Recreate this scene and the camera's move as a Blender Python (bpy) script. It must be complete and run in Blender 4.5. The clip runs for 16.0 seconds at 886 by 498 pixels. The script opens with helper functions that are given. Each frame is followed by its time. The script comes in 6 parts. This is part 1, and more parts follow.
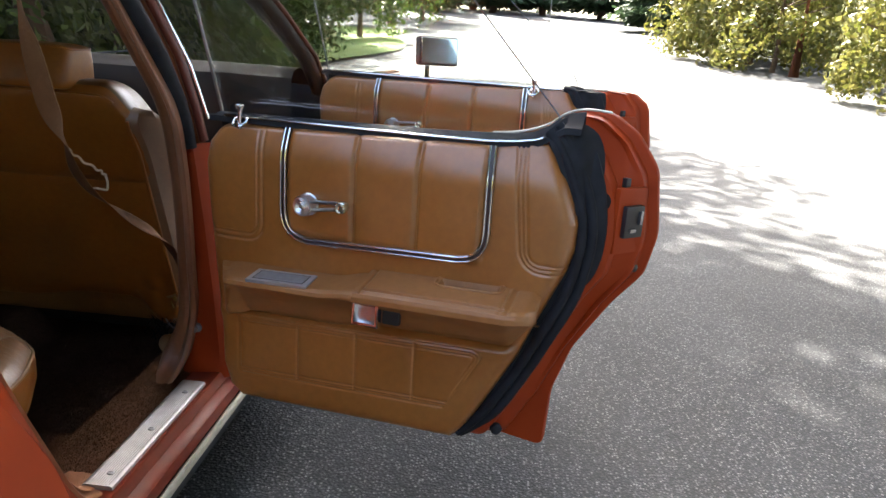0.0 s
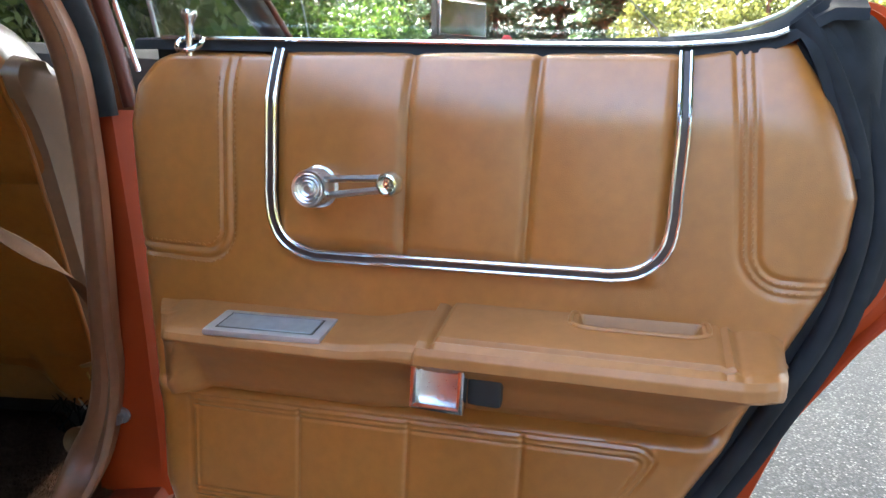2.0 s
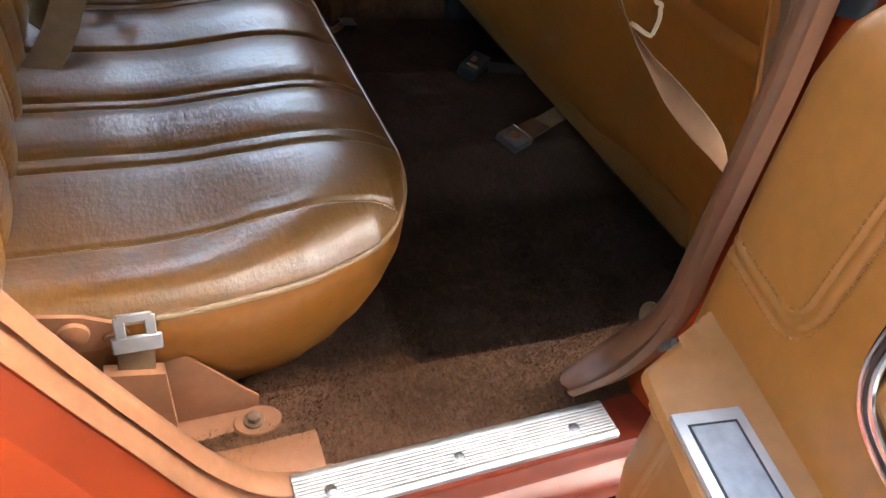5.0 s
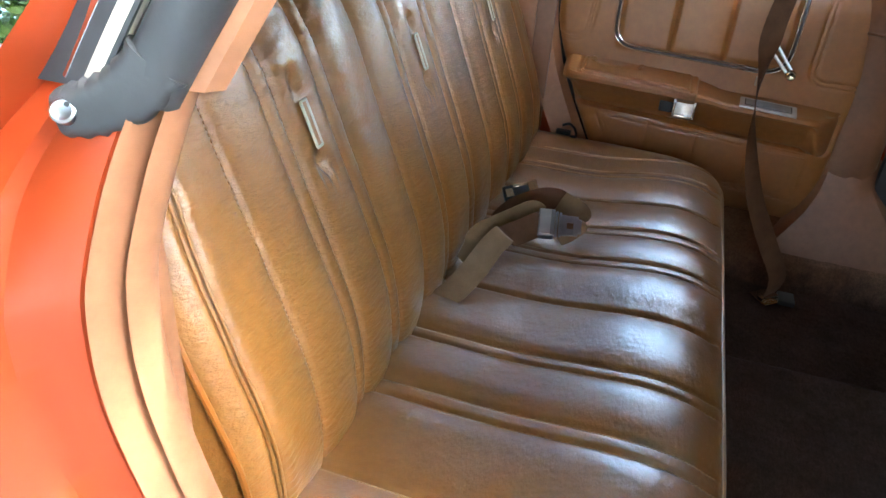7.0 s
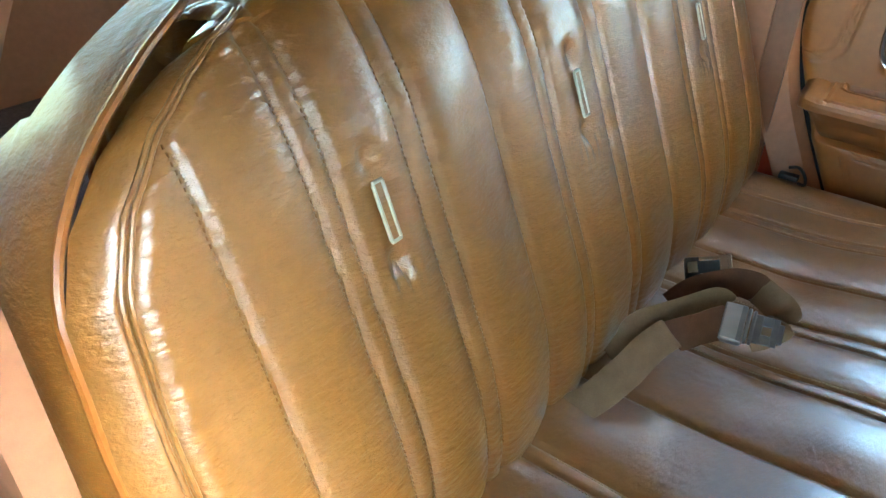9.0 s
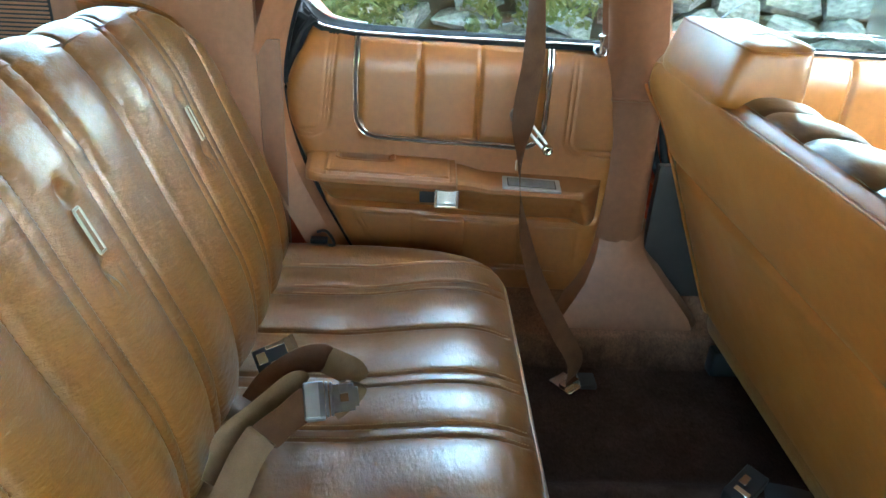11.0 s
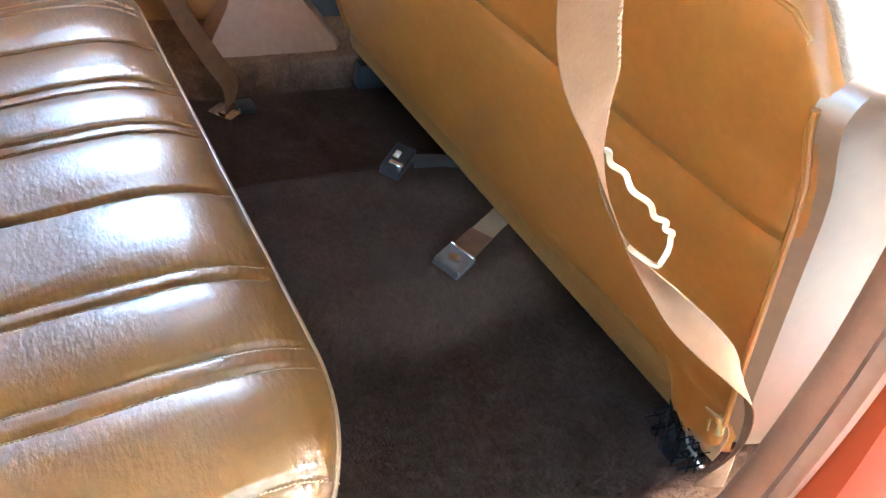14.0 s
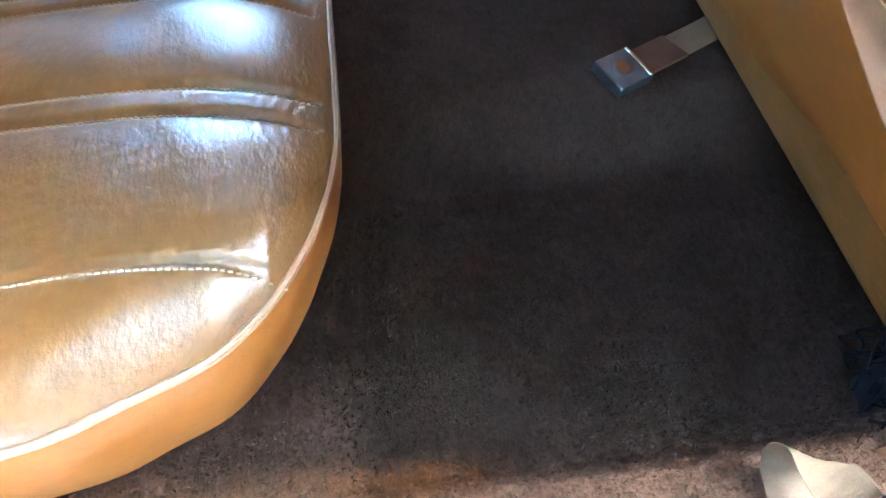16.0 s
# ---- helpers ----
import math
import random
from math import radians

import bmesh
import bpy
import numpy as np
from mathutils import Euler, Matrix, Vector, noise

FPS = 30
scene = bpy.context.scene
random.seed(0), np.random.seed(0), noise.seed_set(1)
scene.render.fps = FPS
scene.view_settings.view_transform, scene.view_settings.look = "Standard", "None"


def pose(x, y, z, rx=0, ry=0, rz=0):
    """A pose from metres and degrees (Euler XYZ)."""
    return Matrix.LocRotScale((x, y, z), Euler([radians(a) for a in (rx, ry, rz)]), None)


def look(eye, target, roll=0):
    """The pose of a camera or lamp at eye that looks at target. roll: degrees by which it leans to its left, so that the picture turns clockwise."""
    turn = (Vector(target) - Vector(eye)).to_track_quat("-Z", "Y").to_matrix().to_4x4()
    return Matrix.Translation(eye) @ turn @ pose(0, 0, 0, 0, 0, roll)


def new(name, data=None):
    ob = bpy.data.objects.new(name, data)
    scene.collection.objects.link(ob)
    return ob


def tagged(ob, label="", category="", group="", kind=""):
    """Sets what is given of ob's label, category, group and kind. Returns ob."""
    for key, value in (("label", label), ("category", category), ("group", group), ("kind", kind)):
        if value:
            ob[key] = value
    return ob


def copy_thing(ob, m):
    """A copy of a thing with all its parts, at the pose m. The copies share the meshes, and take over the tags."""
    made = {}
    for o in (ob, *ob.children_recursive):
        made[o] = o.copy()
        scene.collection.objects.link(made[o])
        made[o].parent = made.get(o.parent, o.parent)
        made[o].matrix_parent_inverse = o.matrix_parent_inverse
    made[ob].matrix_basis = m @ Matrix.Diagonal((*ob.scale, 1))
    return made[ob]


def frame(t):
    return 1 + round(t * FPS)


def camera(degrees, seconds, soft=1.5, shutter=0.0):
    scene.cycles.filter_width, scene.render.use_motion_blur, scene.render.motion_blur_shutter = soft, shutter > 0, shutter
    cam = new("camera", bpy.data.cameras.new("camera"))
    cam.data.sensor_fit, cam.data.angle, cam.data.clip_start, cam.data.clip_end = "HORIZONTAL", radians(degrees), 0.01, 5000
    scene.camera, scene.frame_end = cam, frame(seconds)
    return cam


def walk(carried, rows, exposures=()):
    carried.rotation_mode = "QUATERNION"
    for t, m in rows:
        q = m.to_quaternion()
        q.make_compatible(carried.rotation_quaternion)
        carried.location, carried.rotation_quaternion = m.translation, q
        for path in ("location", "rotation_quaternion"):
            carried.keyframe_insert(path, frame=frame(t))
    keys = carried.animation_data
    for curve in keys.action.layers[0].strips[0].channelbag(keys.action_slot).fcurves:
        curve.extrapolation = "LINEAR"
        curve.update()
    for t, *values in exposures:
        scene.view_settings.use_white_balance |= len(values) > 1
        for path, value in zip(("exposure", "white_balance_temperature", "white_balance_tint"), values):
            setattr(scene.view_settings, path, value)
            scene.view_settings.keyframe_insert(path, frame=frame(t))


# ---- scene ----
# path-begin
PATH = [
    (0, pose(1.5034, -1.5906, 1.1822, 73.86, -3.94, 4.51)),
    (0.5, pose(1.4553, -1.2307, 1.1646, 73.66, -4.76, 9.07)),
    (1, pose(1.3611, -1.0253, 1.0554, 77.18, -5.12, 8.03)),
    (1.5, pose(1.3105, -0.9984, 0.9975, 78.60, -5.07, 3.75)),
    (2, pose(1.2907, -1.0030, 0.9560, 78.34, -2.90, 0.85)),
    (2.5, pose(1.2722, -1.0184, 0.8879, 78.31, -2.91, -0.06)),
    (3, pose(1.2548, -1.0100, 0.8477, 74.18, -3.73, 0.48)),
    (3.5, pose(1.2651, -0.9640, 0.8967, 66.75, -7.87, 10.36)),
    (4, pose(1.3393, -0.8479, 1.0110, 59.96, -13.09, 35.39)),
    (4.5, pose(1.2919, -0.7479, 1.0705, 55.45, -13.09, 51.59)),
    (5, pose(1.2423, -0.6230, 1.1056, 49.40, -9.25, 68.72)),
    (5.2, pose(1.2350, -0.5890, 1.1140, 48.53, -8.18, 76.39)),
    (5.7, pose(1.2198, -0.5313, 1.1423, 49.56, -6.15, 89.72)),
    (6.25, pose(1.1957, -0.4900, 1.1881, 54.42, -4.40, 100.27)),
    (6.8, pose(1.1541, -0.4689, 1.2301, 58.89, -3.59, 107.32)),
    (7.3, pose(1.0928, -0.4647, 1.2482, 58.92, -4.01, 111.42)),
    (7.5, pose(1.0552, -0.4658, 1.2499, 57.39, -4.55, 113.03)),
    (8, pose(0.9407, -0.4733, 1.2491, 55.21, -2.97, 118.68)),
    (8.2, pose(0.8972, -0.4795, 1.2375, 55.11, -1.79, 123.42)),
    (8.7, pose(0.8359, -0.4869, 1.2393, 55.82, -0.44, 128.13)),
    (9.25, pose(0.8112, -0.4862, 1.2759, 57.97, -0.62, 124.43)),
    (9.8, pose(0.8048, -0.4802, 1.3122, 60.39, -1.46, 114.77)),
    (10.3, pose(0.7921, -0.4736, 1.3132, 61.83, -1.88, 103.76)),
    (10.5, pose(0.7805, -0.4706, 1.3011, 62.21, -1.86, 98.18)),
    (11, pose(0.7760, -0.4842, 1.3020, 62.99, -2.64, 88.63)),
    (11.5, pose(0.7868, -0.4986, 1.2926, 63.64, -5.85, 80.04)),
    (12, pose(0.8228, -0.5066, 1.2737, 59.15, -6.27, 76.35)),
    (12.5, pose(0.8348, -0.5258, 1.2496, 57.41, -7.41, 71.95)),
    (13, pose(0.8543, -0.5237, 1.2432, 54.79, -6.66, 69.32)),
    (13.5, pose(0.8810, -0.5158, 1.2104, 51.84, -7.90, 63.86)),
    (14, pose(0.9103, -0.5169, 1.1699, 49.96, -10.10, 60.80)),
    (14.5, pose(0.9300, -0.4822, 1.1206, 45.03, -10.37, 59.77)),
    (15, pose(0.9439, -0.3915, 1.0669, 40.76, -9.42, 73.21)),
    (15.5, pose(0.9003, -0.3259, 1.0044, 35.67, -6.61, 79.34)),
    (16, pose(0.8501, -0.2843, 0.9446, 36.43, -4.14, 82.13)),
]
cam = camera(64.50, 16.0)
# path-end
# seconds, stops, kelvin, tint: the camera opens up and shifts its white balance on the way in
EXPOSURES = [
    (0.0, 3.4, 6500.0, 9.0), (1.0, 3.7, 6300.0, 4.0), (1.5, 4.0, 6100.0, 1.0), (2.5, 4.75, 6200.0, 4.0), (3.5, 5.0, 6400.0, 5.0),
    (4.0, 5.25, 6700.0, 7.0), (4.5, 5.25, 6700.0, 7.0), (5.0, 5.05, 6700.0, 7.0), (7.5, 5.8, 5400.0, -5.0), (8.0, 5.9, 5300.0, -8.0),
    (10.5, 6.2, 5400.0, -17.0), (11.0, 6.25, 5400.0, -16.0), (11.5, 6.4, 5600.0, -9.0), (12.0, 6.45, 6200.0, 4.0), (12.5, 6.8, 6200.0, 4.0),
    (13.0, 7.0, 5900.0, 2.0), (13.5, 7.1, 5700.0, 0.0), (14.0, 7.2, 5500.0, -2.0), (14.5, 7.05, 5100.0, -6.0), (15.5, 6.75, 4500.0, -9.0), (16.0, 6.8, 4700.0, -7.0),
]
walk(cam, PATH, exposures=EXPOSURES)

# ---- light ----
world = bpy.data.worlds.new("sky")
scene.world = world
world.use_nodes = True
wn = world.node_tree
wn.nodes.clear()
w_out = wn.nodes.new("ShaderNodeOutputWorld")
w_bg = wn.nodes.new("ShaderNodeBackground")
w_sky = wn.nodes.new("ShaderNodeTexSky")
w_sky.sky_type, w_sky.sun_disc = "NISHITA", False
SUN_ELEV, SUN_AZ = 52.0, -16.0          # azimuth from +y towards +x
w_sky.sun_elevation, w_sky.sun_rotation = radians(SUN_ELEV), radians(SUN_AZ)
w_sky.air_density, w_sky.dust_density, w_sky.ozone_density = 1.0, 4.0, 0.2
w_bg.inputs["Strength"].default_value = 0.115
wn.links.new(w_sky.outputs[0], w_bg.inputs[0])
wn.links.new(w_bg.outputs[0], w_out.inputs[0])

sun_data = bpy.data.lights.new("sun", "SUN")
sun_data.energy, sun_data.angle, sun_data.color = 5.0, radians(0.6), (1.0, 0.94, 0.84)
sun = new("sun", sun_data)
sd = Vector((math.sin(radians(SUN_AZ)) * math.cos(radians(SUN_ELEV)), math.cos(radians(SUN_AZ)) * math.cos(radians(SUN_ELEV)), math.sin(radians(SUN_ELEV))))
sun.matrix_world = look(sd * 50, (0, 0, 0))
scene.view_settings.exposure = 0.0

# ---- materials ----


class Mat:
    """A node material under construction."""

    def __init__(self, name):
        self.m = bpy.data.materials.new(name)
        self.m.use_nodes = True
        self.t = self.m.node_tree
        self.b = self.t.nodes["Principled BSDF"]
        self.co = self.t.nodes.new("ShaderNodeTexCoord").outputs["Object"]

    def n(self, kind, **k):
        node = self.t.nodes.new(kind)
        for key, v in k.items():
            node.inputs[key.replace("_", " ")].default_value = v
        return node

    def link(self, a, b):
        self.t.links.new(a, b)

    def noise(self, scale, detail=4.0, rough=0.55, stretch=None):
        nd = self.n("ShaderNodeTexNoise", Scale=scale, Detail=detail, Roughness=rough)
        src = self.co
        if stretch:
            mp = self.t.nodes.new("ShaderNodeMapping")
            mp.inputs["Scale"].default_value = stretch
            self.link(self.co, mp.inputs[0])
            src = mp.outputs[0]
        self.link(src, nd.inputs["Vector"])
        return nd.outputs["Fac"]

    def vor(self, scale, feature="F1", stretch=None):
        nd = self.n("ShaderNodeTexVoronoi", Scale=scale)
        nd.feature = feature
        src = self.co
        if stretch:
            mp = self.t.nodes.new("ShaderNodeMapping")
            mp.inputs["Scale"].default_value = stretch
            self.link(self.co, mp.inputs[0])
            src = mp.outputs[0]
        self.link(src, nd.inputs["Vector"])
        return nd.outputs["Distance"]

    def ramp(self, fac, stops):
        r = self.t.nodes.new("ShaderNodeValToRGB")
        els = r.color_ramp.elements
        while len(els) < len(stops):
            els.new(0.5)
        for e, (p, c) in zip(els, stops):
            e.position, e.color = p, (*c, 1.0) if len(c) == 3 else c
        self.link(fac, r.inputs[0])
        return r.outputs[0]

    def mix(self, fac, a, b, kind="MIX"):
        x = self.t.nodes.new("ShaderNodeMix")
        x.data_type, x.blend_type = "RGBA", kind
        for src, i in ((fac, 0), (a, 6), (b, 7)):
            if isinstance(src, (int, float)):
                x.inputs[i].default_value = src
            elif isinstance(src, tuple):
                x.inputs[i].default_value = (*src, 1.0)
            else:
                self.link(src, x.inputs[i])
        return x.outputs[2]

    def math(self, op, a, b=0.0, c=0.0):
        x = self.t.nodes.new("ShaderNodeMath")
        x.operation = op
        for i, v in enumerate((a, b, c)):
            if isinstance(v, (int, float)):
                x.inputs[i].default_value = v
            else:
                self.link(v, x.inputs[i])
        return x.outputs[0]

    def color(self, c):
        if isinstance(c, tuple):
            self.b.inputs["Base Color"].default_value = (*c, 1.0)
        else:
            self.link(c, self.b.inputs["Base Color"])
        return self

    def rough(self, r):
        if isinstance(r, (int, float)):
            self.b.inputs["Roughness"].default_value = r
        else:
            self.link(r, self.b.inputs["Roughness"])
        return self

    def set(self, **k):
        for key, v in k.items():
            self.b.inputs[key.replace("_", " ")].default_value = v
        return self

    def bump(self, h, strength, dist):
        bp = self.n("ShaderNodeBump", Strength=strength, Distance=dist)
        self.link(h, bp.inputs["Height"])
        if self.b.inputs["Normal"].links:
            self.link(self.b.inputs["Normal"].links[0].from_socket, bp.inputs["Normal"])
        self.link(bp.outputs[0], self.b.inputs["Normal"])
        return self


def vinyl(name, dark, light, rough, grain=0.25, wrinkle=0.0, coat=0.0, spec=0.5):
    k = Mat(name)
    big = k.noise(3.5, 5.0, 0.6)
    fine = k.noise(60.0, 4.0, 0.6)
    base = k.ramp(big, [(0.32, dark), (0.68, light)])
    worn = k.ramp(fine, [(0.3, (0.86, 0.86, 0.86)), (0.75, (1.06, 1.06, 1.06))])
    k.color(k.mix(1.0, base, worn, "MULTIPLY"))
    k.rough(k.math("ADD", k.math("MULTIPLY", k.noise(14.0, 4.0), 0.22), rough - 0.11))
    cells = k.vor(620.0, "DISTANCE_TO_EDGE")
    k.bump(cells, grain, 0.0006)
    k.set(Specular_IOR_Level=spec)
    if wrinkle:
        w = k.math("ADD", k.noise(70.0, 3.0, 0.6, (0.5, 0.9, 1.5)), k.math("MULTIPLY", k.noise(190.0, 3.0, 0.6, (0.55, 1.0, 1.3)), 0.55))
        k.bump(w, wrinkle, 0.0035)
    if coat:
        k.set(Coat_Weight=coat, Coat_Roughness=0.31, Coat_IOR=1.62)
    return k.m


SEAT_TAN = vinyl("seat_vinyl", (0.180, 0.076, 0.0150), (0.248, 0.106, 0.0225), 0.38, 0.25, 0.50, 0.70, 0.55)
# The backrest gets a lighter tone than the cushion.
BACK_TAN = vinyl("lighter_backrest_vinyl", (0.262, 0.106, 0.0170), (0.34, 0.142, 0.026), 0.38, 0.28, 0.80, 0.66, 0.6)
DOOR_TAN = vinyl("door_vinyl", (0.275, 0.096, 0.0150), (0.355, 0.130, 0.023), 0.37, 0.35, 0.0, 0.40, 0.65)
PLEAT_BROWN = vinyl("pleated_vinyl", (0.085, 0.034, 0.0095), (0.125, 0.052, 0.0145), 0.38, 0.25, 0.3, 0.60, 0.6)
SEATBACK_TAN = vinyl("seat_rear_vinyl", (0.262, 0.088, 0.0100), (0.333, 0.116, 0.0155), 0.37, 0.3, 0.08, 0.0, 0.7)
ARM_TAN = vinyl("armrest_plastic", (0.285, 0.113, 0.032), (0.345, 0.141, 0.042), 0.42, 0.2)
TRIM_TAN = vinyl("trim_plastic", (0.34, 0.152, 0.076), (0.41, 0.186, 0.096), 0.45, 0.25)
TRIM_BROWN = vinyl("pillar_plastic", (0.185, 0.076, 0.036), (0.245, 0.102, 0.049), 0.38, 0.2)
SIDE_TAN = vinyl("pale_side_vinyl", (0.165, 0.088, 0.044), (0.215, 0.120, 0.064), 0.40, 0.3, 0.0, 0.7, 0.7)
PIPING = vinyl("piping_vinyl", (0.30, 0.19, 0.105), (0.42, 0.27, 0.16), 0.35, 0.1)


def plain(name, dark, light, rough, scale=8.0, metal=0.0, bump=0.0, bscale=200.0, **extra):
    k = Mat(name)
    k.color(k.ramp(k.noise(scale), [(0.3, dark), (0.7, light)]))
    k.rough(k.math("ADD", k.math("MULTIPLY", k.noise(scale * 4), 0.16), rough - 0.08))
    k.set(Metallic=metal, **extra)
    if bump:
        k.bump(k.noise(bscale, 3.0), bump, 0.001)
    return k.m


PAINT = plain("orange_paint", (0.33, 0.042, 0.009), (0.40, 0.056, 0.012), 0.32, 5.0, Specular_IOR_Level=0.35, Coat_Weight=0.2, Coat_Roughness=0.08)
PAINT_DULL = plain("jamb_paint", (0.26, 0.031, 0.006), (0.33, 0.044, 0.009), 0.48, 6.0, Specular_IOR_Level=0.14)
# Sill paint is a darker red than the jamb paint.
SILL_PAINT = plain("dark_sill_paint", (0.15, 0.020, 0.009), (0.22, 0.034, 0.014), 0.34, 14.0, Specular_IOR_Level=0.4)
# Dark copy of the orange body paint: the pillars' shade is in its colour.
PAINT_SHADED = plain("shaded_orange_paint", (0.085, 0.020, 0.012), (0.12, 0.028, 0.016), 0.34, 9.0, Specular_IOR_Level=0.4)
CHROME = plain("chrome", (0.72, 0.72, 0.73), (0.82, 0.82, 0.83), 0.16, 30.0, 1.0)
STEEL = plain("brushed_steel", (0.26, 0.275, 0.30), (0.38, 0.395, 0.42), 0.38, 40.0, 1.0, 0.15, 300.0)
PLATED = plain("plated_frame", (0.50, 0.51, 0.53), (0.62, 0.63, 0.65), 0.36, 40.0, 0.7)
LID = plain("lid_steel", (0.26, 0.275, 0.30), (0.36, 0.375, 0.40), 0.42, 90.0, 0.45, 0.1, 300.0)
ALU = plain("scuffed_aluminium", (0.38, 0.38, 0.39), (0.56, 0.56, 0.57), 0.44, 25.0, 0.65)
SATIN = plain("satin_chrome", (0.62, 0.62, 0.63), (0.74, 0.74, 0.75), 0.30, 60.0, 1.0)
DARK_TRIM = plain("dark_woodgrain", (0.028, 0.016, 0.014), (0.06, 0.034, 0.028), 0.4, 60.0)
RUBBER = plain("black_rubber", (0.008, 0.008, 0.010), (0.018, 0.019, 0.023), 0.72, 30.0, 0.0, 0.35, 120.0, Specular_IOR_Level=0.22)
RUBBER_GREY = plain("weathered_rubber", (0.026, 0.027, 0.029), (0.052, 0.053, 0.057), 0.6, 20.0, 0.0, 0.3, 160.0)
BLACK = plain("black_plastic", (0.010, 0.010, 0.011), (0.02, 0.02, 0.022), 0.45)
DASH = plain("dash_vinyl", (0.018, 0.013, 0.012), (0.032, 0.024, 0.022), 0.5, 12.0, 0.0, 0.3, 300.0)
CREAM = plain("cream_moulding", (0.44, 0.41, 0.33), (0.60, 0.56, 0.46), 0.4, 18.0)
THREAD = plain("thread", (0.36, 0.25, 0.15), (0.50, 0.37, 0.24), 0.7, 90.0)
THREAD_DARK = plain("dark_thread", (0.20, 0.088, 0.028), (0.28, 0.125, 0.045), 0.6, 90.0)
RUST = plain("rusty_steel", (0.16, 0.085, 0.05), (0.30, 0.20, 0.14), 0.6, 60.0, 0.3)
LINING = plain("matt_black_lining", (0.006, 0.006, 0.007), (0.014, 0.014, 0.015), 0.95, 60.0, Specular_IOR_Level=0.08)
FOAM = plain("old_foam", (0.34, 0.22, 0.075), (0.48, 0.34, 0.14), 0.9, 80.0, 0.0, 0.6, 400.0)
CORD = plain("pale_plastic", (0.55, 0.42, 0.28), (0.70, 0.56, 0.41), 0.35, 30.0, Transmission_Weight=0.25)
CLEAR_KNOB = plain("amber_clear_knob", (0.38, 0.33, 0.22), (0.78, 0.72, 0.56), 0.10, 160.0, 0.85, Coat_Weight=0.8)
HEADLINER = plain("headliner", (0.30, 0.22, 0.14), (0.36, 0.27, 0.18), 0.8, 10.0, 0.0, 0.2, 300.0)
MIRROR = plain("mirror_glass", (0.85, 0.87, 0.88), (0.9, 0.92, 0.93), 0.08, 5.0, 1.0)


def webbing(name, dark, light):
    k = Mat(name)
    weave = k.noise(700.0, 2.0, 0.6, (1.0, 1.0, 0.4))
    base = k.ramp(k.noise(25.0), [(0.3, dark), (0.7, light)])
    k.color(k.mix(1.0, base, k.ramp(weave, [(0.35, (0.92, 0.92, 0.92)), (0.65, (1.08, 1.08, 1.08))]), "MULTIPLY"))
    k.rough(0.7).set(Specular_IOR_Level=0.25)
    k.bump(weave, 0.2, 0.0004)
    return k.m


WEB_TAN = webbing("tan_webbing", (0.19, 0.120, 0.065), (0.26, 0.17, 0.098))
WEB_BROWN = webbing("brown_webbing", (0.095, 0.043, 0.021), (0.138, 0.065, 0.033))
CORD_TAN = plain("pale_cord", (0.34, 0.19, 0.10), (0.46, 0.27, 0.155), 0.6, 300.0)
WEB_PALE = webbing("pale_webbing", (0.135, 0.061, 0.026), (0.180, 0.086, 0.039))


def carpet():
    k = Mat("brown_carpet")
    sep = k.t.nodes.new("ShaderNodeSeparateXYZ")
    k.link(k.co, sep.inputs[0])
    pile = k.math("ADD", k.math("MULTIPLY", k.noise(420.0, 3.0, 0.75), 0.55), k.math("MULTIPLY", k.noise(150.0, 3.0, 0.7, (0.5, 1.6, 1.0)), 0.45))
    patch = k.noise(9.0, 5.0, 0.65)
    # lighter carpet on the raised strips beside the sills and along the cushion, with an irregular edge
    ragged = k.math("MULTIPLY", k.math("SUBTRACT", k.noise(28.0, 5.0, 0.7), 0.5), 0.07)
    across = k.math("ADD", k.math("ABSOLUTE", sep.outputs[0]), ragged)
    along = k.math("ADD", k.math("MULTIPLY", sep.outputs[1], -1.0), ragged)
    edge_mask = k.ramp(across, [(0.625, (0, 0, 0)), (0.680, (1, 1, 1))])
    mid = k.ramp(k.math("MINIMUM", k.math("ADD", along, 0.36), across), [(0.615, (0, 0, 0)), (0.665, (1, 1, 1))])
    deep = k.ramp(patch, [(0.3, (0.036, 0.0205, 0.0145)), (0.7, (0.062, 0.036, 0.026))])
    brown = k.ramp(patch, [(0.3, (0.075, 0.036, 0.020)), (0.7, (0.125, 0.062, 0.034))])
    tan = k.ramp(patch, [(0.3, (0.115, 0.058, 0.034)), (0.7, (0.195, 0.103, 0.062))])
    base = k.mix(edge_mask, k.mix(mid, deep, brown), tan)
    # rust stain at the edge of the lighter strip
    squeeze = k.t.nodes.new("ShaderNodeMapping")
    squeeze.inputs["Scale"].default_value = (1.0, 0.42, 0.0)
    k.link(k.co, squeeze.inputs[0])
    stain = k.n("ShaderNodeVectorMath")
    stain.operation = "DISTANCE"
    k.link(squeeze.outputs[0], stain.inputs[0])
    stain.inputs[1].default_value = (0.645, -0.095, 0.0)
    sf = k.math("ADD", stain.outputs["Value"], k.math("MULTIPLY", k.noise(60.0, 5.0, 0.75), 0.07))
    base = k.mix(k.ramp(sf, [(0.045, (0.75, 0.75, 0.75)), (0.072, (0, 0, 0))]), base, (0.17, 0.062, 0.020))
    tuft = k.math("ADD", k.math("MULTIPLY", pile, 0.6), k.math("MULTIPLY", k.noise(85.0, 6.0, 0.8), 0.4))
    tone = k.ramp(tuft, [(0.36, (0.52, 0.52, 0.52)), (0.64, (1.55, 1.55, 1.55))])
    k.color(k.mix(1.0, base, tone, "MULTIPLY")).rough(0.95).set(Specular_IOR_Level=0.05)
    k.bump(pile, 0.9, 0.004)
    return k.m


CARPET = carpet()


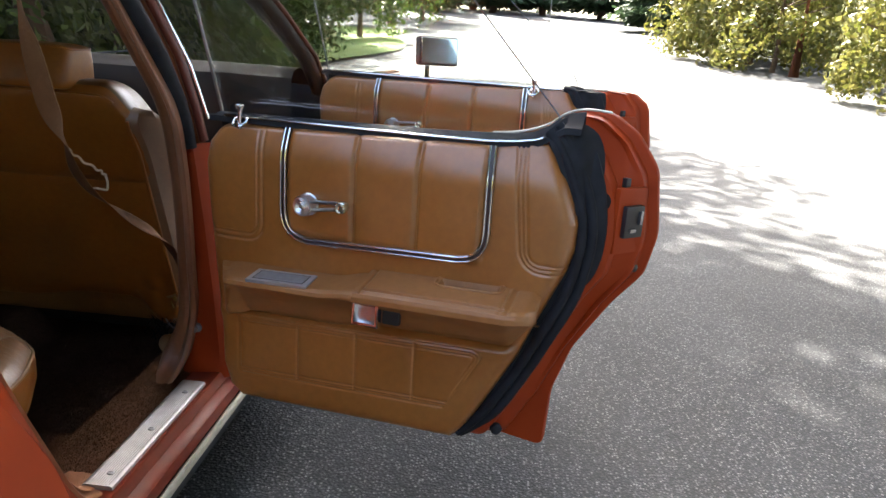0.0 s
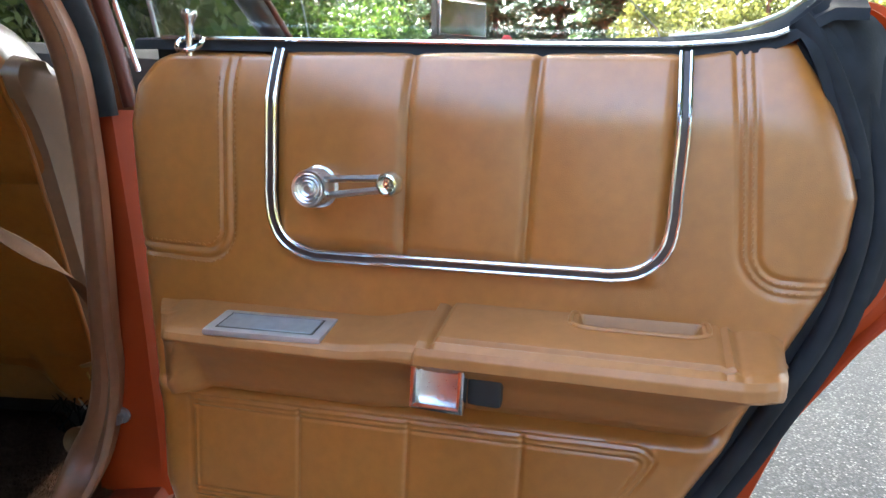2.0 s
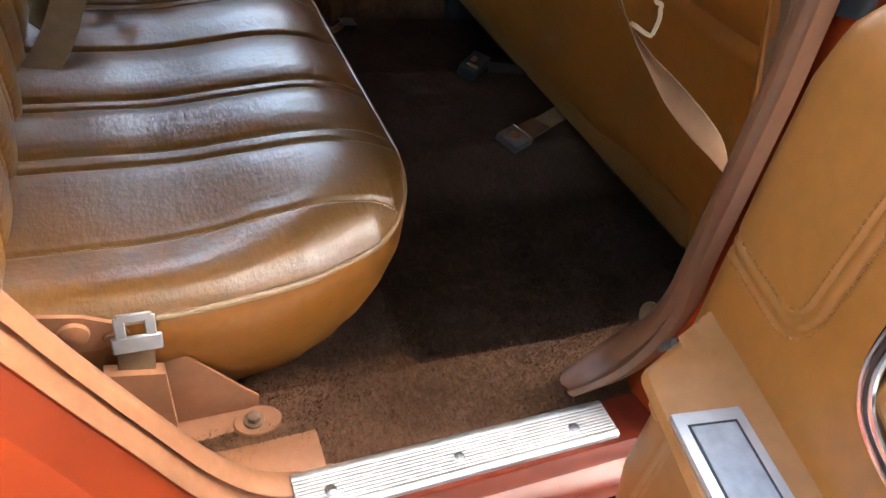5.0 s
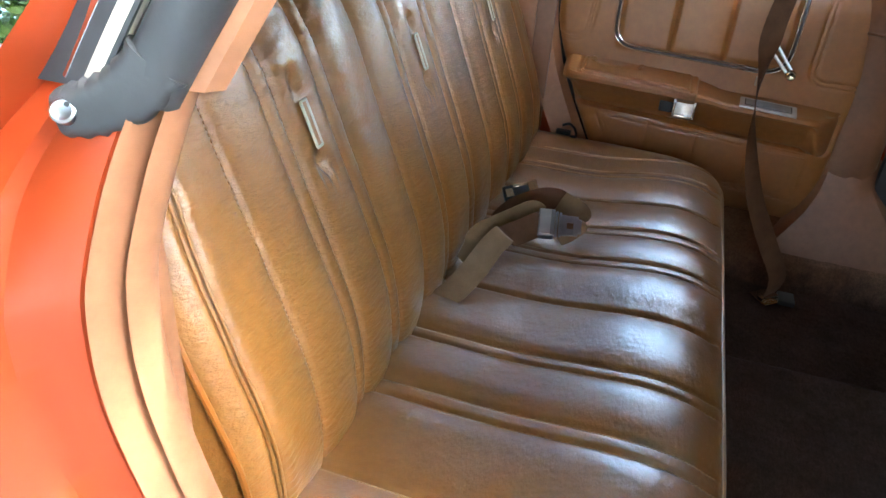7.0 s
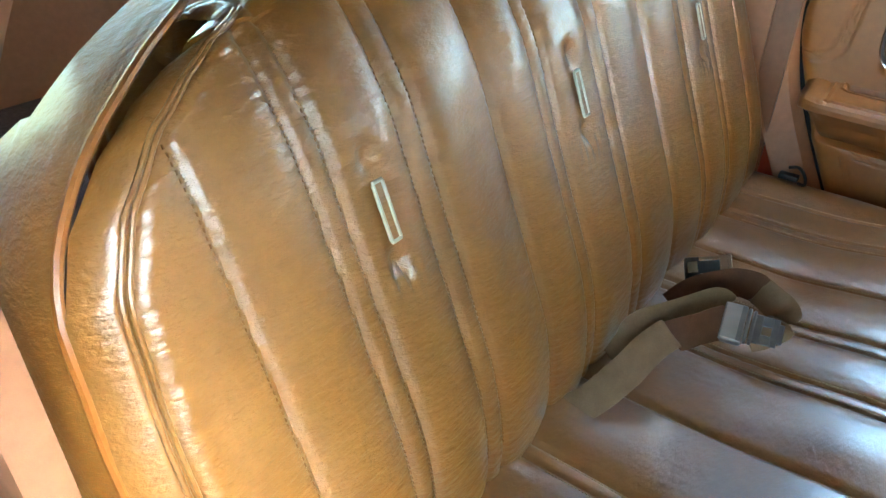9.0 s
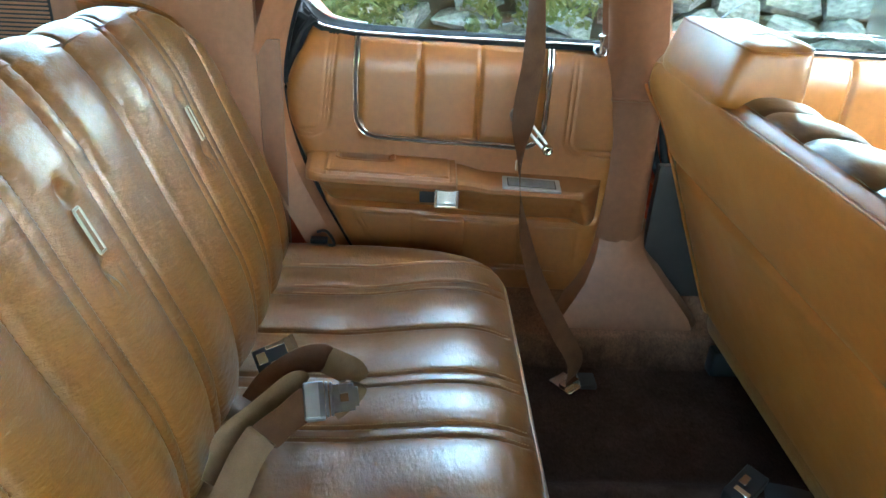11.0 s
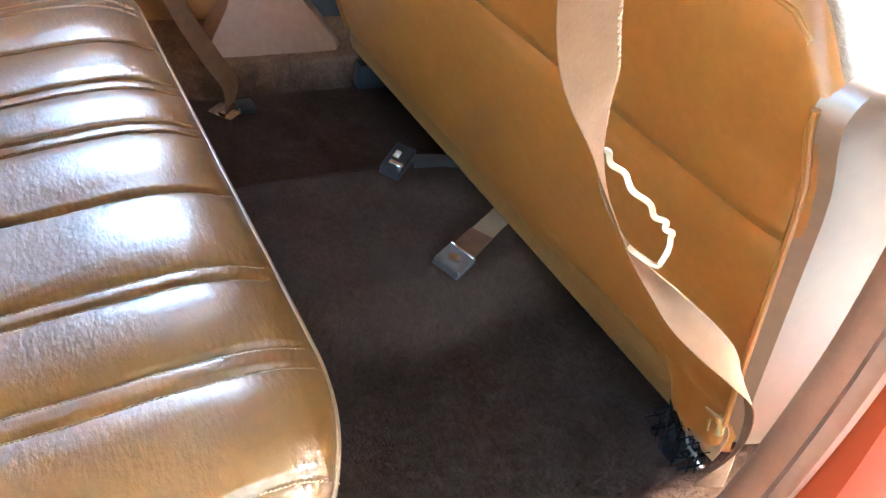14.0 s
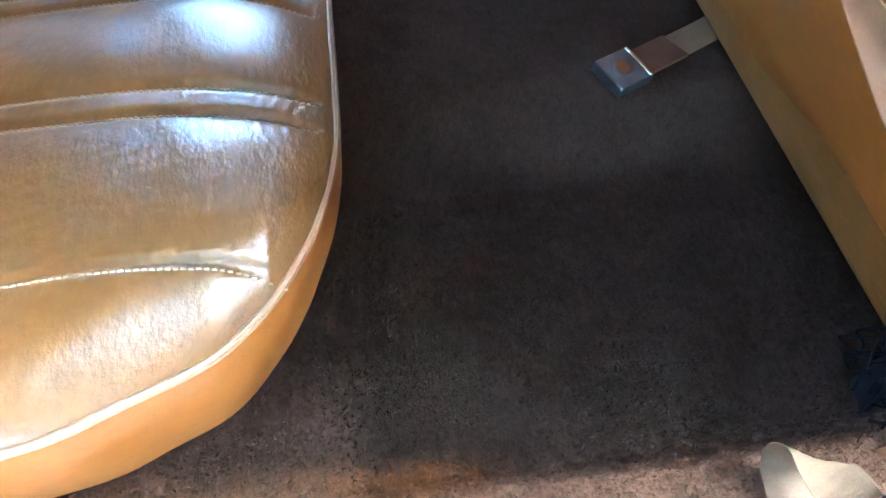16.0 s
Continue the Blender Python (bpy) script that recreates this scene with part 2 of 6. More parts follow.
def asphalt():
    k = Mat("asphalt")
    stones = k.vor(120.0)
    cell = k.n("ShaderNodeTexVoronoi", Scale=120.0)
    k.link(k.co, cell.inputs["Vector"])
    sep = k.t.nodes.new("ShaderNodeSeparateColor")
    k.link(cell.outputs["Color"], sep.inputs[0])
    broad = k.noise(1.3, 6.0, 0.6)
    tone = k.ramp(sep.outputs[0], [(0.0, (0.030, 0.031, 0.034)), (0.55, (0.075, 0.076, 0.080)), (0.80, (0.14, 0.14, 0.142)), (1.0, (0.30, 0.30, 0.295))])
    base = k.mix(k.ramp(stones, [(0.25, (0, 0, 0)), (0.62, (1, 1, 1))]), tone, (0.028, 0.029, 0.032))
    base = k.mix(1.0, base, k.ramp(broad, [(0.3, (0.75, 0.75, 0.75)), (0.7, (1.25, 1.25, 1.25))]), "MULTIPLY")
    k.color(base).rough(0.7)
    k.bump(stones, 0.8, 0.004)
    return k.m


ASPHALT = asphalt()


def glass(name, tint):
    k = Mat(name)
    k.color(tint).rough(0.02).set(Transmission_Weight=1.0, IOR=1.45)
    return k.m


GLASS = glass("green_tinted_glass", (0.93, 0.97, 0.95))


def leafy(name, a, b):
    k = Mat(name)
    oi = k.t.nodes.new("ShaderNodeNewGeometry")
    base = k.ramp(oi.outputs["Random Per Island"], [(0.0, a), (1.0, b)])
    k.color(base).rough(0.5).set(Transmission_Weight=0.0, Subsurface_Weight=0.0)
    tr = k.t.nodes.new("ShaderNodeBsdfTranslucent")
    k.link(base, tr.inputs[0])
    mx = k.t.nodes.new("ShaderNodeMixShader")
    mx.inputs[0].default_value = 0.35
    out = k.t.nodes["Material Output"]
    k.link(k.b.outputs[0], mx.inputs[1])
    k.link(tr.outputs[0], mx.inputs[2])
    k.link(mx.outputs[0], out.inputs[0])
    return k.m


LEAF = leafy("broad_leaves", (0.035, 0.075, 0.012), (0.12, 0.17, 0.03))
LEAF_DARK = leafy("conifer_needles", (0.030, 0.062, 0.026), (0.085, 0.130, 0.050))
LEAF_YELLOW = leafy("yellow_green_leaves", (0.10, 0.115, 0.02), (0.21, 0.19, 0.05))
GRASS = plain("lawn_grass", (0.07, 0.13, 0.012), (0.16, 0.22, 0.02), 0.8, 3.0, 0.0, 0.5, 90.0)
EARTH = plain("verge_earth", (0.09, 0.07, 0.04), (0.16, 0.14, 0.07), 0.9, 2.0, 0.0, 0.5, 60.0)
BARK = plain("bark", (0.07, 0.045, 0.03), (0.16, 0.10, 0.065), 0.85, 14.0, 0.0, 0.6, 40.0)
POLE = plain("red_stained_wood", (0.19, 0.055, 0.03), (0.26, 0.085, 0.05), 0.8, 14.0)
STONE = plain("wall_stone", (0.15, 0.145, 0.12), (0.42, 0.40, 0.34), 0.85, 9.0, 0.0, 0.6, 25.0)
RED_SIGN = plain("red_sign_paint", (0.55, 0.03, 0.03), (0.62, 0.05, 0.05), 0.4)
GREEN_POST = plain("grey_post", (0.10, 0.11, 0.10), (0.16, 0.17, 0.16), 0.6)

# ---- geometry helpers ----


def lerp(a, b, f):
    return a + (b - a) * f


def ss(a, b, x):
    f = min(max((x - a) / (b - a), 0.0), 1.0)
    return f * f * (3 - 2 * f)


def tab(points, x):
    """Linear interpolation in a short table of (x, value)."""
    if x <= points[0][0]:
        return points[0][1]
    for (x0, v0), (x1, v1) in zip(points, points[1:]):
        if x <= x1:
            return v0 + (v1 - v0) * (x - x0) / (x1 - x0)
    return points[-1][1]


def spline(points, per=8, closed=False):
    """Catmull-Rom through the points."""
    p = [Vector(q) for q in points]
    n = len(p)
    out = []
    for i in range(n if closed else n - 1):
        a, b, c, d = (p[(i + k) % n] if closed else p[min(max(i + k, 0), n - 1)] for k in (-1, 0, 1, 2))
        for k in range(per):
            t = k / per
            out.append(0.5 * ((2 * b) + (c - a) * t + (2 * a - 5 * b + 4 * c - d) * t * t + (3 * b - a - 3 * c + d) * t ** 3))
    if not closed:
        out.append(p[-1].copy())
    return out


def crisp(points, per=6):
    """A closed outline with nearly straight sides and short rounded corners."""
    p = [Vector(q) for q in points]
    out = []
    for i, q in enumerate(p):
        a, b = p[i - 1], p[(i + 1) % len(p)]
        ra, rb = min(0.45, 0.016 / max((a - q).length, 1e-4)), min(0.45, 0.016 / max((b - q).length, 1e-4))
        s0, s1 = q.lerp(a, ra), q.lerp(b, rb)
        for k in range(per):
            t = k / (per - 1)
            out.append(s0.lerp(q, t).lerp(q.lerp(s1, t), t))
    return out


def surf(fn, nu, nv, flip=False, wrap=False):
    """A grid of fn(u, v), u and v from 0 to 1."""
    vs = [fn(i / nu, j / nv) for j in range(nv + 1) for i in range(nu + 1)]
    r = nu + 1
    fs = [(j * r + i, j * r + i + 1, (j + 1) * r + i + 1, (j + 1) * r + i) for j in range(nv) for i in range(nu)]
    if flip:
        fs = [f[::-1] for f in fs]
    return [tuple(v) for v in vs], fs


def loft(rings, closed=True, caps=False, flip=False):
    n = len(rings[0])
    vs = [tuple(q) for r in rings for q in r]
    fs = []
    for j in range(len(rings) - 1):
        for i in range(n if closed else n - 1):
            k = (i + 1) % n
            fs.append((j * n + i, j * n + k, (j + 1) * n + k, (j + 1) * n + i))
    if caps:
        fs.append(tuple(range(n))[::-1])
        fs.append(tuple((len(rings) - 1) * n + i for i in range(n)))
    if flip:
        fs = [f[::-1] for f in fs]
    return vs, fs


def frames(path, up=(0, 0, 1)):
    """Tangent, side and normal along a path."""
    out = []
    up = Vector(up)
    for i, p in enumerate(path):
        t = (path[min(i + 1, len(path) - 1)] - path[max(i - 1, 0)]).normalized()
        s = t.cross(up)
        if s.length < 1e-4:
            s = t.cross(Vector((1, 0, 0)))
        s.normalize()
        out.append((t, s, s.cross(t).normalized()))
    return out


def tube(points, r, seg=8, closed=False, flat=1.0, up=(0, 0, 1)):
    """A round or flattened tube along the points; flat scales its height."""
    path = [Vector(p) for p in points]
    if closed:
        ext = [path[-1]] + path + [path[0]]
        fr = frames(ext, up)[1:-1]
    else:
        fr = frames(path, up)
    rings = []
    for p, (t, s, n) in zip(path, fr):
        rings.append([p + s * (r * math.cos(2 * math.pi * k / seg)) + n * (r * flat * math.sin(2 * math.pi * k / seg)) for k in range(seg)])
    if closed:
        return loft(rings + [rings[0]])
    return loft(rings, caps=True)


def ribbon(points, sides, width, thick=0.0015):
    """A strap along points; sides gives the direction across it at each point."""
    path = [Vector(p) for p in points]
    rings = []
    for i, (p, s) in enumerate(zip(path, sides)):
        t = (path[min(i + 1, len(path) - 1)] - path[max(i - 1, 0)]).normalized()
        s = Vector(s)
        s = (s - t * s.dot(t)).normalized()
        n = t.cross(s).normalized()
        h, k = s * (width / 2), n * (thick / 2)
        rings.append([p - h - k * 0.4, p - h * 0.96 - k, p + h * 0.96 - k, p + h - k * 0.4, p + h + k * 0.4, p + h * 0.96 + k, p - h * 0.96 + k, p - h + k * 0.4])
    return loft(rings, caps=True)


def strap(ctrl, width, per=6, thick=0.0015):
    """A strap from rows of (x, y, z, side x, side y, side z)."""
    pts = spline([c[:3] for c in ctrl], per)
    sds = spline([c[3:] for c in ctrl], per)
    return ribbon(pts, sds, width, thick)


def box(cx, cy, cz, sx, sy, sz, bev=0.0, seg=2, m=None):
    bm = bmesh.new()
    bmesh.ops.create_cube(bm, size=1.0)
    bmesh.ops.scale(bm, vec=(sx, sy, sz), verts=bm.verts)
    if bev:
        bmesh.ops.bevel(bm, geom=list(bm.edges), offset=bev, segments=seg, affect="EDGES", profile=0.7)
    if m is not None:
        bmesh.ops.transform(bm, matrix=m, verts=bm.verts)
    bmesh.ops.translate(bm, vec=(cx, cy, cz), verts=bm.verts)
    bm.verts.ensure_lookup_table()
    out = [tuple(v.co) for v in bm.verts], [tuple(v.index for v in f.verts) for f in bm.faces]
    bm.free()
    return out


def revolve(profile, m, seg=24):
    """Profile rows (radius, height) turned round the z axis of m."""
    rings = [[m @ Vector((r * math.cos(2 * math.pi * k / seg), r * math.sin(2 * math.pi * k / seg), h)) for k in range(seg)] for r, h in profile]
    return loft(rings, caps=True)


def axis_to(p, d):
    """A pose at p whose z axis points along d."""
    return Matrix.Translation(p) @ Vector(d).to_track_quat("Z", "Y").to_matrix().to_4x4()


def join(*geos):
    vs, fs = [], []
    for v, f in geos:
        o = len(vs)
        vs += v
        fs += [tuple(i + o for i in q) for q in f]
    return vs, fs


def moved(geo, m):
    return [tuple(m @ Vector(v)) for v in geo[0]], geo[1]


def part(name, geo, material, parent=None, label="", smooth=True):
    me = bpy.data.meshes.new(name)
    me.from_pydata(geo[0], [], geo[1])
    me.materials.append(material)
    if smooth:
        me.polygons.foreach_set("use_smooth", [True] * len(me.polygons))
        me.set_sharp_from_angle(angle=radians(38))
    me.update()
    ob = new(name, me)
    if parent is not None:
        ob.parent = parent
    if label:
        ob["label"] = label
    return ob


def thing(name, label, category, m=None, group="", kind=""):
    ob = new(name)
    ob.empty_display_size = 0.05
    if m is not None:
        ob.matrix_world = m
    return tagged(ob, label, category, group, kind)


def stitch(p, d, long, wide):
    d = Vector(d).normalized()
    up = Vector((0, 0, 1)) if abs(d.z) < 0.8 else Vector((0, 1, 0))
    sd_ = d.cross(up).normalized()
    nn = sd_.cross(d)
    v = [tuple(Vector(p) + d * a * long / 2 + sd_ * b * wide / 2 + nn * c) for a, b, c in ((-1, -1, -0.001), (1, -1, -0.001), (1, 1, -0.001), (-1, 1, -0.001), (-0.7, -0.6, 0.0008), (0.7, -0.6, 0.0008), (0.7, 0.6, 0.0008), (-0.7, 0.6, 0.0008))]
    return v, [(4, 5, 6, 7), (0, 1, 5, 4), (1, 2, 6, 5), (2, 3, 7, 6), (3, 0, 4, 7)]


# ---- fitted measures of the car ----
XH, DOOR_OPEN = 0.952, 75.5            # hinge line from the centre, opening of the right rear door
BITE_Y, LEAN = -0.746, 0.396           # foot and slope of the rear backrest


# ---- doors ----
HINGE_EDGE = [(0.385, 0.120), (0.395, 0.075), (0.42, 0.045), (0.47, 0.028), (0.55, 0.026), (0.76, 0.007), (0.83, 0.0), (0.92, -0.006), (0.965, 0.003), (0.99, 0.020), (1.012, 0.050)]
REAR_EDGE = [(0.385, 0.570), (0.392, 0.584), (0.41, 0.599), (0.44, 0.618), (0.47, 0.634), (0.519, 0.660), (0.591, 0.697), (0.68, 0.731), (0.736, 0.755), (0.78, 0.773), (0.82, 0.783), (0.87, 0.785), (0.905, 0.774), (0.953, 0.755), (1.0, 0.727), (1.012, 0.705)]


def groove(d, wide, deep):
    return deep * math.exp(-(d / wide) ** 2)


def pad_seam(du, dz, r=0.032):
    """Distance from the seam of a pad with one rounded lower corner, positive outside."""
    p, q = r - du, r - dz
    return math.hypot(p, q) - r if p > 0 and q > 0 else max(p, q) - r


def pad_run(d, n0, n1, step):
    """Points beside such a seam, as offsets from the pad's corner, with their direction."""
    r = 0.032
    out = [(-d, r + step * i, 1.5708) for i in range(1, n0)]
    k = int(1.5708 * (r + d) / step)
    out += [(r - (r + d) * math.cos(g), r - (r + d) * math.sin(g), 1.5708 - g) for g in [1.5708 * i / k for i in range(k + 1)]]
    return out + [(r + step * i, -d, 0.0) for i in range(1, n1)]


def panel_depth(u, z, edge):
    """How far the inner face stands in from the hinge line."""
    w = 0.181
    w -= 0.024 * ss(0.930, 1.035, z) ** 1.5
    w -= 0.030 * math.exp(-edge / 0.009)
    inside = ss(0.197, 0.215, u) * (1 - ss(0.60, 0.62, u)) * ss(0.785, 0.81, z)
    w += 0.008 * inside
    for s in (0.348, 0.480):
        if z > 0.79:
            w -= groove(u - s, 0.005, 0.0060) * inside
            w -= groove(u - s, 0.03, 0.003) * inside
    # stitched corner pads with rounded seams
    if z > 0.755:
        for d0 in (-0.006, 0.006):
            w -= groove(pad_seam(0.136 - u, z - 0.771) - d0, 0.0032, 0.0026)
        for d0 in (-0.008, 0.0, 0.008):
            w -= groove(pad_seam(u + 0.12 * (z - 0.845) - 0.690, z - 0.801) - d0, 0.003, 0.0024)
    # hollow below the armrest
    low = 0.596 + 0.052 * (u - 0.04)
    if z < 0.73:
        h = ss(low - 0.006, low + 0.012, z) * (1 - ss(0.682, 0.698, z)) * ss(0.035, 0.07, u) * (1 - ss(0.66, 0.70, u))
        w -= 0.022 * h
        w += 0.0035 * ss(low - 0.03, low, z) * (1 - ss(low, low + 0.014, z))
    # quilted field at the foot
    bl, tl = 0.462 + 0.055 * (u - 0.09), 0.585 + 0.052 * (u - 0.09)
    ru = 0.628 - 0.55 * max(0.0, 0.606 - z)
    if z < 0.63:
        inx = ss(0.083, 0.09, u) * (1 - ss(ru, ru + 0.006, u))
        inz = ss(bl - 0.008, bl, z) * (1 - ss(tl, tl + 0.008, z))
        r = 0.020
        p, q = u - (ru - r), z - (tl - r)
        d = (math.hypot(p, q) if p > 0 and q > 0 else max(p, q)) - r
        side = ss(tl - 0.075, tl - 0.03, z)
        for o in (-0.0065, 0.0, 0.0065):
            w -= groove(z - bl - o, 0.0023, 0.0019) * inx
            w -= groove(d - o, 0.0023, 0.0019) * ss(0.083, 0.09, u) * (side if o else ss(bl + 0.01, bl + 0.05, z))
            w -= groove(u - 0.087 - o, 0.0028, 0.0010) * inz
        w += 0.0022 * inx * inz
        for o in (0.228, 0.363, 0.493):
            w -= (groove(u - o, 0.0026, 0.0020) + groove(u - o, 0.012, 0.0012)) * inx * inz
    return w


OUTER = [(0.02, 0.412), (-0.02, 0.70), (-0.02, 0.975), (0.35, 0.980), (0.66, 1.000), (0.745, 1.088), (0.81, 1.082), (0.860, 1.049), (0.905, 0.985), (0.921, 0.863), (0.905, 0.782), (0.852, 0.713), (0.786, 0.602), (0.752, 0.49), (0.748, 0.361), (0.60, 0.376), (0.36, 0.402)]
INNER = [(0.060, 0.425), (0.01, 0.70), (0.02, 0.985), (0.35, 0.996), (0.66, 1.012), (0.698, 1.036), (0.712, 1.028), (0.742, 0.980), (0.766, 0.920), (0.776, 0.870), (0.772, 0.80), (0.738, 0.736), (0.690, 0.610), (0.655, 0.535), (0.59, 0.415), (0.47, 0.420), (0.33, 0.420)]
PRESSED = (0, 0, 0, 0, 0, 0.2, 1.0, 1.0, 0.3, 0.0, 0.5, 0.9, 0.6, 0.2, 0.0, 0, 0)     # pressed hollows of the rear edge
CUT_BACK = (0, 0, 0, 0, 0, 0, 0, 0, 0, 0, 0, 0, 0, 0.10, 0.42, 0.35, 0.2)     # body set in from the hem of the outer skin
BELT_TOP = [(0.0, 1.017), (0.34, 1.025), (0.50, 1.029), (0.648, 1.038), (0.698, 1.053), (0.735, 1.079), (0.768, 1.088)]
BELT_IN = [(-0.02, 1.012), (0.04, 1.014), (0.355, 1.017), (0.477, 1.018), (0.607, 1.021), (0.66, 1.026), (0.692, 1.032), (0.703, 1.037), (0.74, 1.060)]


def build_door(name, label, m, s, k=1.0, crank=(0.096, 0.014), front=False, fine=False, group="doors of the station wagon"):
    """A door in its own frame: u backwards from the hinge, w inwards, z up. s: 1 right, -1 left; k stretches it."""
    door = thing(name, label, "car door", m, group)

    def P(u, w, z):
        if front and 1.02 < z:          # the front door has a level belt line
            z = 1.02 + 0.12 * (z - 1.02)
        return (-s * w, -u * k, z)

    flip = s > 0
    # shell
    n_in = len(OUTER)
    rows = []
    for w, f, hollow in ((0.0, 0.02, 0), (0.010, 0.0, 0), (0.030, 0.0, 0), (0.034, 0.02, 0), (0.036, 0.13, 0), (0.040, 0.15, 0), (0.062, 0.165, 0), (0.066, 0.18, 0), (0.070, 0.22, 0.4), (0.074, 0.25, 1), (0.086, 0.40, 1), (0.092, 0.47, 1), (0.110, 0.50, 0.3), (0.116, 0.53, 0), (0.138, 0.92, 0), (0.148, 1.0, 0), (0.146, 1.0, 0)):
        ctrl = []
        for a, b, pressed, cut in zip(OUTER, INNER, PRESSED, CUT_BACK):
            g = max(f, lerp(f, 1.0, cut)) if w > 0.035 else f
            ctrl.append(Vector((lerp(a[0], b[0], g), lerp(a[1], b[1], g), w - 0.018 * hollow * pressed)))
        rows.append(ctrl)
    mid = Vector((0.4, 0.72, 0))
    rows[0] = [mid + (q - mid) * 0.985 for q in rows[0]]
    for q in rows[0]:
        q.z = 0.0
    rows[-1] = [Vector((lerp(q.x, 0.4, 0.1), lerp(q.y, 0.72, 0.1), 0.144)) for q in rows[-1]]
    rings = [[P(q.x, q.z, q.y) for q in crisp([tuple(c) for c in r], 6)] for r in rows]
    part("door_shell", loft(rings, caps=True, flip=not flip), PAINT_DULL, door, "orange painted steel shell")
    # trim panel
    def face(a, b):
        z0 = 0.385 + 0.627 * b
        ul, ur = tab(HINGE_EDGE, z0), tab(REAR_EDGE, z0)
        u = lerp(ul, ur, a)
        z = z0 + 0.045 * (u - 0.1) * (1 - b) + 0.028 * (u - 0.18) * b + 0.014 * ss(0.60, 0.70, u) * ss(0.90, 1.0, b)
        edge = min(u - ul, ur - u, (z0 - 0.385) * 1.0 + 0.0, (1.012 - z0) + 0.02)
        roll = max(0.0, (b - 0.972) / 0.028) ** 2
        return P(u, panel_depth(u, z, edge) - 0.040 * roll, z - 0.003 * roll)
    part("trim_panel", surf(face, 440 if fine else 230, 360 if fine else 190, flip), DOOR_TAN, door, "caramel vinyl trim panel with stitched pads")
    if fine:
        rows_ = [(0.136 - du, 0.771 + dz, -g) for o in (-0.011, 0.0105) for du, dz, g in pad_run(o, 27, 12, 0.0065)]
        rows_ += [(0.690 + du - 0.12 * (0.801 + dz - 0.845), 0.801 + dz, g) for o in (-0.004, 0.004) for du, dz, g in pad_run(o, 27, 3, 0.0065)]
        part("stitching", join(*[stitch(P(u_, panel_depth(u_, z_, 1.0) + 0.0006, z_), (0, math.cos(g) * -1, -math.sin(g)), 0.0045, 0.0011) for u_, z_, g in rows_]), ARM_TAN, door, "fine stitched seams")
    # bright moulding round the padded field
    run = [(0.1965, 1.006), (0.1957, 0.96), (0.1955, 0.91), (0.1955, 0.872), (0.1955, 0.850), (0.1985, 0.825), (0.207, 0.806), (0.222, 0.793), (0.246, 0.786), (0.270, 0.7862), (0.32, 0.788), (0.43, 0.7925), (0.52, 0.7962), (0.552, 0.7976), (0.570, 0.7985), (0.592, 0.8035), (0.608, 0.815), (0.618, 0.832), (0.6215, 0.855), (0.6214, 0.878), (0.6211, 0.91), (0.6205, 0.95), (0.6165, 1.016)]
    fine = spline([(u, z, 0) for u, z in run], 6)
    def on(u, z, lift):
        return P(u, panel_depth(0.17, z, 1.0) + lift, z)
    strip, beads = [], ([], [])
    for i, q in enumerate(fine):
        t = (fine[min(i + 1, len(fine) - 1)] - fine[max(i - 1, 0)]).normalized()
        nx, nz = -t.y, t.x
        strip.append([on(q.x + nx * o, q.y + nz * o, l) for o, l in ((-0.0058, 0.0), (-0.005, 0.0085), (0.005, 0.0085), (0.0058, 0.0))])
        for b, o in zip(beads, (-0.0046, 0.0046)):
            b.append(on(q.x + nx * o, q.y + nz * o, 0.0090))
    mould = part("moulding", loft(strip, closed=False, flip=not flip), DARK_TRIM, door, "dark woodgrain strip between two chrome beads")
    part("chrome_bead", tube(beads[0], 0.0021, 8, up=(1, 0, 0)), CHROME, mould)
    part("chrome_bead", tube(beads[1], 0.0026, 8, up=(1, 0, 0)), CHROME, mould)
    # armrest
    def arm(a, b):
        u = lerp(0.040, 0.735, a)
        zt = 0.700 + 0.035 * (u - 0.12) + 0.0080 * ss(0.310, 0.380, u) + 0.0085 * ss(0.3895, 0.3935, u)
        wf = tab([(0.040, 0.164), (0.047, 0.186), (0.097, 0.254), (0.104, 0.260), (0.112, 0.262), (0.33, 0.262), (0.375, 0.264), (0.389, 0.265), (0.394, 0.273), (0.69, 0.273), (0.708, 0.268), (0.720, 0.260), (0.728, 0.247), (0.733, 0.230), (0.735, 0.212)], u)
        zt -= 0.007 * ss(0.712, 0.735, u) ** 2
        low_ = 1 - 0.9 * ss(0.675, 0.735, u)
        pad = ss(0.408, 0.412, u) * (1 - ss(0.682, 0.686, u))
        lip = 0.013 + 0.003 * ss(0.335, 0.385, u) + 0.006 * ss(0.389, 0.394, u)
        hi = 0.017 + 0.006 * ss(0.335, 0.392, u)
        prof = [(w_, zt + lerp(hi, 0.005, min(1.0, (w_ - 0.168) / max(0.03, wf - 0.19)))) for w_ in (0.168, 0.178, 0.185, 0.192, 0.199, 0.206, 0.22)] + [(wf - 0.0195, zt + 0.0048), (wf - 0.0180, zt + 0.0046 - 0.0030 * pad), (wf - 0.012, zt + 0.0036), (wf - 0.003, zt - 0.001), (wf, zt - 0.008), (wf, zt - lip + 0.004), (wf - 0.005, zt - lip), (wf - 0.025, zt - lip - 0.004), (0.21, zt - lip - 0.035 * low_), (0.185, zt - lerp(lip + 0.012, 0.088, low_)), (0.155, zt - lerp(lip + 0.018, 0.112, low_))]
        wall = ss(0.112, 0.060, u)
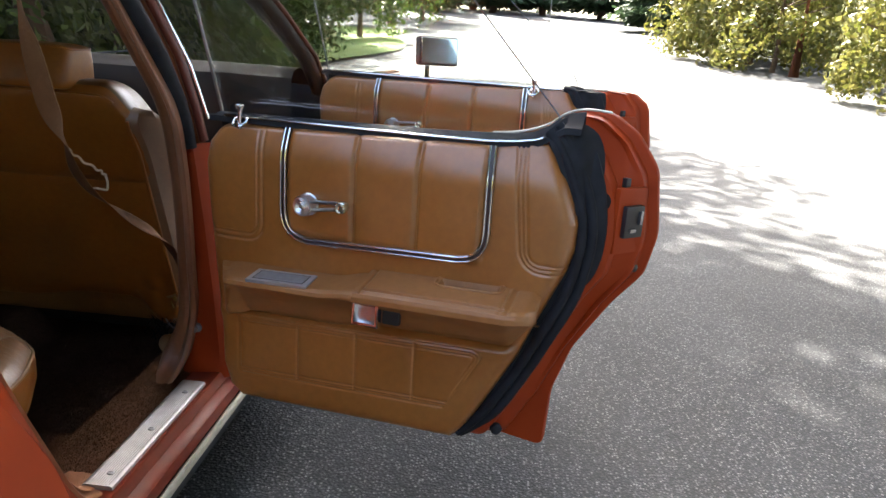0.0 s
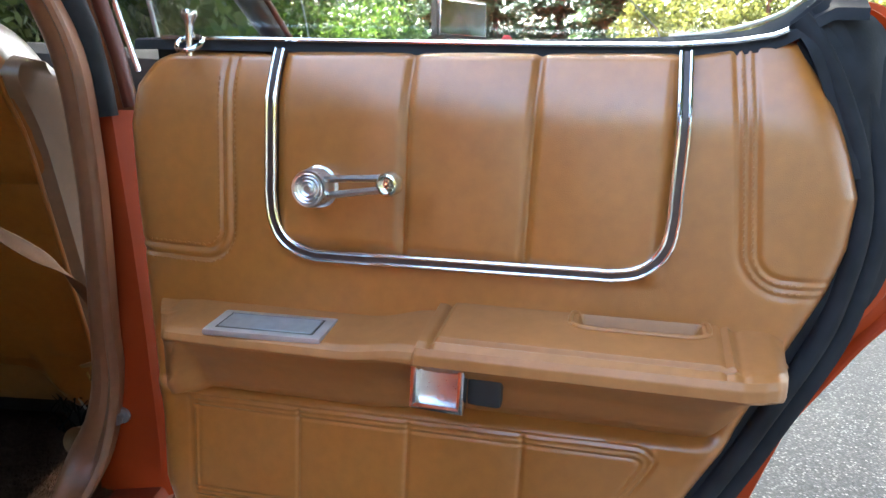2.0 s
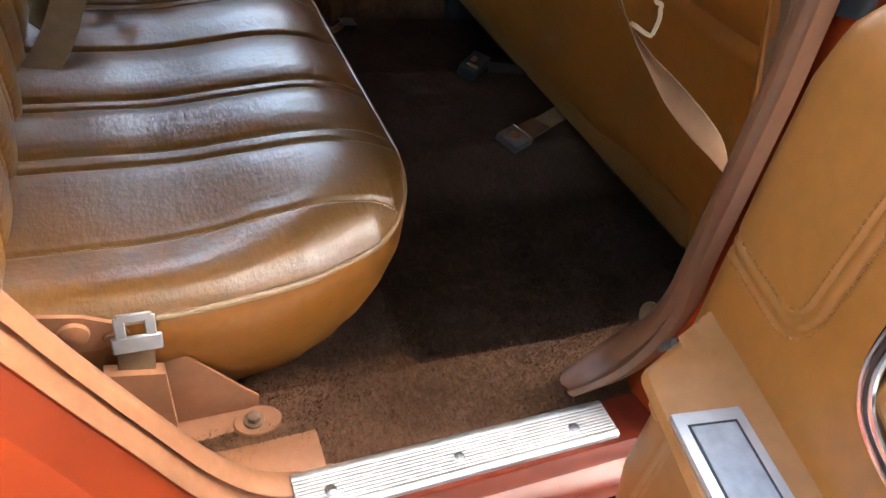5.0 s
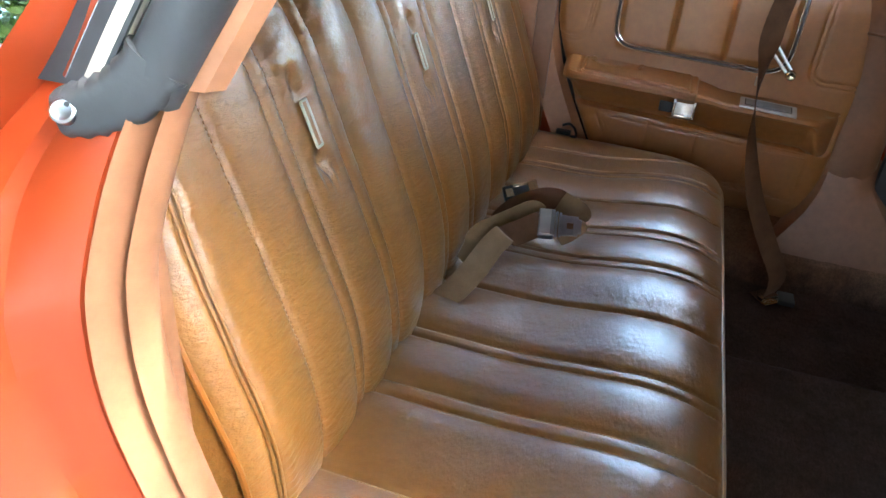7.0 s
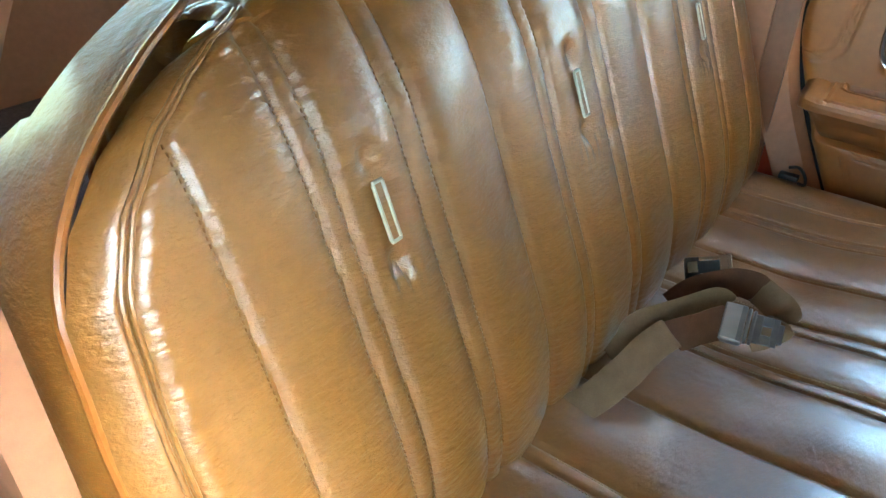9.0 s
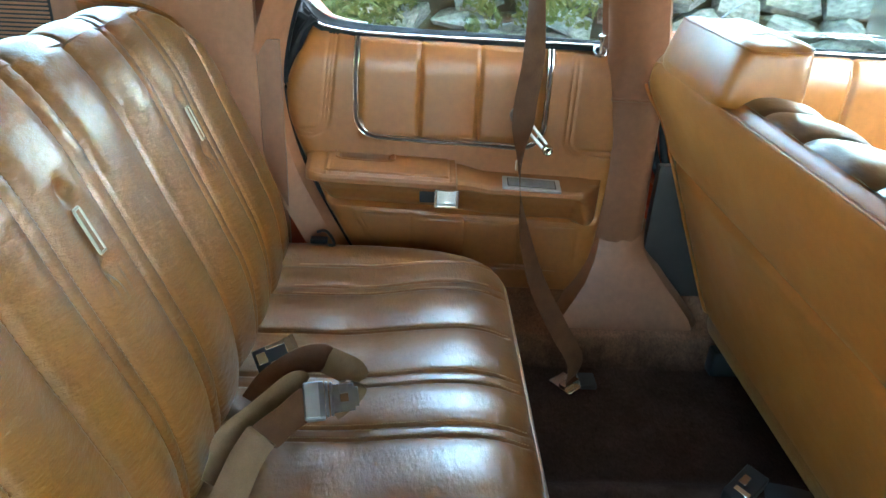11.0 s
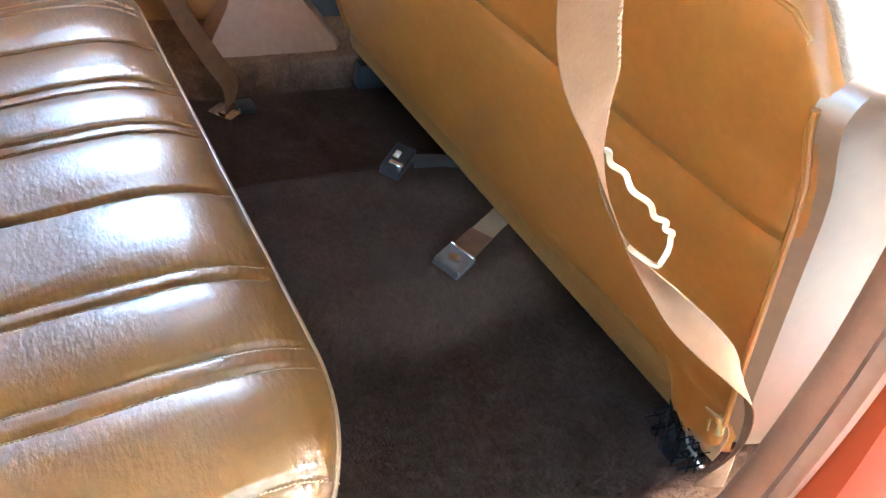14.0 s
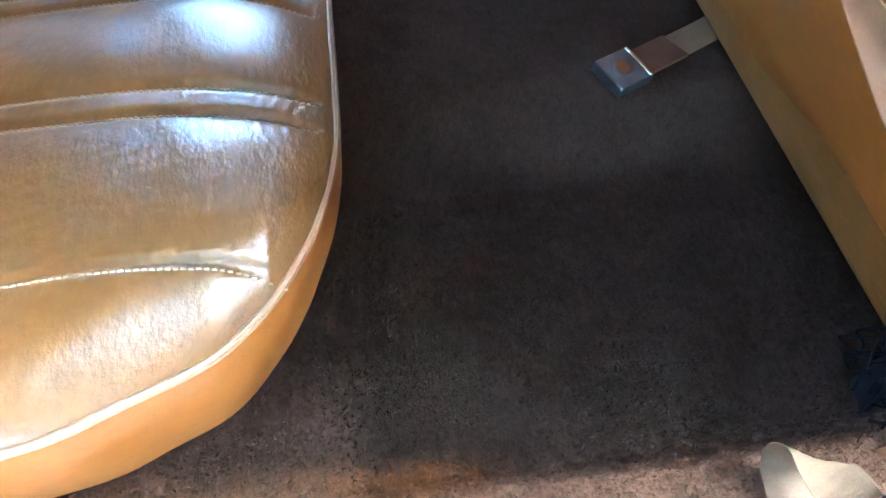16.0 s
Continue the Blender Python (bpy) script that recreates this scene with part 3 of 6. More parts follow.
        for n_, (dw, dz) in enumerate(((0.0, 0.0), (0.001, 0.012), (0.003, 0.028), (0.005, 0.060), (0.008, 0.084), (0.014, 0.095), (0.05, 0.098))):
            q_ = prof[n_ - 7]
            prof[n_ - 7] = (lerp(q_[0], wf - dw, wall), lerp(q_[1], zt - lip - dz + 0.006, wall))
        prof = [(min(q_[0], wf), q_[1]) for q_ in prof]
        i = b * (len(prof) - 1)
        j = min(int(i), len(prof) - 2)
        w, z = lerp(prof[j][0], prof[j + 1][0], i - j), lerp(prof[j][1], prof[j + 1][1], i - j)
        if 0.6 < i < 7.5:
            z += 0.0022 * pad * ss(0.6, 1.0, i)
        if 1 <= i <= 5.2:
            z -= 0.014 * ss(0.541, 0.549, u) * (1 - ss(0.652, 0.660, u)) * ss(1.4, 2.0, i) * (1 - ss(4.4, 5.0, i))
        if i < 10 and u > 0.4:
            z -= groove(u - 0.407, 0.0028, 0.0036) + groove(u - 0.690, 0.004, 0.003) + groove(u - 0.676, 0.003, 0.0022)
        return P(u, max(w, 0.15), z)
    part("armrest", surf(arm, 330, 85, not flip), ARM_TAN, door, "moulded tan plastic armrest with a pull slot")
    def on_arm(u, i):
        q = Vector(arm((u - 0.040) / 0.695, i / 17.0))
        return q + Vector((0, 0, 0.0005))
    rim_ = [(0.5995 + 0.066 * math.copysign(abs(math.cos(g)) ** 0.28, math.cos(g)), 3.1 + 2.25 * math.copysign(abs(math.sin(g)) ** 0.45, math.sin(g))) for g in [2 * math.pi * i / 56 for i in range(56)]]
    part("slot_rim", tube([on_arm(u, i) for u, i in rim_], 0.0026, 8, True), ARM_TAN, door)
    # ashtray in the armrest
    ash = box(0, 0, 0, 0.056, 0.134, 0.007, 0.0025, 2)
    tilt = Matrix.Translation(P(0.218, 0.229, 0.7105)) @ Euler((radians(-2.0), radians(-6.5 * s), radians(3.0 * s))).to_matrix().to_4x4() if k == 1.0 else Matrix.Translation(P(0.218, 0.227, 0.7095))
    tray = part("ashtray", moved(ash, tilt), PLATED, door, "bright metal ashtray let into the armrest")
    part("ashtray_lid", moved(box(0, 0, 0.0025, 0.036, 0.108, 0.004, 0.0012, 1), tilt), LID, tray, "brushed steel lid")
    part("lid_joint", moved(box(0, 0, 0.0018, 0.040, 0.112, 0.004, 0.0005, 1), tilt), BLACK, tray)
    # inside handle
    cup = part("handle_cup", box(*P(0.428, 0.172, 0.686), 0.03, 0.125 * k, 0.062, 0.012, 3), ARM_TAN, door)
    part("cup_opening", box(*P(0.456, 0.218, 0.678), 0.016, 0.036, 0.046, 0.006, 2), BLACK, cup, "black opening behind the handle")
    bars = [box(*P(u_, 0.241, z_), 0.018, du_, dz_, 0.0028) for u_, z_, du_, dz_ in ((0.3875, 0.681, 0.007, 0.056), (0.4365, 0.681, 0.007, 0.056), (0.412, 0.7055, 0.054, 0.007), (0.412, 0.6565, 0.054, 0.007))]
    handle = part("door_handle", join(*bars), CHROME, door, "chrome inside door handle")
    part("handle_paddle", surf(lambda a, b: P(lerp(0.388, 0.437, a), 0.238 - 0.003 * math.sin(math.pi * a) - 0.004 * b, lerp(0.657, 0.706, b)), 12, 6, flip), SATIN, handle)
    # window crank
    pu, pz = 0.253, 0.862
    cm = Matrix.Translation(P(pu, 0.186, pz)) @ Vector((-s, 0, 0)).to_track_quat("Z", "Y").to_matrix().to_4x4()
    boss = revolve([(0.023, 0.0), (0.023, 0.004), (0.0205, 0.006), (0.0205, 0.026), (0.019, 0.030), (0.0165, 0.0295), (0.0153, 0.031), (0.0132, 0.030), (0.012, 0.0315), (0.0095, 0.030), (0.0078, 0.0318), (0.0052, 0.030), (0.0035, 0.032), (0.0, 0.032)], cm, 32)
    du, dz = crank
    cr = part("window_crank", boss, SATIN, door, "chrome window crank")
    L = math.hypot(du, dz)
    ou, oz = -dz / L, du / L
    bars = []
    for o in (-1, 1):
        a = Vector(P(pu + du * 0.18 + ou * 0.0085 * o, 0.209, pz + dz * 0.18 + oz * 0.0085 * o))
        b = Vector(P(pu + du * 0.95 + ou * 0.0055 * o, 0.224, pz + dz * 0.95 + oz * 0.0055 * o))
        bars.append(tube([a, a.lerp(b, 0.5), b], 0.0038, 8))
    part("crank_arm", join(*bars), SATIN, cr)
    km = Matrix.Translation(P(pu + du, 0.220, pz + dz)) @ Vector((-s, 0, 0)).to_track_quat("Z", "Y").to_matrix().to_4x4()
    part("crank_knob", revolve([(0.008, 0.0), (0.0115, 0.003), (0.0128, 0.010), (0.0125, 0.018), (0.0105, 0.0225), (0.0085, 0.0232), (0.006, 0.0215), (0.0, 0.0215)], km, 11), CLEAR_KNOB, cr, "clear amber knob with a metal core")
    # lock knob
    lu = 0.09 if not front else 0.64
    lm = Matrix.Translation(P(lu, 0.180, 1.004))
    lk = part("lock_knob", revolve([(0.0042, -0.01), (0.0042, 0.021), (0.0052, 0.026), (0.0085, 0.032), (0.0095, 0.036), (0.0085, 0.039), (0.0, 0.040)], lm, 16), CHROME, door, "chrome lock button")
    ring = [lm @ Vector((-s * 0.0145 * math.cos(g) * 0.80, 0.0145 * math.sin(g), 0.004 - 0.0145 * math.cos(g) * 0.60)) for g in [2 * math.pi * i / 22 for i in range(22)]]
    part("grommet", tube(ring, 0.003, 8, True), CHROME, lk)
    # belt line: rubber sweep, bright cap, glass
    belt = spline([(u, 0.125, z) for u, z in BELT_TOP], 8)
    part("belt_seal", loft([[P(q.x, w, z) for w, z in ((0.158, tab(BELT_IN, q.x) - 0.012), (0.156, tab(BELT_IN, q.x) - 0.001), (0.150, tab(BELT_IN, q.x) + 0.002), (0.138, lerp(tab(BELT_IN, q.x), q.z, 0.5) - 0.004), (0.126, q.z - 0.001), (0.119, q.z), (0.115, q.z - 0.004), (0.113, q.z - 0.03))] for q in belt], closed=False, flip=flip), RUBBER, door, "broad black rubber seal beside the glass")
    part("belt_cap", tube([P(u_, 0.159, tab(BELT_IN, u_) + 0.001) for u_ in [0.04 + 0.663 * i / 60 for i in range(61)]], 0.0030, 8, flat=0.9), CHROME, door, "thin bright cap along the sill of the window")
    part("belt_cap", tube([P(q.x, 0.085, q.z - 0.034) for q in belt], 0.005, 8, flat=0.8), CHROME, door, "bright outer belt moulding")
    def pane(a, b):
        z = lerp(0.97, 1.40, b)
        u0, u1 = lerp(0.0, -0.04, b), lerp(0.735, 0.44, max(0.0, (z - 1.06) / 0.34))
        return (-s * (0.108 + 0.24 * (z - 1.0) + 0.05 * (z - 1.0) ** 2), -k * lerp(u0, min(u1, 0.735), a), z)
    gl = join(surf(pane, 10, 10, flip), surf(lambda a, b: tuple(Vector(pane(a, b)) + Vector((s * 0.004, 0, 0))), 10, 10, not flip))
    g = part("window_glass", gl, GLASS, door, "raised frameless window glass")
    g.visible_shadow = False
    edge_pts = [Vector(pane(0, j / 12)) + Vector((s * 0.002, 0, 0)) for j in range(13)] + [Vector(pane(i / 6, 1)) + Vector((s * 0.002, 0, 0)) for i in range(1, 6)] + [Vector(pane(1, 1 - j / 12)) + Vector((s * 0.002, 0, 0)) for j in range(13)]
    part("glass_edge", tube(edge_pts, 0.0017, 6), STEEL, g, "ground edge of the glass")
    # rear end: weather strip and latch
    side_run = spline([(0.706, 1.044, 0), (0.728, 1.018, 0), (0.754, 0.970, 0), (0.774, 0.920, 0), (0.783, 0.870, 0), (0.780, 0.820, 0), (0.765, 0.750, 0), (0.724, 0.655, 0), (0.699, 0.600, 0), (0.666, 0.535, 0), (0.627, 0.467, 0), (0.607, 0.436, 0), (0.588, 0.416, 0)], 8)
    def beside(off, w, tail):
        out = []
        for i, q in enumerate(side_run):
            t = (side_run[min(i + 1, len(side_run) - 1)] - side_run[max(i - 1, 0)]).normalized()
            o = off * lerp(tail, 1.0, ss(0.412, 0.500, q.y))
            out.append(P(q.x - t.y * o, w, q.y + t.x * o))
        return out
    part("weatherstrip", tube(beside(0.007, 0.151, -0.2), 0.0105, 12, flat=0.8, up=(s * 0.8, -0.6, 0)), RUBBER, door, "black rubber weatherstrip along the edge")
    part("weatherstrip_lip", tube(beside(0.0235, 0.141, 0.1), 0.0125, 12, flat=0.75, up=(s * 0.8, -0.6, 0)), RUBBER, door)
    part("drain_plug", revolve([(0.012, -0.006), (0.012, 0.004), (0.008, 0.007), (0.0, 0.007)], axis_to(P(0.660, 0.110, 0.420), (s * -0.8, -0.6, 0)), 16), RUBBER, door, "black rubber drain plug")
    lay = [(6, 0.40, 0.092), (7, 0.52, 0.122), (8, 0.60, 0.126), (9, 0.62, 0.127), (10, 0.64, 0.128), (11, 0.66, 0.129), (12, 0.62, 0.128), (13, 0.66, 0.128)]
    outer_run = spline([(lerp(OUTER[i][0], INNER[i][0], f), lerp(OUTER[i][1], INNER[i][1], f), w + 0.006) for i, f, w in lay] + [(0.640, 0.455, 0.130), (0.594, 0.418, 0.126)], 6)
    inner_run = spline([(lerp(OUTER[i][0], INNER[i][0], 1.0), lerp(OUTER[i][1], INNER[i][1], 1.0), 0.153) for i, f, w in lay] + [(0.606, 0.446, 0.150), (0.580, 0.405, 0.148)], 6)
    if s > 0:
        part("seal_carrier", loft([[P(q.x, q.z - 0.012, q.y), P(q.x, q.z, q.y), P(*(lambda m: (m.x, m.z + 0.004, m.y))(q.lerp(r, 0.5))), P(r.x, r.z, r.y)] for q, r in zip(outer_run, inner_run)], closed=False, flip=flip), RUBBER, door, "broad black rubber carrier under the weatherstrip")
    part("bumper", revolve([(0.017, -0.01), (0.017, 0.006), (0.013, 0.010), (0.0, 0.011)], axis_to(P(0.815, 0.118, 0.930), (s * -0.75, -0.65, 0)), 18), RUBBER, door, "round black rubber bumper")
    part("plug", revolve([(0.008, -0.004), (0.008, 0.002), (0.005, 0.004), (0.0, 0.004)], axis_to(P(0.886, 0.046, 0.795), (s * -0.6, -0.8, 0)), 14), BLACK, door, "small black plug")
    flap_in = spline([(0.704, 1.046, 0.150), (0.724, 1.016, 0.160), (0.748, 0.965, 0.160), (0.770, 0.905, 0.158)], 6)
    flap_out = spline([(0.738, 1.078, 0.124), (0.792, 1.050, 0.112), (0.812, 0.995, 0.116), (0.808, 0.915, 0.124)], 6)
    part("corner_flap", surf(lambda a, b: P(*(lambda q, r: (lerp(q.x, r.x, b), lerp(q.z, r.z, b) + 0.012 * math.sin(math.pi * b) + 0.002 * math.sin(9 * b + 5 * a), lerp(q.y, r.y, b)))(flap_in[int(a * (len(flap_in) - 1) + 0.5)], flap_out[int(a * (len(flap_out) - 1) + 0.5)])), 18, 16, flip), RUBBER, door, "black rubber flap at the upper corner")
    part("belt_cap", tube(spline([P(0.600, 0.117, 1.034), P(0.648, 0.117, 1.040), P(0.698, 0.118, 1.056), P(0.735, 0.118, 1.082), P(0.769, 0.116, 1.091), P(0.812, 0.108, 1.089)], 6), 0.0028, 8, flat=0.8), CREAM, door, "pale end cap of the belt moulding")
    lt = Matrix.Translation(P(0.868, 0.088, 0.895)) @ Euler((0, 0, radians(-38 * s))).to_matrix().to_4x4()
    part("latch_plate", moved(box(0, 0.006, 0.0, 0.074, 0.014, 0.125, 0.006, 2), lt), PAINT_DULL, door, "raised orange plate round the latch")
    latch = part("door_latch", moved(box(0, 0, 0, 0.048, 0.022, 0.060, 0.004), lt), BLACK, door, "black latch opening with a steel claw")
    part("latch_claw", moved(join(box(0.012 * s, -0.0125, 0.008, 0.007, 0.008, 0.026, 0.003), box(-0.004 * s, -0.0115, -0.016, 0.016, 0.006, 0.007, 0.0025)), lt), STEEL, latch)
    part("access_hole", moved(box(0, 0, 0, 0.012, 0.012, 0.018, 0.003), Matrix.Translation(P(0.852, 0.088, 0.965)) @ Euler((0, 0, radians(-38 * s))).to_matrix().to_4x4()), BLACK, door)
    return door


right_rear = build_door("rear_door", "open orange car door with caramel vinyl trim and chrome moulding", pose(XH, 0, 0, 0, 0, DOOR_OPEN), 1, fine=True)
left_rear = build_door("rear_door", "closed car door with caramel vinyl trim behind the bench seat", pose(-XH, 0, 0), -1, crank=(-0.062, -0.066))
right_front = build_door("front_door", "open front car door with tan trim seen through the rear glass", pose(XH, 1.0, 0.06, 0, 0, 70.0), 1, 1.2, front=True)
left_front = build_door("front_door", "closed front car door beside the steering wheel", pose(-XH, 1.10, 0), -1, 1.28, crank=(-0.02, 0.10), front=True)


# ---- car body ----
wagon = thing("station_wagon", "orange station wagon with open doors standing on asphalt", "car")


# rocker panel below the doors
rocker = [(0.80, 0.348), (0.863, 0.352), (0.869, 0.3525), (0.873, 0.348), (0.877, 0.336), (0.881, 0.330), (0.902, 0.326), (0.909, 0.322), (0.912, 0.312), (0.913, 0.298)]
for s in (1, -1):
    part("rocker_panel", loft([[(s * x, y, z) for x, z in rocker] for y in (1.15, 0.4, 0.0, -0.3, -0.56, -0.62)], closed=False, flip=s > 0), SILL_PAINT, wagon, "dull maroon painted door sill")
    part("rocker_moulding", tube([(s * 0.921, y, 0.288) for y in (1.15, 0.3, -0.3, -0.74)], 0.008, 8, flat=1.4), CREAM, wagon, "cream coloured strip under the sill")
    part("rocker_panel", loft([[(s * 0.916, y, 0.282), (s * 0.90, y, 0.22), (s * 0.80, y, 0.19), (s * 0.3, y, 0.19)] for y in (1.15, -0.74)], closed=False, flip=s > 0), BLACK, wagon, "dark underside")

# scuff plates with fine ribs and screws
for s in (1, -1):
    prof = [(0.803, 0.352), (0.804, 0.358), (0.809, 0.3605)]
    for i in range(9):
        x = 0.814 + i * 0.0045
        prof += [(x, 0.3605), (x + 0.0011, 0.3599), (x + 0.0022, 0.3605)]
    prof += [(0.856, 0.3605), (0.861, 0.358), (0.862, 0.350), (0.803, 0.350)]
    plate = part("scuff_plate", loft([[(s * x, y, z) for x, z in prof] for y in (-0.088, -0.30, -0.515)], caps=True, flip=s < 0), ALU, wagon, "ribbed aluminium scuff plate on the sill")
    for y in (-0.146, -0.313, -0.475):
        part("screw", join(revolve([(0.0075, 0.0), (0.0068, 0.002), (0.004, 0.003), (0.0, 0.0032)], Matrix.Translation((s * 0.837, y, 0.360)), 16), box(s * 0.837, y, 0.3632, 0.007, 0.0012, 0.0008)), STEEL, plate)

# floor pan with tunnel
def floor_z(x, y):
    """Footwell between the raised carpet beside the sills and under the rear cushion, with the tunnel."""
    a = abs(x)
    z = 0.268 + 0.078 * (1 - ss(0.15, 0.27, a))
    wob = 0.008 * noise.noise((x * 8, y * 8, 2))
    side = ss(0.628 + wob, 0.672 + wob, a)
    back = ss(-0.262 + wob, -0.315 + wob, y) if y < -0.25 else 0.0
    z += 0.068 * max(side, 0.8 * back * ss(0.30, 0.44, a)) + 0.010 * ss(0.66, 0.74, a) + (0.065 * ss(0.725, 0.785, a) if x < 0 else 0.0)
    z += 0.06 * ss(-0.34, -0.52, y) * (1 - ss(0.48, 0.60, a)) if y < -0.34 else 0.0
    return z + 0.004 * noise.noise((x * 9, y * 9, 0)) + 0.002 * noise.noise((x * 31, y * 31, 4))


floor = part("floor", surf(lambda a, b: (lerp(-0.80, 0.80, a), lerp(-0.85, 1.6, b), floor_z(lerp(-0.80, 0.80, a), lerp(-0.85, 1.6, b))), 300, 300), CARPET)
tagged(floor, "dark brown carpet, lighter tan beside the door sill", "car floor", kind="structure")

pile_rng = random.Random(11)
blades, blade_faces = [], []
while len(blade_faces) < 52000:
    x, y = pile_rng.uniform(0.28, 0.795), pile_rng.uniform(-0.62, 0.42)
    if x < 0.60 and y > -0.24 and pile_rng.random() < 0.45:
        continue
    z = floor_z(x, y)
    a, lean, tall = pile_rng.uniform(0, 6.283), pile_rng.gauss(0, 0.0035), pile_rng.uniform(0.003, 0.0075)
    w, o = pile_rng.uniform(0.0005, 0.0011), len(blades)
    blades += [(x - w * math.cos(a), y - w * math.sin(a), z - 0.001), (x + w * math.cos(a), y + w * math.sin(a), z - 0.001), (x + lean + 0.002, y + pile_rng.gauss(0, 0.0035), z + tall)]
    blade_faces.append((o, o + 1, o + 2))
tagged(part("carpet_pile", (blades, blade_faces), CARPET, floor, "worn upright carpet pile", smooth=False), kind="stuff")

# rear jamb of the right and left rear openings, brown inner lip then painted channel
JA = [(-0.455, 0.350), (-0.50, 0.352), (-0.545, 0.375), (-0.590, 0.430), (-0.635, 0.510), (-0.706, 0.650), (-0.745, 0.745), (-0.772, 0.86), (-0.773, 0.95), (-0.752, 1.04), (-0.722, 1.12), (-0.680, 1.20), (-0.60, 1.32), (-0.50, 1.40)]
JB = [(-0.56, 0.330), (-0.64, 0.330), (-0.705, 0.335), (-0.745, 0.40), (-0.760, 0.49), (-0.800, 0.602), (-0.866, 0.713), (-0.922, 0.790), (-0.932, 0.863), (-0.916, 0.985), (-0.872, 1.05), (-0.80, 1.13), (-0.70, 1.28), (-0.58, 1.39)]


def tumble(z):
    """How far the upper body leans in above the belt."""
    return 0.42 * max(0.0, z - 0.98) + 0.15 * max(0.0, z - 0.98) ** 2


ja, jb = spline([(0, *q) for q in JA], 7), spline([(0, *q) for q in JB], 7)
for s in (1, -1):
    def ring(x, f, o=0.0):
        return [(s * (x - tumble(p.z) * (0.35 + 0.65 * min(f, 1.0))), lerp(p.y, q.y, f) + o, lerp(p.z, q.z, f) - 0.4 * abs(o)) for p, q in zip(ja, jb)]
    low = len(ja) * 9 // 14
    part("opening_trim", loft([ring(0.788 if s > 0 else 0.735, 0.0, -0.032 if s > 0 else -0.075), ring(0.792 if s > 0 else 0.755, 0.0, -0.020), ring(0.796 if s > 0 else 0.780, 0.0, -0.006), ring(0.806, 0.0, 0.0), ring(0.814, 0.0, 0.0), ring(0.823, 0.015), ring(0.829, 0.04), ring(0.826, 0.055), ring(0.820, 0.065), ring(0.821, 0.085), ring(0.834, 0.098), ring(0.846, 0.115), ring(0.850, 0.14), ring(0.846, 0.165)], closed=False, flip=s > 0), TRIM_TAN, wagon, "tan plastic lip round the door opening")
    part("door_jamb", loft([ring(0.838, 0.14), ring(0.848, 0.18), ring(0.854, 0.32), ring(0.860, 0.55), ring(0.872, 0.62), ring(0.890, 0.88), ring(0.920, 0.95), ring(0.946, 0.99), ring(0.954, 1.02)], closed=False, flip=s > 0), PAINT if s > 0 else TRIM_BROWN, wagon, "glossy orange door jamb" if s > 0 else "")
    part("inner_wheel_arch", box(s * 0.785, -1.10, 0.62, 0.03, 0.50, 0.62, 0.01), BLACK, wagon, "dark inner side beside the seat")
    # quarter panel behind
    qp = [(q.y, q.z) for q in jb if q.z < 1.01]
    rows = []
    for f in (0.0, 0.06, 0.4, 1.0):
        rows.append([(s * (0.954 + 0.010 * min(1, f * 8) - 0.03 * f), lerp(y - 0.003, -2.15, f), lerp(z, 0.36 + (z - 0.36) * 1.0, f)) for y, z in qp])
    part("quarter_panel", loft(rows, closed=False, flip=s > 0), PAINT, wagon, "glossy orange rear quarter panel")
    part("quarter_belt", loft([[(s * 0.955, y, 1.0), (s * 0.940, y, 1.05), (s * 0.870, y, 1.085), (s * 0.790, y, 1.105)] for y in (-0.85, -1.4, -2.15)], closed=False, flip=s > 0), PAINT, wagon, "orange shelf below the quarter window")
    # quarter window with bright frame
    def qwin(a, b):
        z = lerp(1.095, 1.34, b)
        return (s * (0.843 - tumble(z)), lerp(lerp(-0.84, -0.66, b), lerp(-2.05, -1.85, b), a), z)
    qg = part("quarter_glass", surf(qwin, 8, 6), GLASS, wagon, "fixed rear quarter window glass")
    qg.visible_shadow = False
    fr = [qwin(i / 10, 0) for i in range(11)] + [qwin(1, j / 6) for j in range(1, 7)] + [qwin(1 - i / 10, 1) for i in range(1, 11)] + [qwin(0, 1 - j / 6) for j in range(1, 6)]
    part("window_frame", tube(fr, 0.011, 8, True), CHROME, wagon, "bright quarter window frame")
    # pillar cover, rubber seal and its boot
    seal_run = [(0.806, -0.752, 1.100), (0.797, -0.712, 1.165), (0.777, -0.668, 1.24), (0.742, -0.598, 1.33), (0.702, -0.518, 1.40)]
    sp = spline([(s * x, y, z) for x, y, z in seal_run], 6)
    part("pillar_seal", tube(sp, 0.0195, 12), RUBBER_GREY, wagon, "weathered black rubber pillar seal")
    part("pillar_strip", tube([q + Vector((s * 0.008, -0.030, 0.002)) for q in sp], 0.0105, 8, flat=0.7), CREAM, wagon, "weathered pale strip on the pillar")
    part("pillar_strip", tube([q + Vector((s * 0.010, -0.047, 0.004)) for q in sp], 0.006, 8), CHROME, wagon, "thin bright strip on the pillar")
    part("pillar_panel", loft([[q + Vector((s * 0.016, -0.022, 0)), q + Vector((s * 0.016, -0.075, 0)), q + Vector((-s * 0.004, -0.085, 0)), q + Vector((-s * 0.012, -0.03, 0))] for q in sp], flip=s < 0), RUBBER_GREY, wagon)
    boot = spline([(s * 0.804, -0.742, 1.120), (s * 0.810, -0.756, 1.103), (s * 0.816, -0.772, 1.093), (s * 0.822, -0.788, 1.087), (s * 0.825, -0.800, 1.084)], 5)
    fr_ = frames(boot)
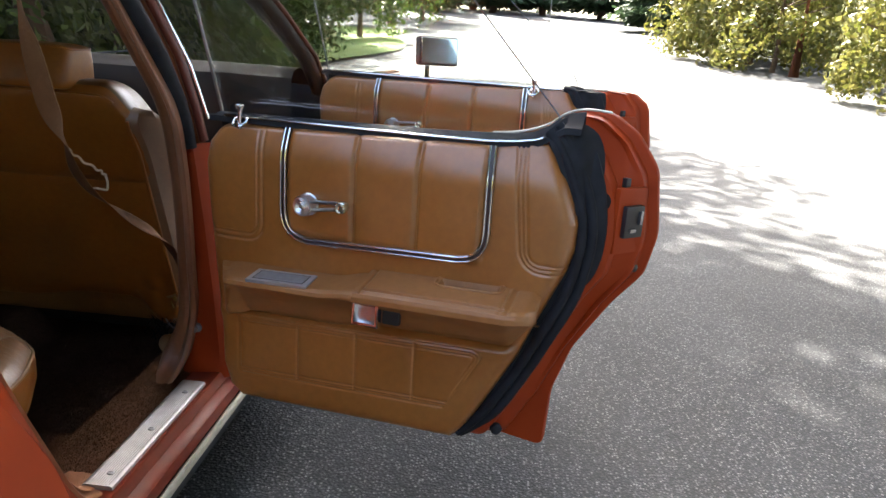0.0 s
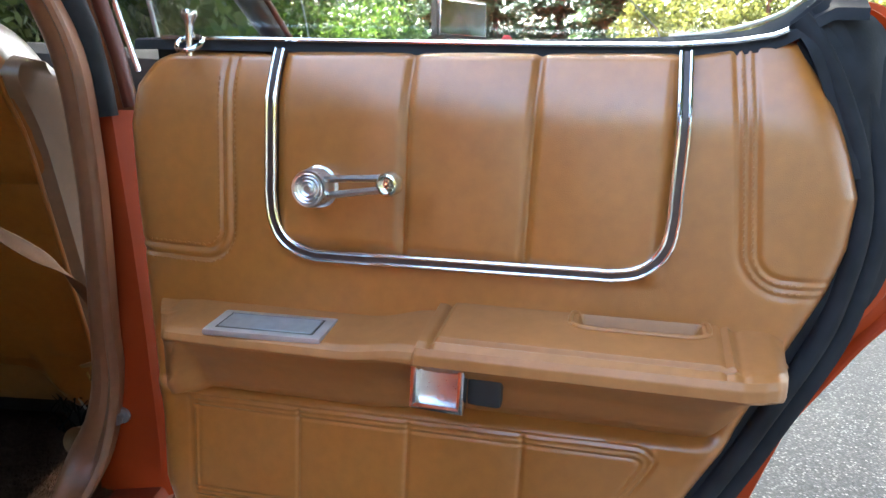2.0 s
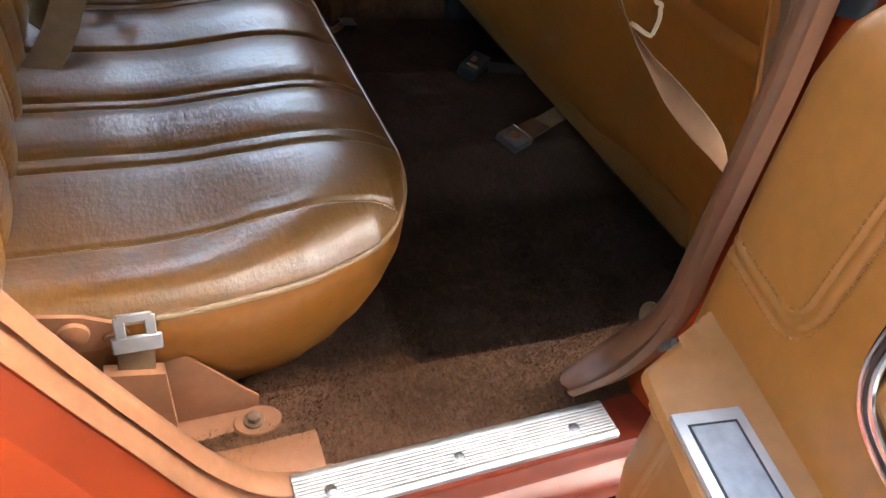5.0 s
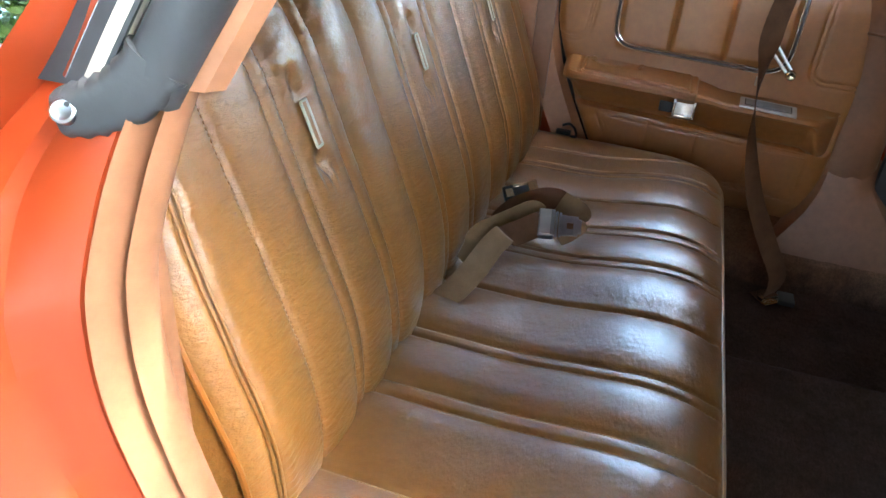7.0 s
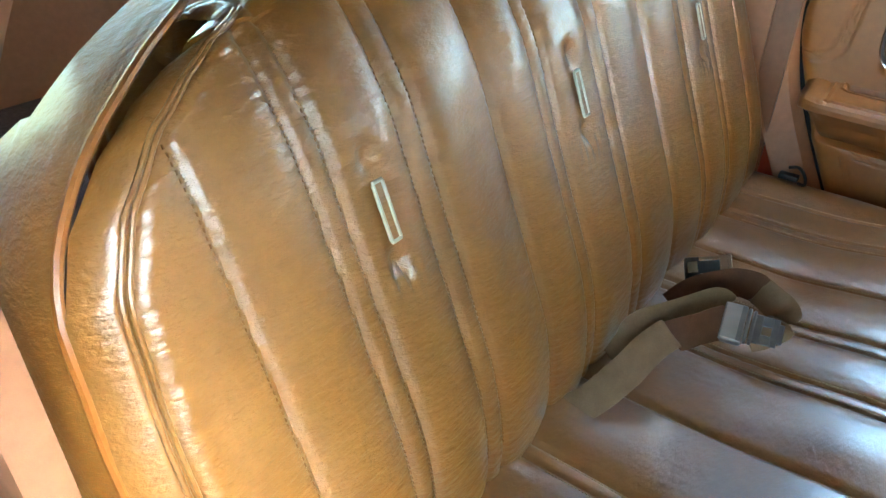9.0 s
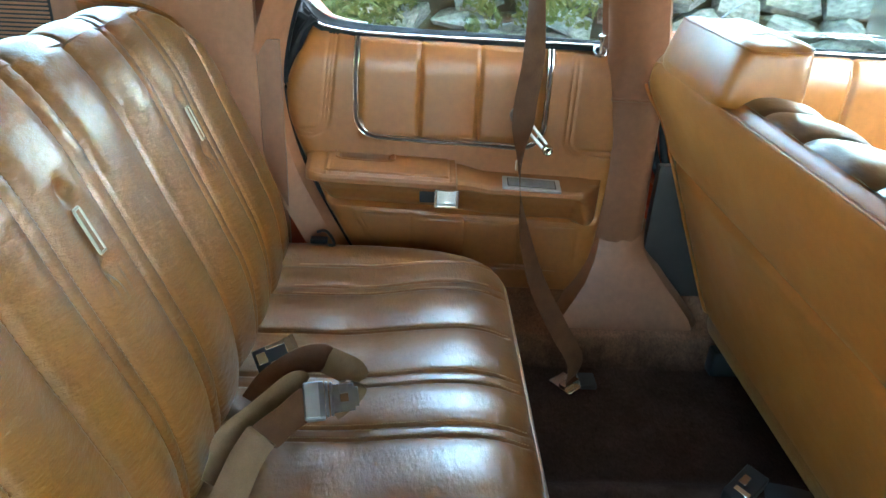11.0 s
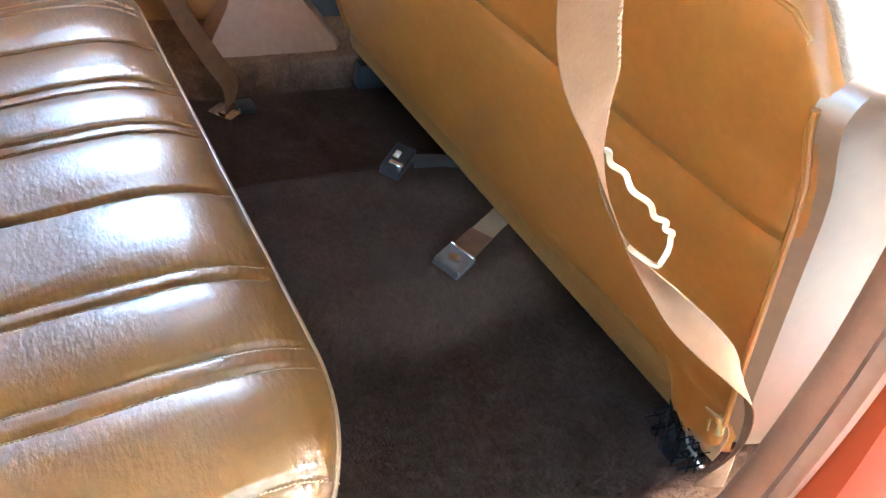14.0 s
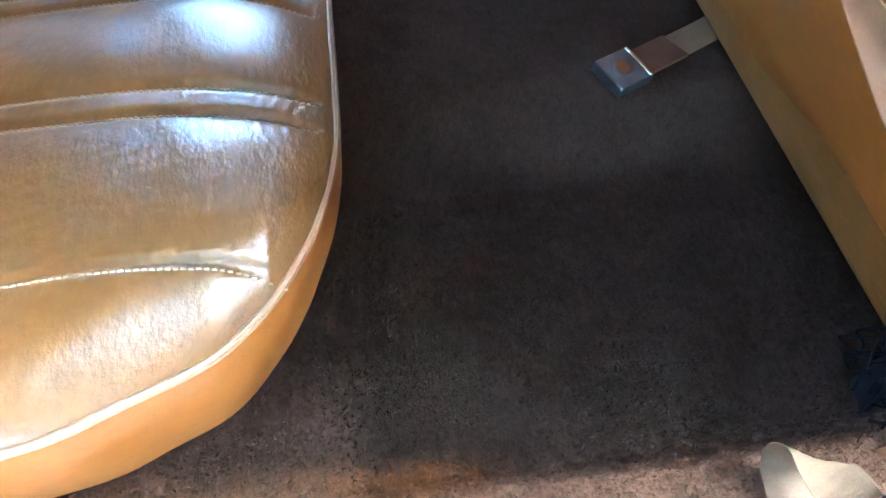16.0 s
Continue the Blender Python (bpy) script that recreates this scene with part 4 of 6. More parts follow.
    part("seal_boot", loft([[q + sv * (r * math.copysign(abs(math.cos(a)) ** 0.6, math.cos(a))) + nv * (r * math.copysign(abs(math.sin(a)) ** 0.6, math.sin(a)) * (1 + 0.07 * math.sin(q.y * 700))) for a in [2 * math.pi * i / 24 for i in range(24)]] for q, (tv, sv, nv), r in zip(boot, fr_, [tab([(0, 0.0190), (6, 0.0185), (12, 0.0170), (16, 0.0155), (19, 0.0135), (20, 0.011)], i) for i in range(len(boot))])], caps=True), RUBBER_GREY, wagon, "rubber boot at the foot of the pillar seal")
    part("screw", revolve([(0.0075, -0.004), (0.0075, 0.003), (0.006, 0.004), (0.0035, 0.0025), (0.0, 0.0025)], axis_to((s * 0.8375, -0.787, 1.090), (s * 0.75, 0.35, 0.55)), 14), STEEL, wagon)
    # inner pillar cover
    part("pillar_cover", loft([[q + Vector((s * dx, dy, 0)) for dx, dy in ((-0.006, 0.008), (-0.010, 0.030), (-0.020, 0.038), (-0.045, 0.010), (-0.065, -0.10), (-0.068, -0.32))] for q in sp], closed=False, flip=s > 0), TRIM_TAN, wagon, "tan plastic pillar cover")
    part("screw", revolve([(0.0045, 0.0), (0.004, 0.001), (0.0, 0.0018)], axis_to((s * 0.788, -0.690, 1.162), (s * 0.9, 0.3, 0)), 14), CREAM, wagon)
    if s < 0:
        part("door_seal", tube([(s * (0.788 - 0.4 * tumble(p.z)), lerp(p.y, q.y, 0.03), lerp(p.z, q.z, 0.03)) for p, q in zip(ja, jb)], 0.007, 8), RUBBER, wagon, "black rubber seal beside the closed door")
    # cargo side trim behind the bench seat
    if s < 0:
        part("pillar_foot_trim", box(-0.743, -0.842, 0.74, 0.012, 0.13, 0.54, 0.004), TRIM_BROWN, wagon, "brown trim between pillar and bench seat")
    part("cargo_side_panel", box(s * 0.745, -1.55, 0.90, 0.03, 1.45, 0.62, 0.01), TRIM_TAN, wagon, "tan cargo side panel")
    # middle pillar: painted face, brown cover
    def pil(z):
        return 0.80 - 0.5 * tumble(z), -0.01 - 0.20 * max(0.0, z - 0.93)
    zs = [0.335, 0.37, 0.42, 0.50, 0.60, 0.75, 0.925]
    part("middle_pillar", loft([[(s * 0.775, -0.035 + 0.02, z), (s * (0.80), -0.022, z), (s * tab([(0.33, 0.87), (0.42, 0.868), (0.57, 0.856), (0.80, 0.832), (0.93, 0.815)], z), -0.016, z), (s * tab([(0.33, 0.905), (0.45, 0.885), (0.60, 0.868), (0.80, 0.843), (0.93, 0.825)], z), 0.012, z), (s * 0.87, 0.10, z)] for z in zs], closed=False, flip=s > 0), PAINT_DULL, wagon, "orange painted middle pillar")
    edge_o = spline([(0.795, -0.132, 0.371), (0.800, -0.095, 0.390), (0.806, -0.065, 0.42), (0.813, -0.047, 0.475), (0.820, -0.047, 0.54), (0.822, -0.062, 0.62), (0.822, -0.071, 0.75), (0.815, -0.072, 0.87), (0.800, -0.080, 1.0), (0.755, -0.105, 1.12), (0.70, -0.13, 1.25), (0.64, -0.16, 1.38)], 5)
    edge_i = spline([(0.753, -0.120, 0.364), (0.736, -0.075, 0.376), (0.738, -0.040, 0.41), (0.762, -0.030, 0.465), (0.775, -0.028, 0.53), (0.777, -0.031, 0.62), (0.776, -0.035, 0.75), (0.770, -0.040, 0.87), (0.752, -0.050, 1.0), (0.71, -0.08, 1.12), (0.655, -0.11, 1.25), (0.595, -0.14, 1.38)], 5)
    rows = []
    for o, q in zip(edge_o, edge_i):
        m_ = o.lerp(q, 0.5)
        rows.append([(s * x, y, z) for x, y, z in ((o.x + 0.001, o.y + 0.03, o.z), (o.x + 0.003, o.y + 0.004, o.z), (o.x, o.y, o.z), (o.x - 0.007, o.y - 0.002, o.z), (lerp(o.x, q.x, 0.3), lerp(o.y, q.y, 0.3) + 0.001, lerp(o.z, q.z, 0.3)), (m_.x, m_.y - 0.006, m_.z), (lerp(o.x, q.x, 0.8), lerp(o.y, q.y, 0.8) - 0.007, lerp(o.z, q.z, 0.8)), (q.x, q.y, q.z), (q.x - 0.004, q.y + 0.012, q.z), (q.x - 0.010, q.y + 0.045, q.z - 0.002), (q.x - 0.009, q.y + 0.085, q.z - 0.003), (q.x - 0.002, q.y + 0.104, q.z - 0.004), (q.x + 0.012, q.y + 0.113, q.z - 0.004), (q.x + 0.045, q.y + 0.117, q.z - 0.004))])
    part("pillar_cover", loft(rows, closed=False, flip=s > 0), TRIM_BROWN, wagon, "brown plastic cover of the middle pillar")
    part("pillar_seal", tube([(s * 0.806, -0.020, 0.915), (s * 0.800, -0.022, 0.96), (s * 0.790, -0.03, 1.02), (s * 0.765, -0.06, 1.12), (s * 0.70, -0.11, 1.28), (s * 0.64, -0.15, 1.40)], 0.021, 10), RUBBER, wagon, "black rubber seal on the pillar")
    part("middle_pillar", tube([(s * 0.828, 0.02, 0.93), (s * 0.816, 0.012, 1.0), (s * 0.788, -0.01, 1.12), (s * 0.725, -0.06, 1.28), (s * 0.66, -0.10, 1.40)], 0.011, 10), PAINT_SHADED, wagon, "outer edge of the pillar with shade in its colour")
    part("pillar_chrome", tube([(s * 0.836, 0.030, 0.98), (s * 0.806, 0.008, 1.10), (s * 0.745, -0.04, 1.26), (s * 0.67, -0.09, 1.40)], 0.004, 8), CHROME, wagon)
    part("striker", join(revolve([(0.0135, 0.0), (0.012, 0.004), (0.006, 0.005), (0.006, 0.012), (0.0085, 0.014), (0.0085, 0.018), (0.0, 0.019)], axis_to((s * 0.815, -0.022, 0.472), (0, -1, 0)), 16)), STEEL, wagon, "steel striker bolt")
    # front pillar and windscreen side
    part("front_pillar", tube([(s * 0.80, 1.22, 0.98), (s * 0.78, 1.10, 1.10), (s * 0.72, 0.92, 1.24), (s * 0.64, 0.70, 1.39)], 0.032, 10), DASH, wagon, "dark front pillar")
    part("front_pillar", tube([(s * 0.835, 1.22, 0.98), (s * 0.812, 1.10, 1.11), (s * 0.752, 0.92, 1.25), (s * 0.67, 0.70, 1.40)], 0.010, 10), PAINT_SHADED, wagon, "edge of the front pillar with shade in its colour")
    part("front_wing", box(s * 0.90, 1.85, 0.80, 0.10, 1.40, 0.46, 0.04), PAINT, wagon, "orange front wing")
    part("front_wing", box(s * 0.90, 1.12, 0.70, 0.06, 0.06, 0.66, 0.01), PAINT_DULL, wagon)

foot_rows = []
for z, x, y0, y1 in ((0.340, -0.696, -0.125, 0.24), (0.352, -0.699, -0.122, 0.24), (0.372, -0.704, -0.115, 0.23), (0.41, -0.716, -0.090, 0.20), (0.45, -0.731, -0.065, 0.165), (0.50, -0.752, -0.045, 0.125), (0.54, -0.766, -0.038, 0.10), (0.60, -0.785, -0.036, 0.09)):
    foot_rows.append([(-0.80, y0 - 0.004, z), (x - 0.02, y0, z), (x - 0.004, y0 + 0.012, z), (x, y0 + 0.04, z), (x + 0.004, lerp(y0, y1, 0.5), z), (x, y1 - 0.02, z), (x - 0.02, y1, z), (-0.80, y1, z)])
part("pillar_foot", loft(foot_rows, closed=False), TRIM_BROWN, wagon, "flared brown plastic foot of the middle pillar")
part("kick_panel", box(-0.784, 0.44, 0.50, 0.03, 0.70, 0.50, 0.01), DASH, wagon, "dark trim below the closed front door")
part("pillar_joint", tube([(-0.766, -0.052, 0.905), (-0.760, -0.020, 0.905), (-0.752, 0.035, 0.906), (-0.756, 0.062, 0.907)], 0.0035, 8), TRIM_BROWN, wagon, "joint between the two pillar covers")
part("screw", revolve([(0.006, -0.003), (0.006, 0.001), (0.004, 0.0025), (0.0, 0.003)], axis_to((-0.758, 0.01, 0.925), (1, -0.2, 0)), 14), STEEL, wagon)
part("cargo_ledge", loft([[(-0.731, y, 0.90), (-0.700, y, 0.895), (-0.690, y, 0.885), (-0.688, y, 0.70), (-0.70, y, 0.66)] for y in (-0.98, -1.4, -1.86)], closed=False), DOOR_TAN, wagon, "caramel vinyl ledge of the cargo side")
part("cargo_end_panel", loft([[(-0.728, y, 1.20), (-0.716, y, 1.19), (-0.710, y, 1.10), (-0.690, y, 0.86), (-0.690, y, 0.70)] for y in (-1.875, -1.90, -2.10)], closed=False), DOOR_TAN, wagon, "caramel trim panel beside the tailgate")
part("speaker_grille", join(*[box(-0.727, -1.34, 0.918 + i * 0.0085, 0.006, 0.21, 0.0045, 0.001, 1) for i in range(20)]), TRIM_TAN, wagon, "tan slotted speaker grille")
part("speaker_grille", box(-0.7285, -1.34, 1.0, 0.002, 0.22, 0.18), DASH, wagon)

# roof, headliner, tailgate, cargo floor, bulkhead
def roof_z(x, y):
    return 1.43 - 0.06 * (x / 0.66) ** 4 - 0.03 * ss(0.3, 0.75, y) - 0.02 * ss(-1.2, -2.2, y)


part("roof", join(surf(lambda a, b: (lerp(-0.70, 0.70, a), lerp(-2.2, 0.72, b), roof_z(lerp(-0.70, 0.70, a), lerp(-2.2, 0.72, b)) + 0.03), 24, 24), surf(lambda a, b: (lerp(-0.70, 0.70, a), lerp(-2.2, 0.72, b), roof_z(lerp(-0.70, 0.70, a), lerp(-2.2, 0.72, b)) + 0.012), 24, 24, True)), PAINT, wagon, "orange roof")
part("headliner", surf(lambda a, b: (lerp(-0.69, 0.69, a), lerp(-2.18, 0.70, b), roof_z(lerp(-0.69, 0.69, a), lerp(-2.18, 0.70, b)) - 0.005), 24, 24, True), HEADLINER, wagon, "tan headliner")
part("cargo_floor", box(0, -1.62, 0.62, 1.46, 1.16, 0.03, 0.004), CARPET, wagon, "brown carpeted cargo floor")
part("tailgate", join(box(0, -2.23, 0.74, 1.62, 0.06, 0.66, 0.02), box(-0.76, -2.19, 1.24, 0.06, 0.06, 0.36, 0.01), box(0.76, -2.19, 1.24, 0.06, 0.06, 0.36, 0.01)), TRIM_TAN, wagon, "tan lined tailgate")
part("bulkhead", box(0, 1.58, 0.62, 1.6, 0.04, 0.85), BLACK, wagon)
part("floor_pan", box(0, -0.3, 0.205, 1.66, 3.8, 0.02), BLACK, wagon)

# dashboard, screen, wipers, steering wheel
dash = part("dashboard", loft([[(x, y + 0.05 * (abs(x) / 0.78) ** 2 * -1, z) for x in [-0.78 + 1.56 * i / 20 for i in range(21)]] for y, z in ((1.02, 0.60), (0.98, 0.74), (0.95, 0.88), (0.935, 0.97), (0.945, 1.035), (0.975, 1.060), (1.03, 1.068), (1.20, 1.062), (1.45, 1.02))], closed=False), DASH, wagon, "dark brown padded dashboard")
part("instrument_hood", box(-0.36, 0.93, 0.93, 0.52, 0.16, 0.15, 0.03, 3), DASH, dash)
part("instrument_panel", box(-0.36, 0.845, 0.925, 0.44, 0.012, 0.10, 0.004), BLACK, dash)
part("instrument_trim", join(box(-0.36, 0.838, 0.978, 0.44, 0.004, 0.004), box(-0.36, 0.838, 0.872, 0.44, 0.004, 0.004), box(-0.30, 0.836, 0.925, 0.004, 0.004, 0.10)), CHROME, dash)
ws = part("windscreen", surf(lambda a, b: (lerp(-0.80, 0.80, a) * lerp(1.0, 0.84, b), lerp(1.48, 0.74, b) - 0.22 * (2 * a - 1) ** 2, lerp(0.99, 1.40, b)), 20, 10), GLASS, wagon, "curved windscreen")
ws.visible_shadow = False
for x0, x1 in ((-0.55, -0.02), (0.02, 0.56)):
    wp = part("wiper", tube([(x0, 1.50, 1.045), (lerp(x0, x1, 0.5), 1.44, 1.085), (x1, 1.38, 1.10)], 0.006, 6), BLACK, wagon, "black wiper blade lying on the screen")
    part("wiper_arm", tube([(x0 + 0.05, 1.53, 1.05), (lerp(x0, x1, 0.5), 1.46, 1.10)], 0.005, 6), STEEL, wp)
part("bonnet", surf(lambda a, b: (lerp(-0.88, 0.88, a), lerp(1.55, 2.6, b), 1.0 - 0.03 * (2 * a - 1) ** 4 - 0.04 * b), 12, 8), PAINT, wagon, "orange bonnet")
wm = Matrix.Translation((-0.37, 0.60, 0.96)) @ Euler((radians(62), 0, 0)).to_matrix().to_4x4()
wheel = part("steering_wheel", tube([wm @ Vector((0.19 * math.cos(a), 0.19 * math.sin(a), 0)) for a in [2 * math.pi * i / 48 for i in range(48)]], 0.011, 10, True), DASH, wagon, "dark brown steering wheel")
for o in (-0.046, 0.006):
    part("wheel_spoke", moved(box(0, o, 0.006, 0.37, 0.030, 0.018, 0.007, 3), wm), STEEL, wheel, "brushed metal spoke bar")
part("spoke_insert", moved(box(0, -0.02, 0.0, 0.355, 0.024, 0.014, 0.003), wm), DASH, wheel)
part("wheel_hub", moved(box(0, -0.02, -0.02, 0.13, 0.09, 0.03, 0.012, 3), wm), DASH, wheel)
part("steering_column", tube([(-0.37, 0.62, 0.95), (-0.37, 0.95, 0.78)], 0.04, 14), DASH, wheel)
part("column_lever", tube([(-0.36, 0.66, 0.95), (-0.28, 0.62, 0.96), (-0.21, 0.60, 0.97)], 0.006, 8), CHROME, wheel)

# outside mirrors
mm = Matrix.Translation((1.292, 0.83, 1.162)) @ Euler((radians(-6), 0, radians(26))).to_matrix().to_4x4()
mirror = thing("door_mirror", "black framed door mirror on a chrome stalk", "mirror", mm)
part("mirror_housing", box(0, 0, 0, 0.140, 0.045, 0.094, 0.014, 3), BLACK, mirror)
part("mirror_glass", box(0, -0.0225, 0, 0.126, 0.004, 0.080, 0.001, 1), MIRROR, mirror)
part("mirror_stalk", tube([(-0.03, 0.01, -0.05), (-0.035, 0.0, -0.10), (-0.04, -0.01, -0.14)], 0.009, 8), CHROME, mirror)
ml = Matrix.Translation((-1.03, 0.72, 1.064)) @ Euler((0, 0, radians(10))).to_matrix().to_4x4()
mirror_l = thing("door_mirror", "bright chrome door mirror outside the closed window", "mirror", ml)
part("mirror_housing", box(0, 0.01, 0, 0.175, 0.05, 0.110, 0.016, 3), CHROME, mirror_l)
part("mirror_glass", box(0, -0.0165, 0, 0.155, 0.004, 0.092, 0.001, 1), MIRROR, mirror_l)
part("mirror_stalk", tube([(0.03, 0.01, -0.05), (0.06, 0.01, -0.09), (0.09, 0.01, -0.13)], 0.010, 8), CHROME, mirror_l)

# wheels under the body
for x in (-0.78, 0.78):
    for y in (-1.35, 1.72):
        w = part("wheel", revolve([(0.20, -0.09), (0.31, -0.09), (0.335, -0.06), (0.335, 0.06), (0.31, 0.09), (0.20, 0.09)], Matrix.Translation((x, y, 0.335)) @ Euler((0, radians(90), 0)).to_matrix().to_4x4(), 32), RUBBER, wagon, "black tyre")
        part("rim", revolve([(0.195, -0.05), (0.195, 0.075), (0.12, 0.085), (0.0, 0.09)], Matrix.Translation((x, y, 0.335)) @ Euler((0, radians(90 if x > 0 else -90), 0)).to_matrix().to_4x4(), 24), STEEL, w)

# ---- rear bench seat ----
C_RIGHT = [(-0.84, 0.70), (-0.64, 0.698), (-0.56, 0.692), (-0.47, 0.676), (-0.42, 0.655), (-0.37, 0.630), (-0.335, 0.592), (-0.310, 0.545), (-0.295, 0.50), (-0.287, 0.455), (-0.284, 0.40)]
C_LEFT = [(-0.84, -0.715), (-0.56, -0.712), (-0.47, -0.700), (-0.42, -0.690), (-0.37, -0.668), (-0.335, -0.640), (-0.310, -0.610), (-0.295, -0.58), (-0.287, -0.55), (-0.284, -0.50)]
C_SEAMS = [(0.578, 0), (0.443, 1), (0.412, 1), (0.296, 1), (0.270, 1), (0.112, 2), (-0.035, 1), (-0.062, 1), (-0.165, 1), (-0.195, 1), (-0.335, 2), (-0.475, 1), (-0.505, 1), (-0.58, 0)]


def dip(y):
    """How far the cushion falls towards the backrest."""
    return 0.036 * ss(-0.36, -0.64, y)


def seam_x(xs, y):
    return xs - (0.0 if xs > 0.5 else 0.8 * dip(y))


def cushion_z(x, y):
    edge = min(x - tab(C_LEFT, y), tab(C_RIGHT, y) - x, -0.284 - y)
    z = 0.541 + 0.036 * (1 - math.exp(-max(edge, 0.0) / 0.030))
    z += 0.006 * ss(-0.60, -0.42, y) * ss(0.0, 0.12, edge)
    z -= dip(y) * ss(0.0, 0.14, edge)
    edge_mask = ss(0.0, 0.03, edge)
    for xs, kind in C_SEAMS:
        d = x - seam_x(xs, y)
        if abs(d) < 0.09:
            if kind == 0:
                z -= groove(d, 0.004, 0.0035) * edge_mask
            elif kind == 1:
                z -= (groove(d, 0.0045, 0.0050) + groove(d, 0.024, 0.0042)) * edge_mask
            else:
                z -= (groove(d, 0.006, 0.0075) + groove(d, 0.040, 0.0065)) * edge_mask
    for xs, kind in C_SEAMS:
        d = x - seam_x(xs, y)
        if abs(d) < 0.04:
            z += 0.0003 * math.sin(y * 640 + xs * 70 + 2.5 * noise.noise((x * 40, y * 30, 6))) * math.exp(-((abs(d) - 0.009) / 0.009) ** 2) * edge_mask
    z += 0.0012 * noise.noise((x * 14, y * 14, 3))
    z += 0.0004 * (0.4 + noise.noise((x * 7, y * 7, 8))) * noise.noise((x * 130, y * 40 + x * 25, 9)) * edge_mask
    return z


rear_seat = thing("rear_bench_seat", "pleated brown vinyl rear bench seat with pale piping", "car seat", pose(0, 0, 0))


def cush(a, b):
    y = -0.84 + 0.556 * (1 - (1 - b) ** 1.7)
    x = lerp(tab(C_LEFT, y), tab(C_RIGHT, y), a)
    return (x, y, cushion_z(x, y))


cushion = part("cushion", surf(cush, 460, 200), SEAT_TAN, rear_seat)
rim = [(tab(C_RIGHT, y), y) for y in (-0.82, -0.74, -0.64, -0.56, -0.47, -0.42, -0.37, -0.335, -0.310, -0.295, -0.287)] + [(0.40, -0.284), (0.2, -0.284), (0.0, -0.284), (-0.25, -0.284), (-0.50, -0.284)] + [(tab(C_LEFT, y), y) for y in (-0.287, -0.295, -0.310, -0.335, -0.37, -0.42, -0.47, -0.56, -0.70, -0.82)]
rim = spline([(x, y, 0.540) for x, y in rim], 5)
part("piping", tube(rim, 0.0036, 8), PIPING, cushion, "pale vinyl piping round the cushion")


def skirt_ring(inset, z):
    out = []
    for q in rim:
        c = Vector((min(max(q.x, -0.45), 0.40), min(q.y, -0.50), 0))
        d = Vector((q.x, q.y, 0)) - c
        d = d * max(0.2, 1 - inset / max(d.length, 0.05))
        wob = 0.006 * noise.noise((q.x * 9, q.y * 9, z * 16))
        out.append((c.x + d.x * (1 + wob), c.y + d.y * (1 + wob), z + wob))
    return out


part("skirt", loft([skirt_ring(i, z) for i, z in ((0.0, 0.540), (-0.004, 0.525), (-0.003, 0.49), (0.010, 0.44), (0.030, 0.39), (0.055, 0.345), (0.07, 0.31), (0.07, 0.28))], closed=False), SEATBACK_TAN, cushion, "smooth tan vinyl front of the cushion")

stitches = []


for xs, kind in C_SEAMS:
    off = 0.005 if xs > 0 else -0.005
    y = -0.30 if abs(xs) < 0.45 else -0.325
    while y > -0.735:
        x = seam_x(xs, y) + off
        stitches.append(stitch((x, y, cushion_z(x, y) + 0.0008), (0.02, -1, 0), 0.0036, 0.0014))
        y -= 0.0046
part("stitching", join(*stitches), THREAD, cushion, "pale stitched seams")

# backrest
B_SEAMS = [(0.565, 0), (0.462, 1), (0.434, 1), (0.338, 1), (0.306, 1), (0.182, 2), (0.090, 1), (0.064, 1), (-0.056, 1), (-0.092, 1), (-0.232, 2), (-0.345, 1), (-0.372, 1), (-0.472, 1), (-0.500, 1), (-0.615, 0)]
B_PROFILE = spline([(0, -0.776, 0.50), (0, -0.772, 0.535), (0, -0.770, 0.585), (0, -0.779, 0.645), (0, -0.816, 0.745), (0, -0.856, 0.845), (0, -0.893, 0.94), (0, -0.922, 1.015), (0, -0.944, 1.062), (0, -0.972, 1.095), (0, -1.010, 1.108), (0, -1.050, 1.09), (0, -1.075, 1.04), (0, -1.080, 0.95), (0, -1.06, 0.64)], 10)
B_RIGHT = [(0.50, 0.700), (0.75, 0.698), (0.85, 0.692), (0.95, 0.678), (1.0, 0.650), (1.04, 0.606), (1.07, 0.560), (1.09, 0.520), (1.108, 0.46)]
B_LEFT = [(0.50, -0.725), (0.85, -0.725), (0.95, -0.715), (1.0, -0.700), (1.04, -0.670), (1.07, -0.630), (1.09, -0.58), (1.108, -0.52)]
TABS = (0.394, 0.006, -0.43)


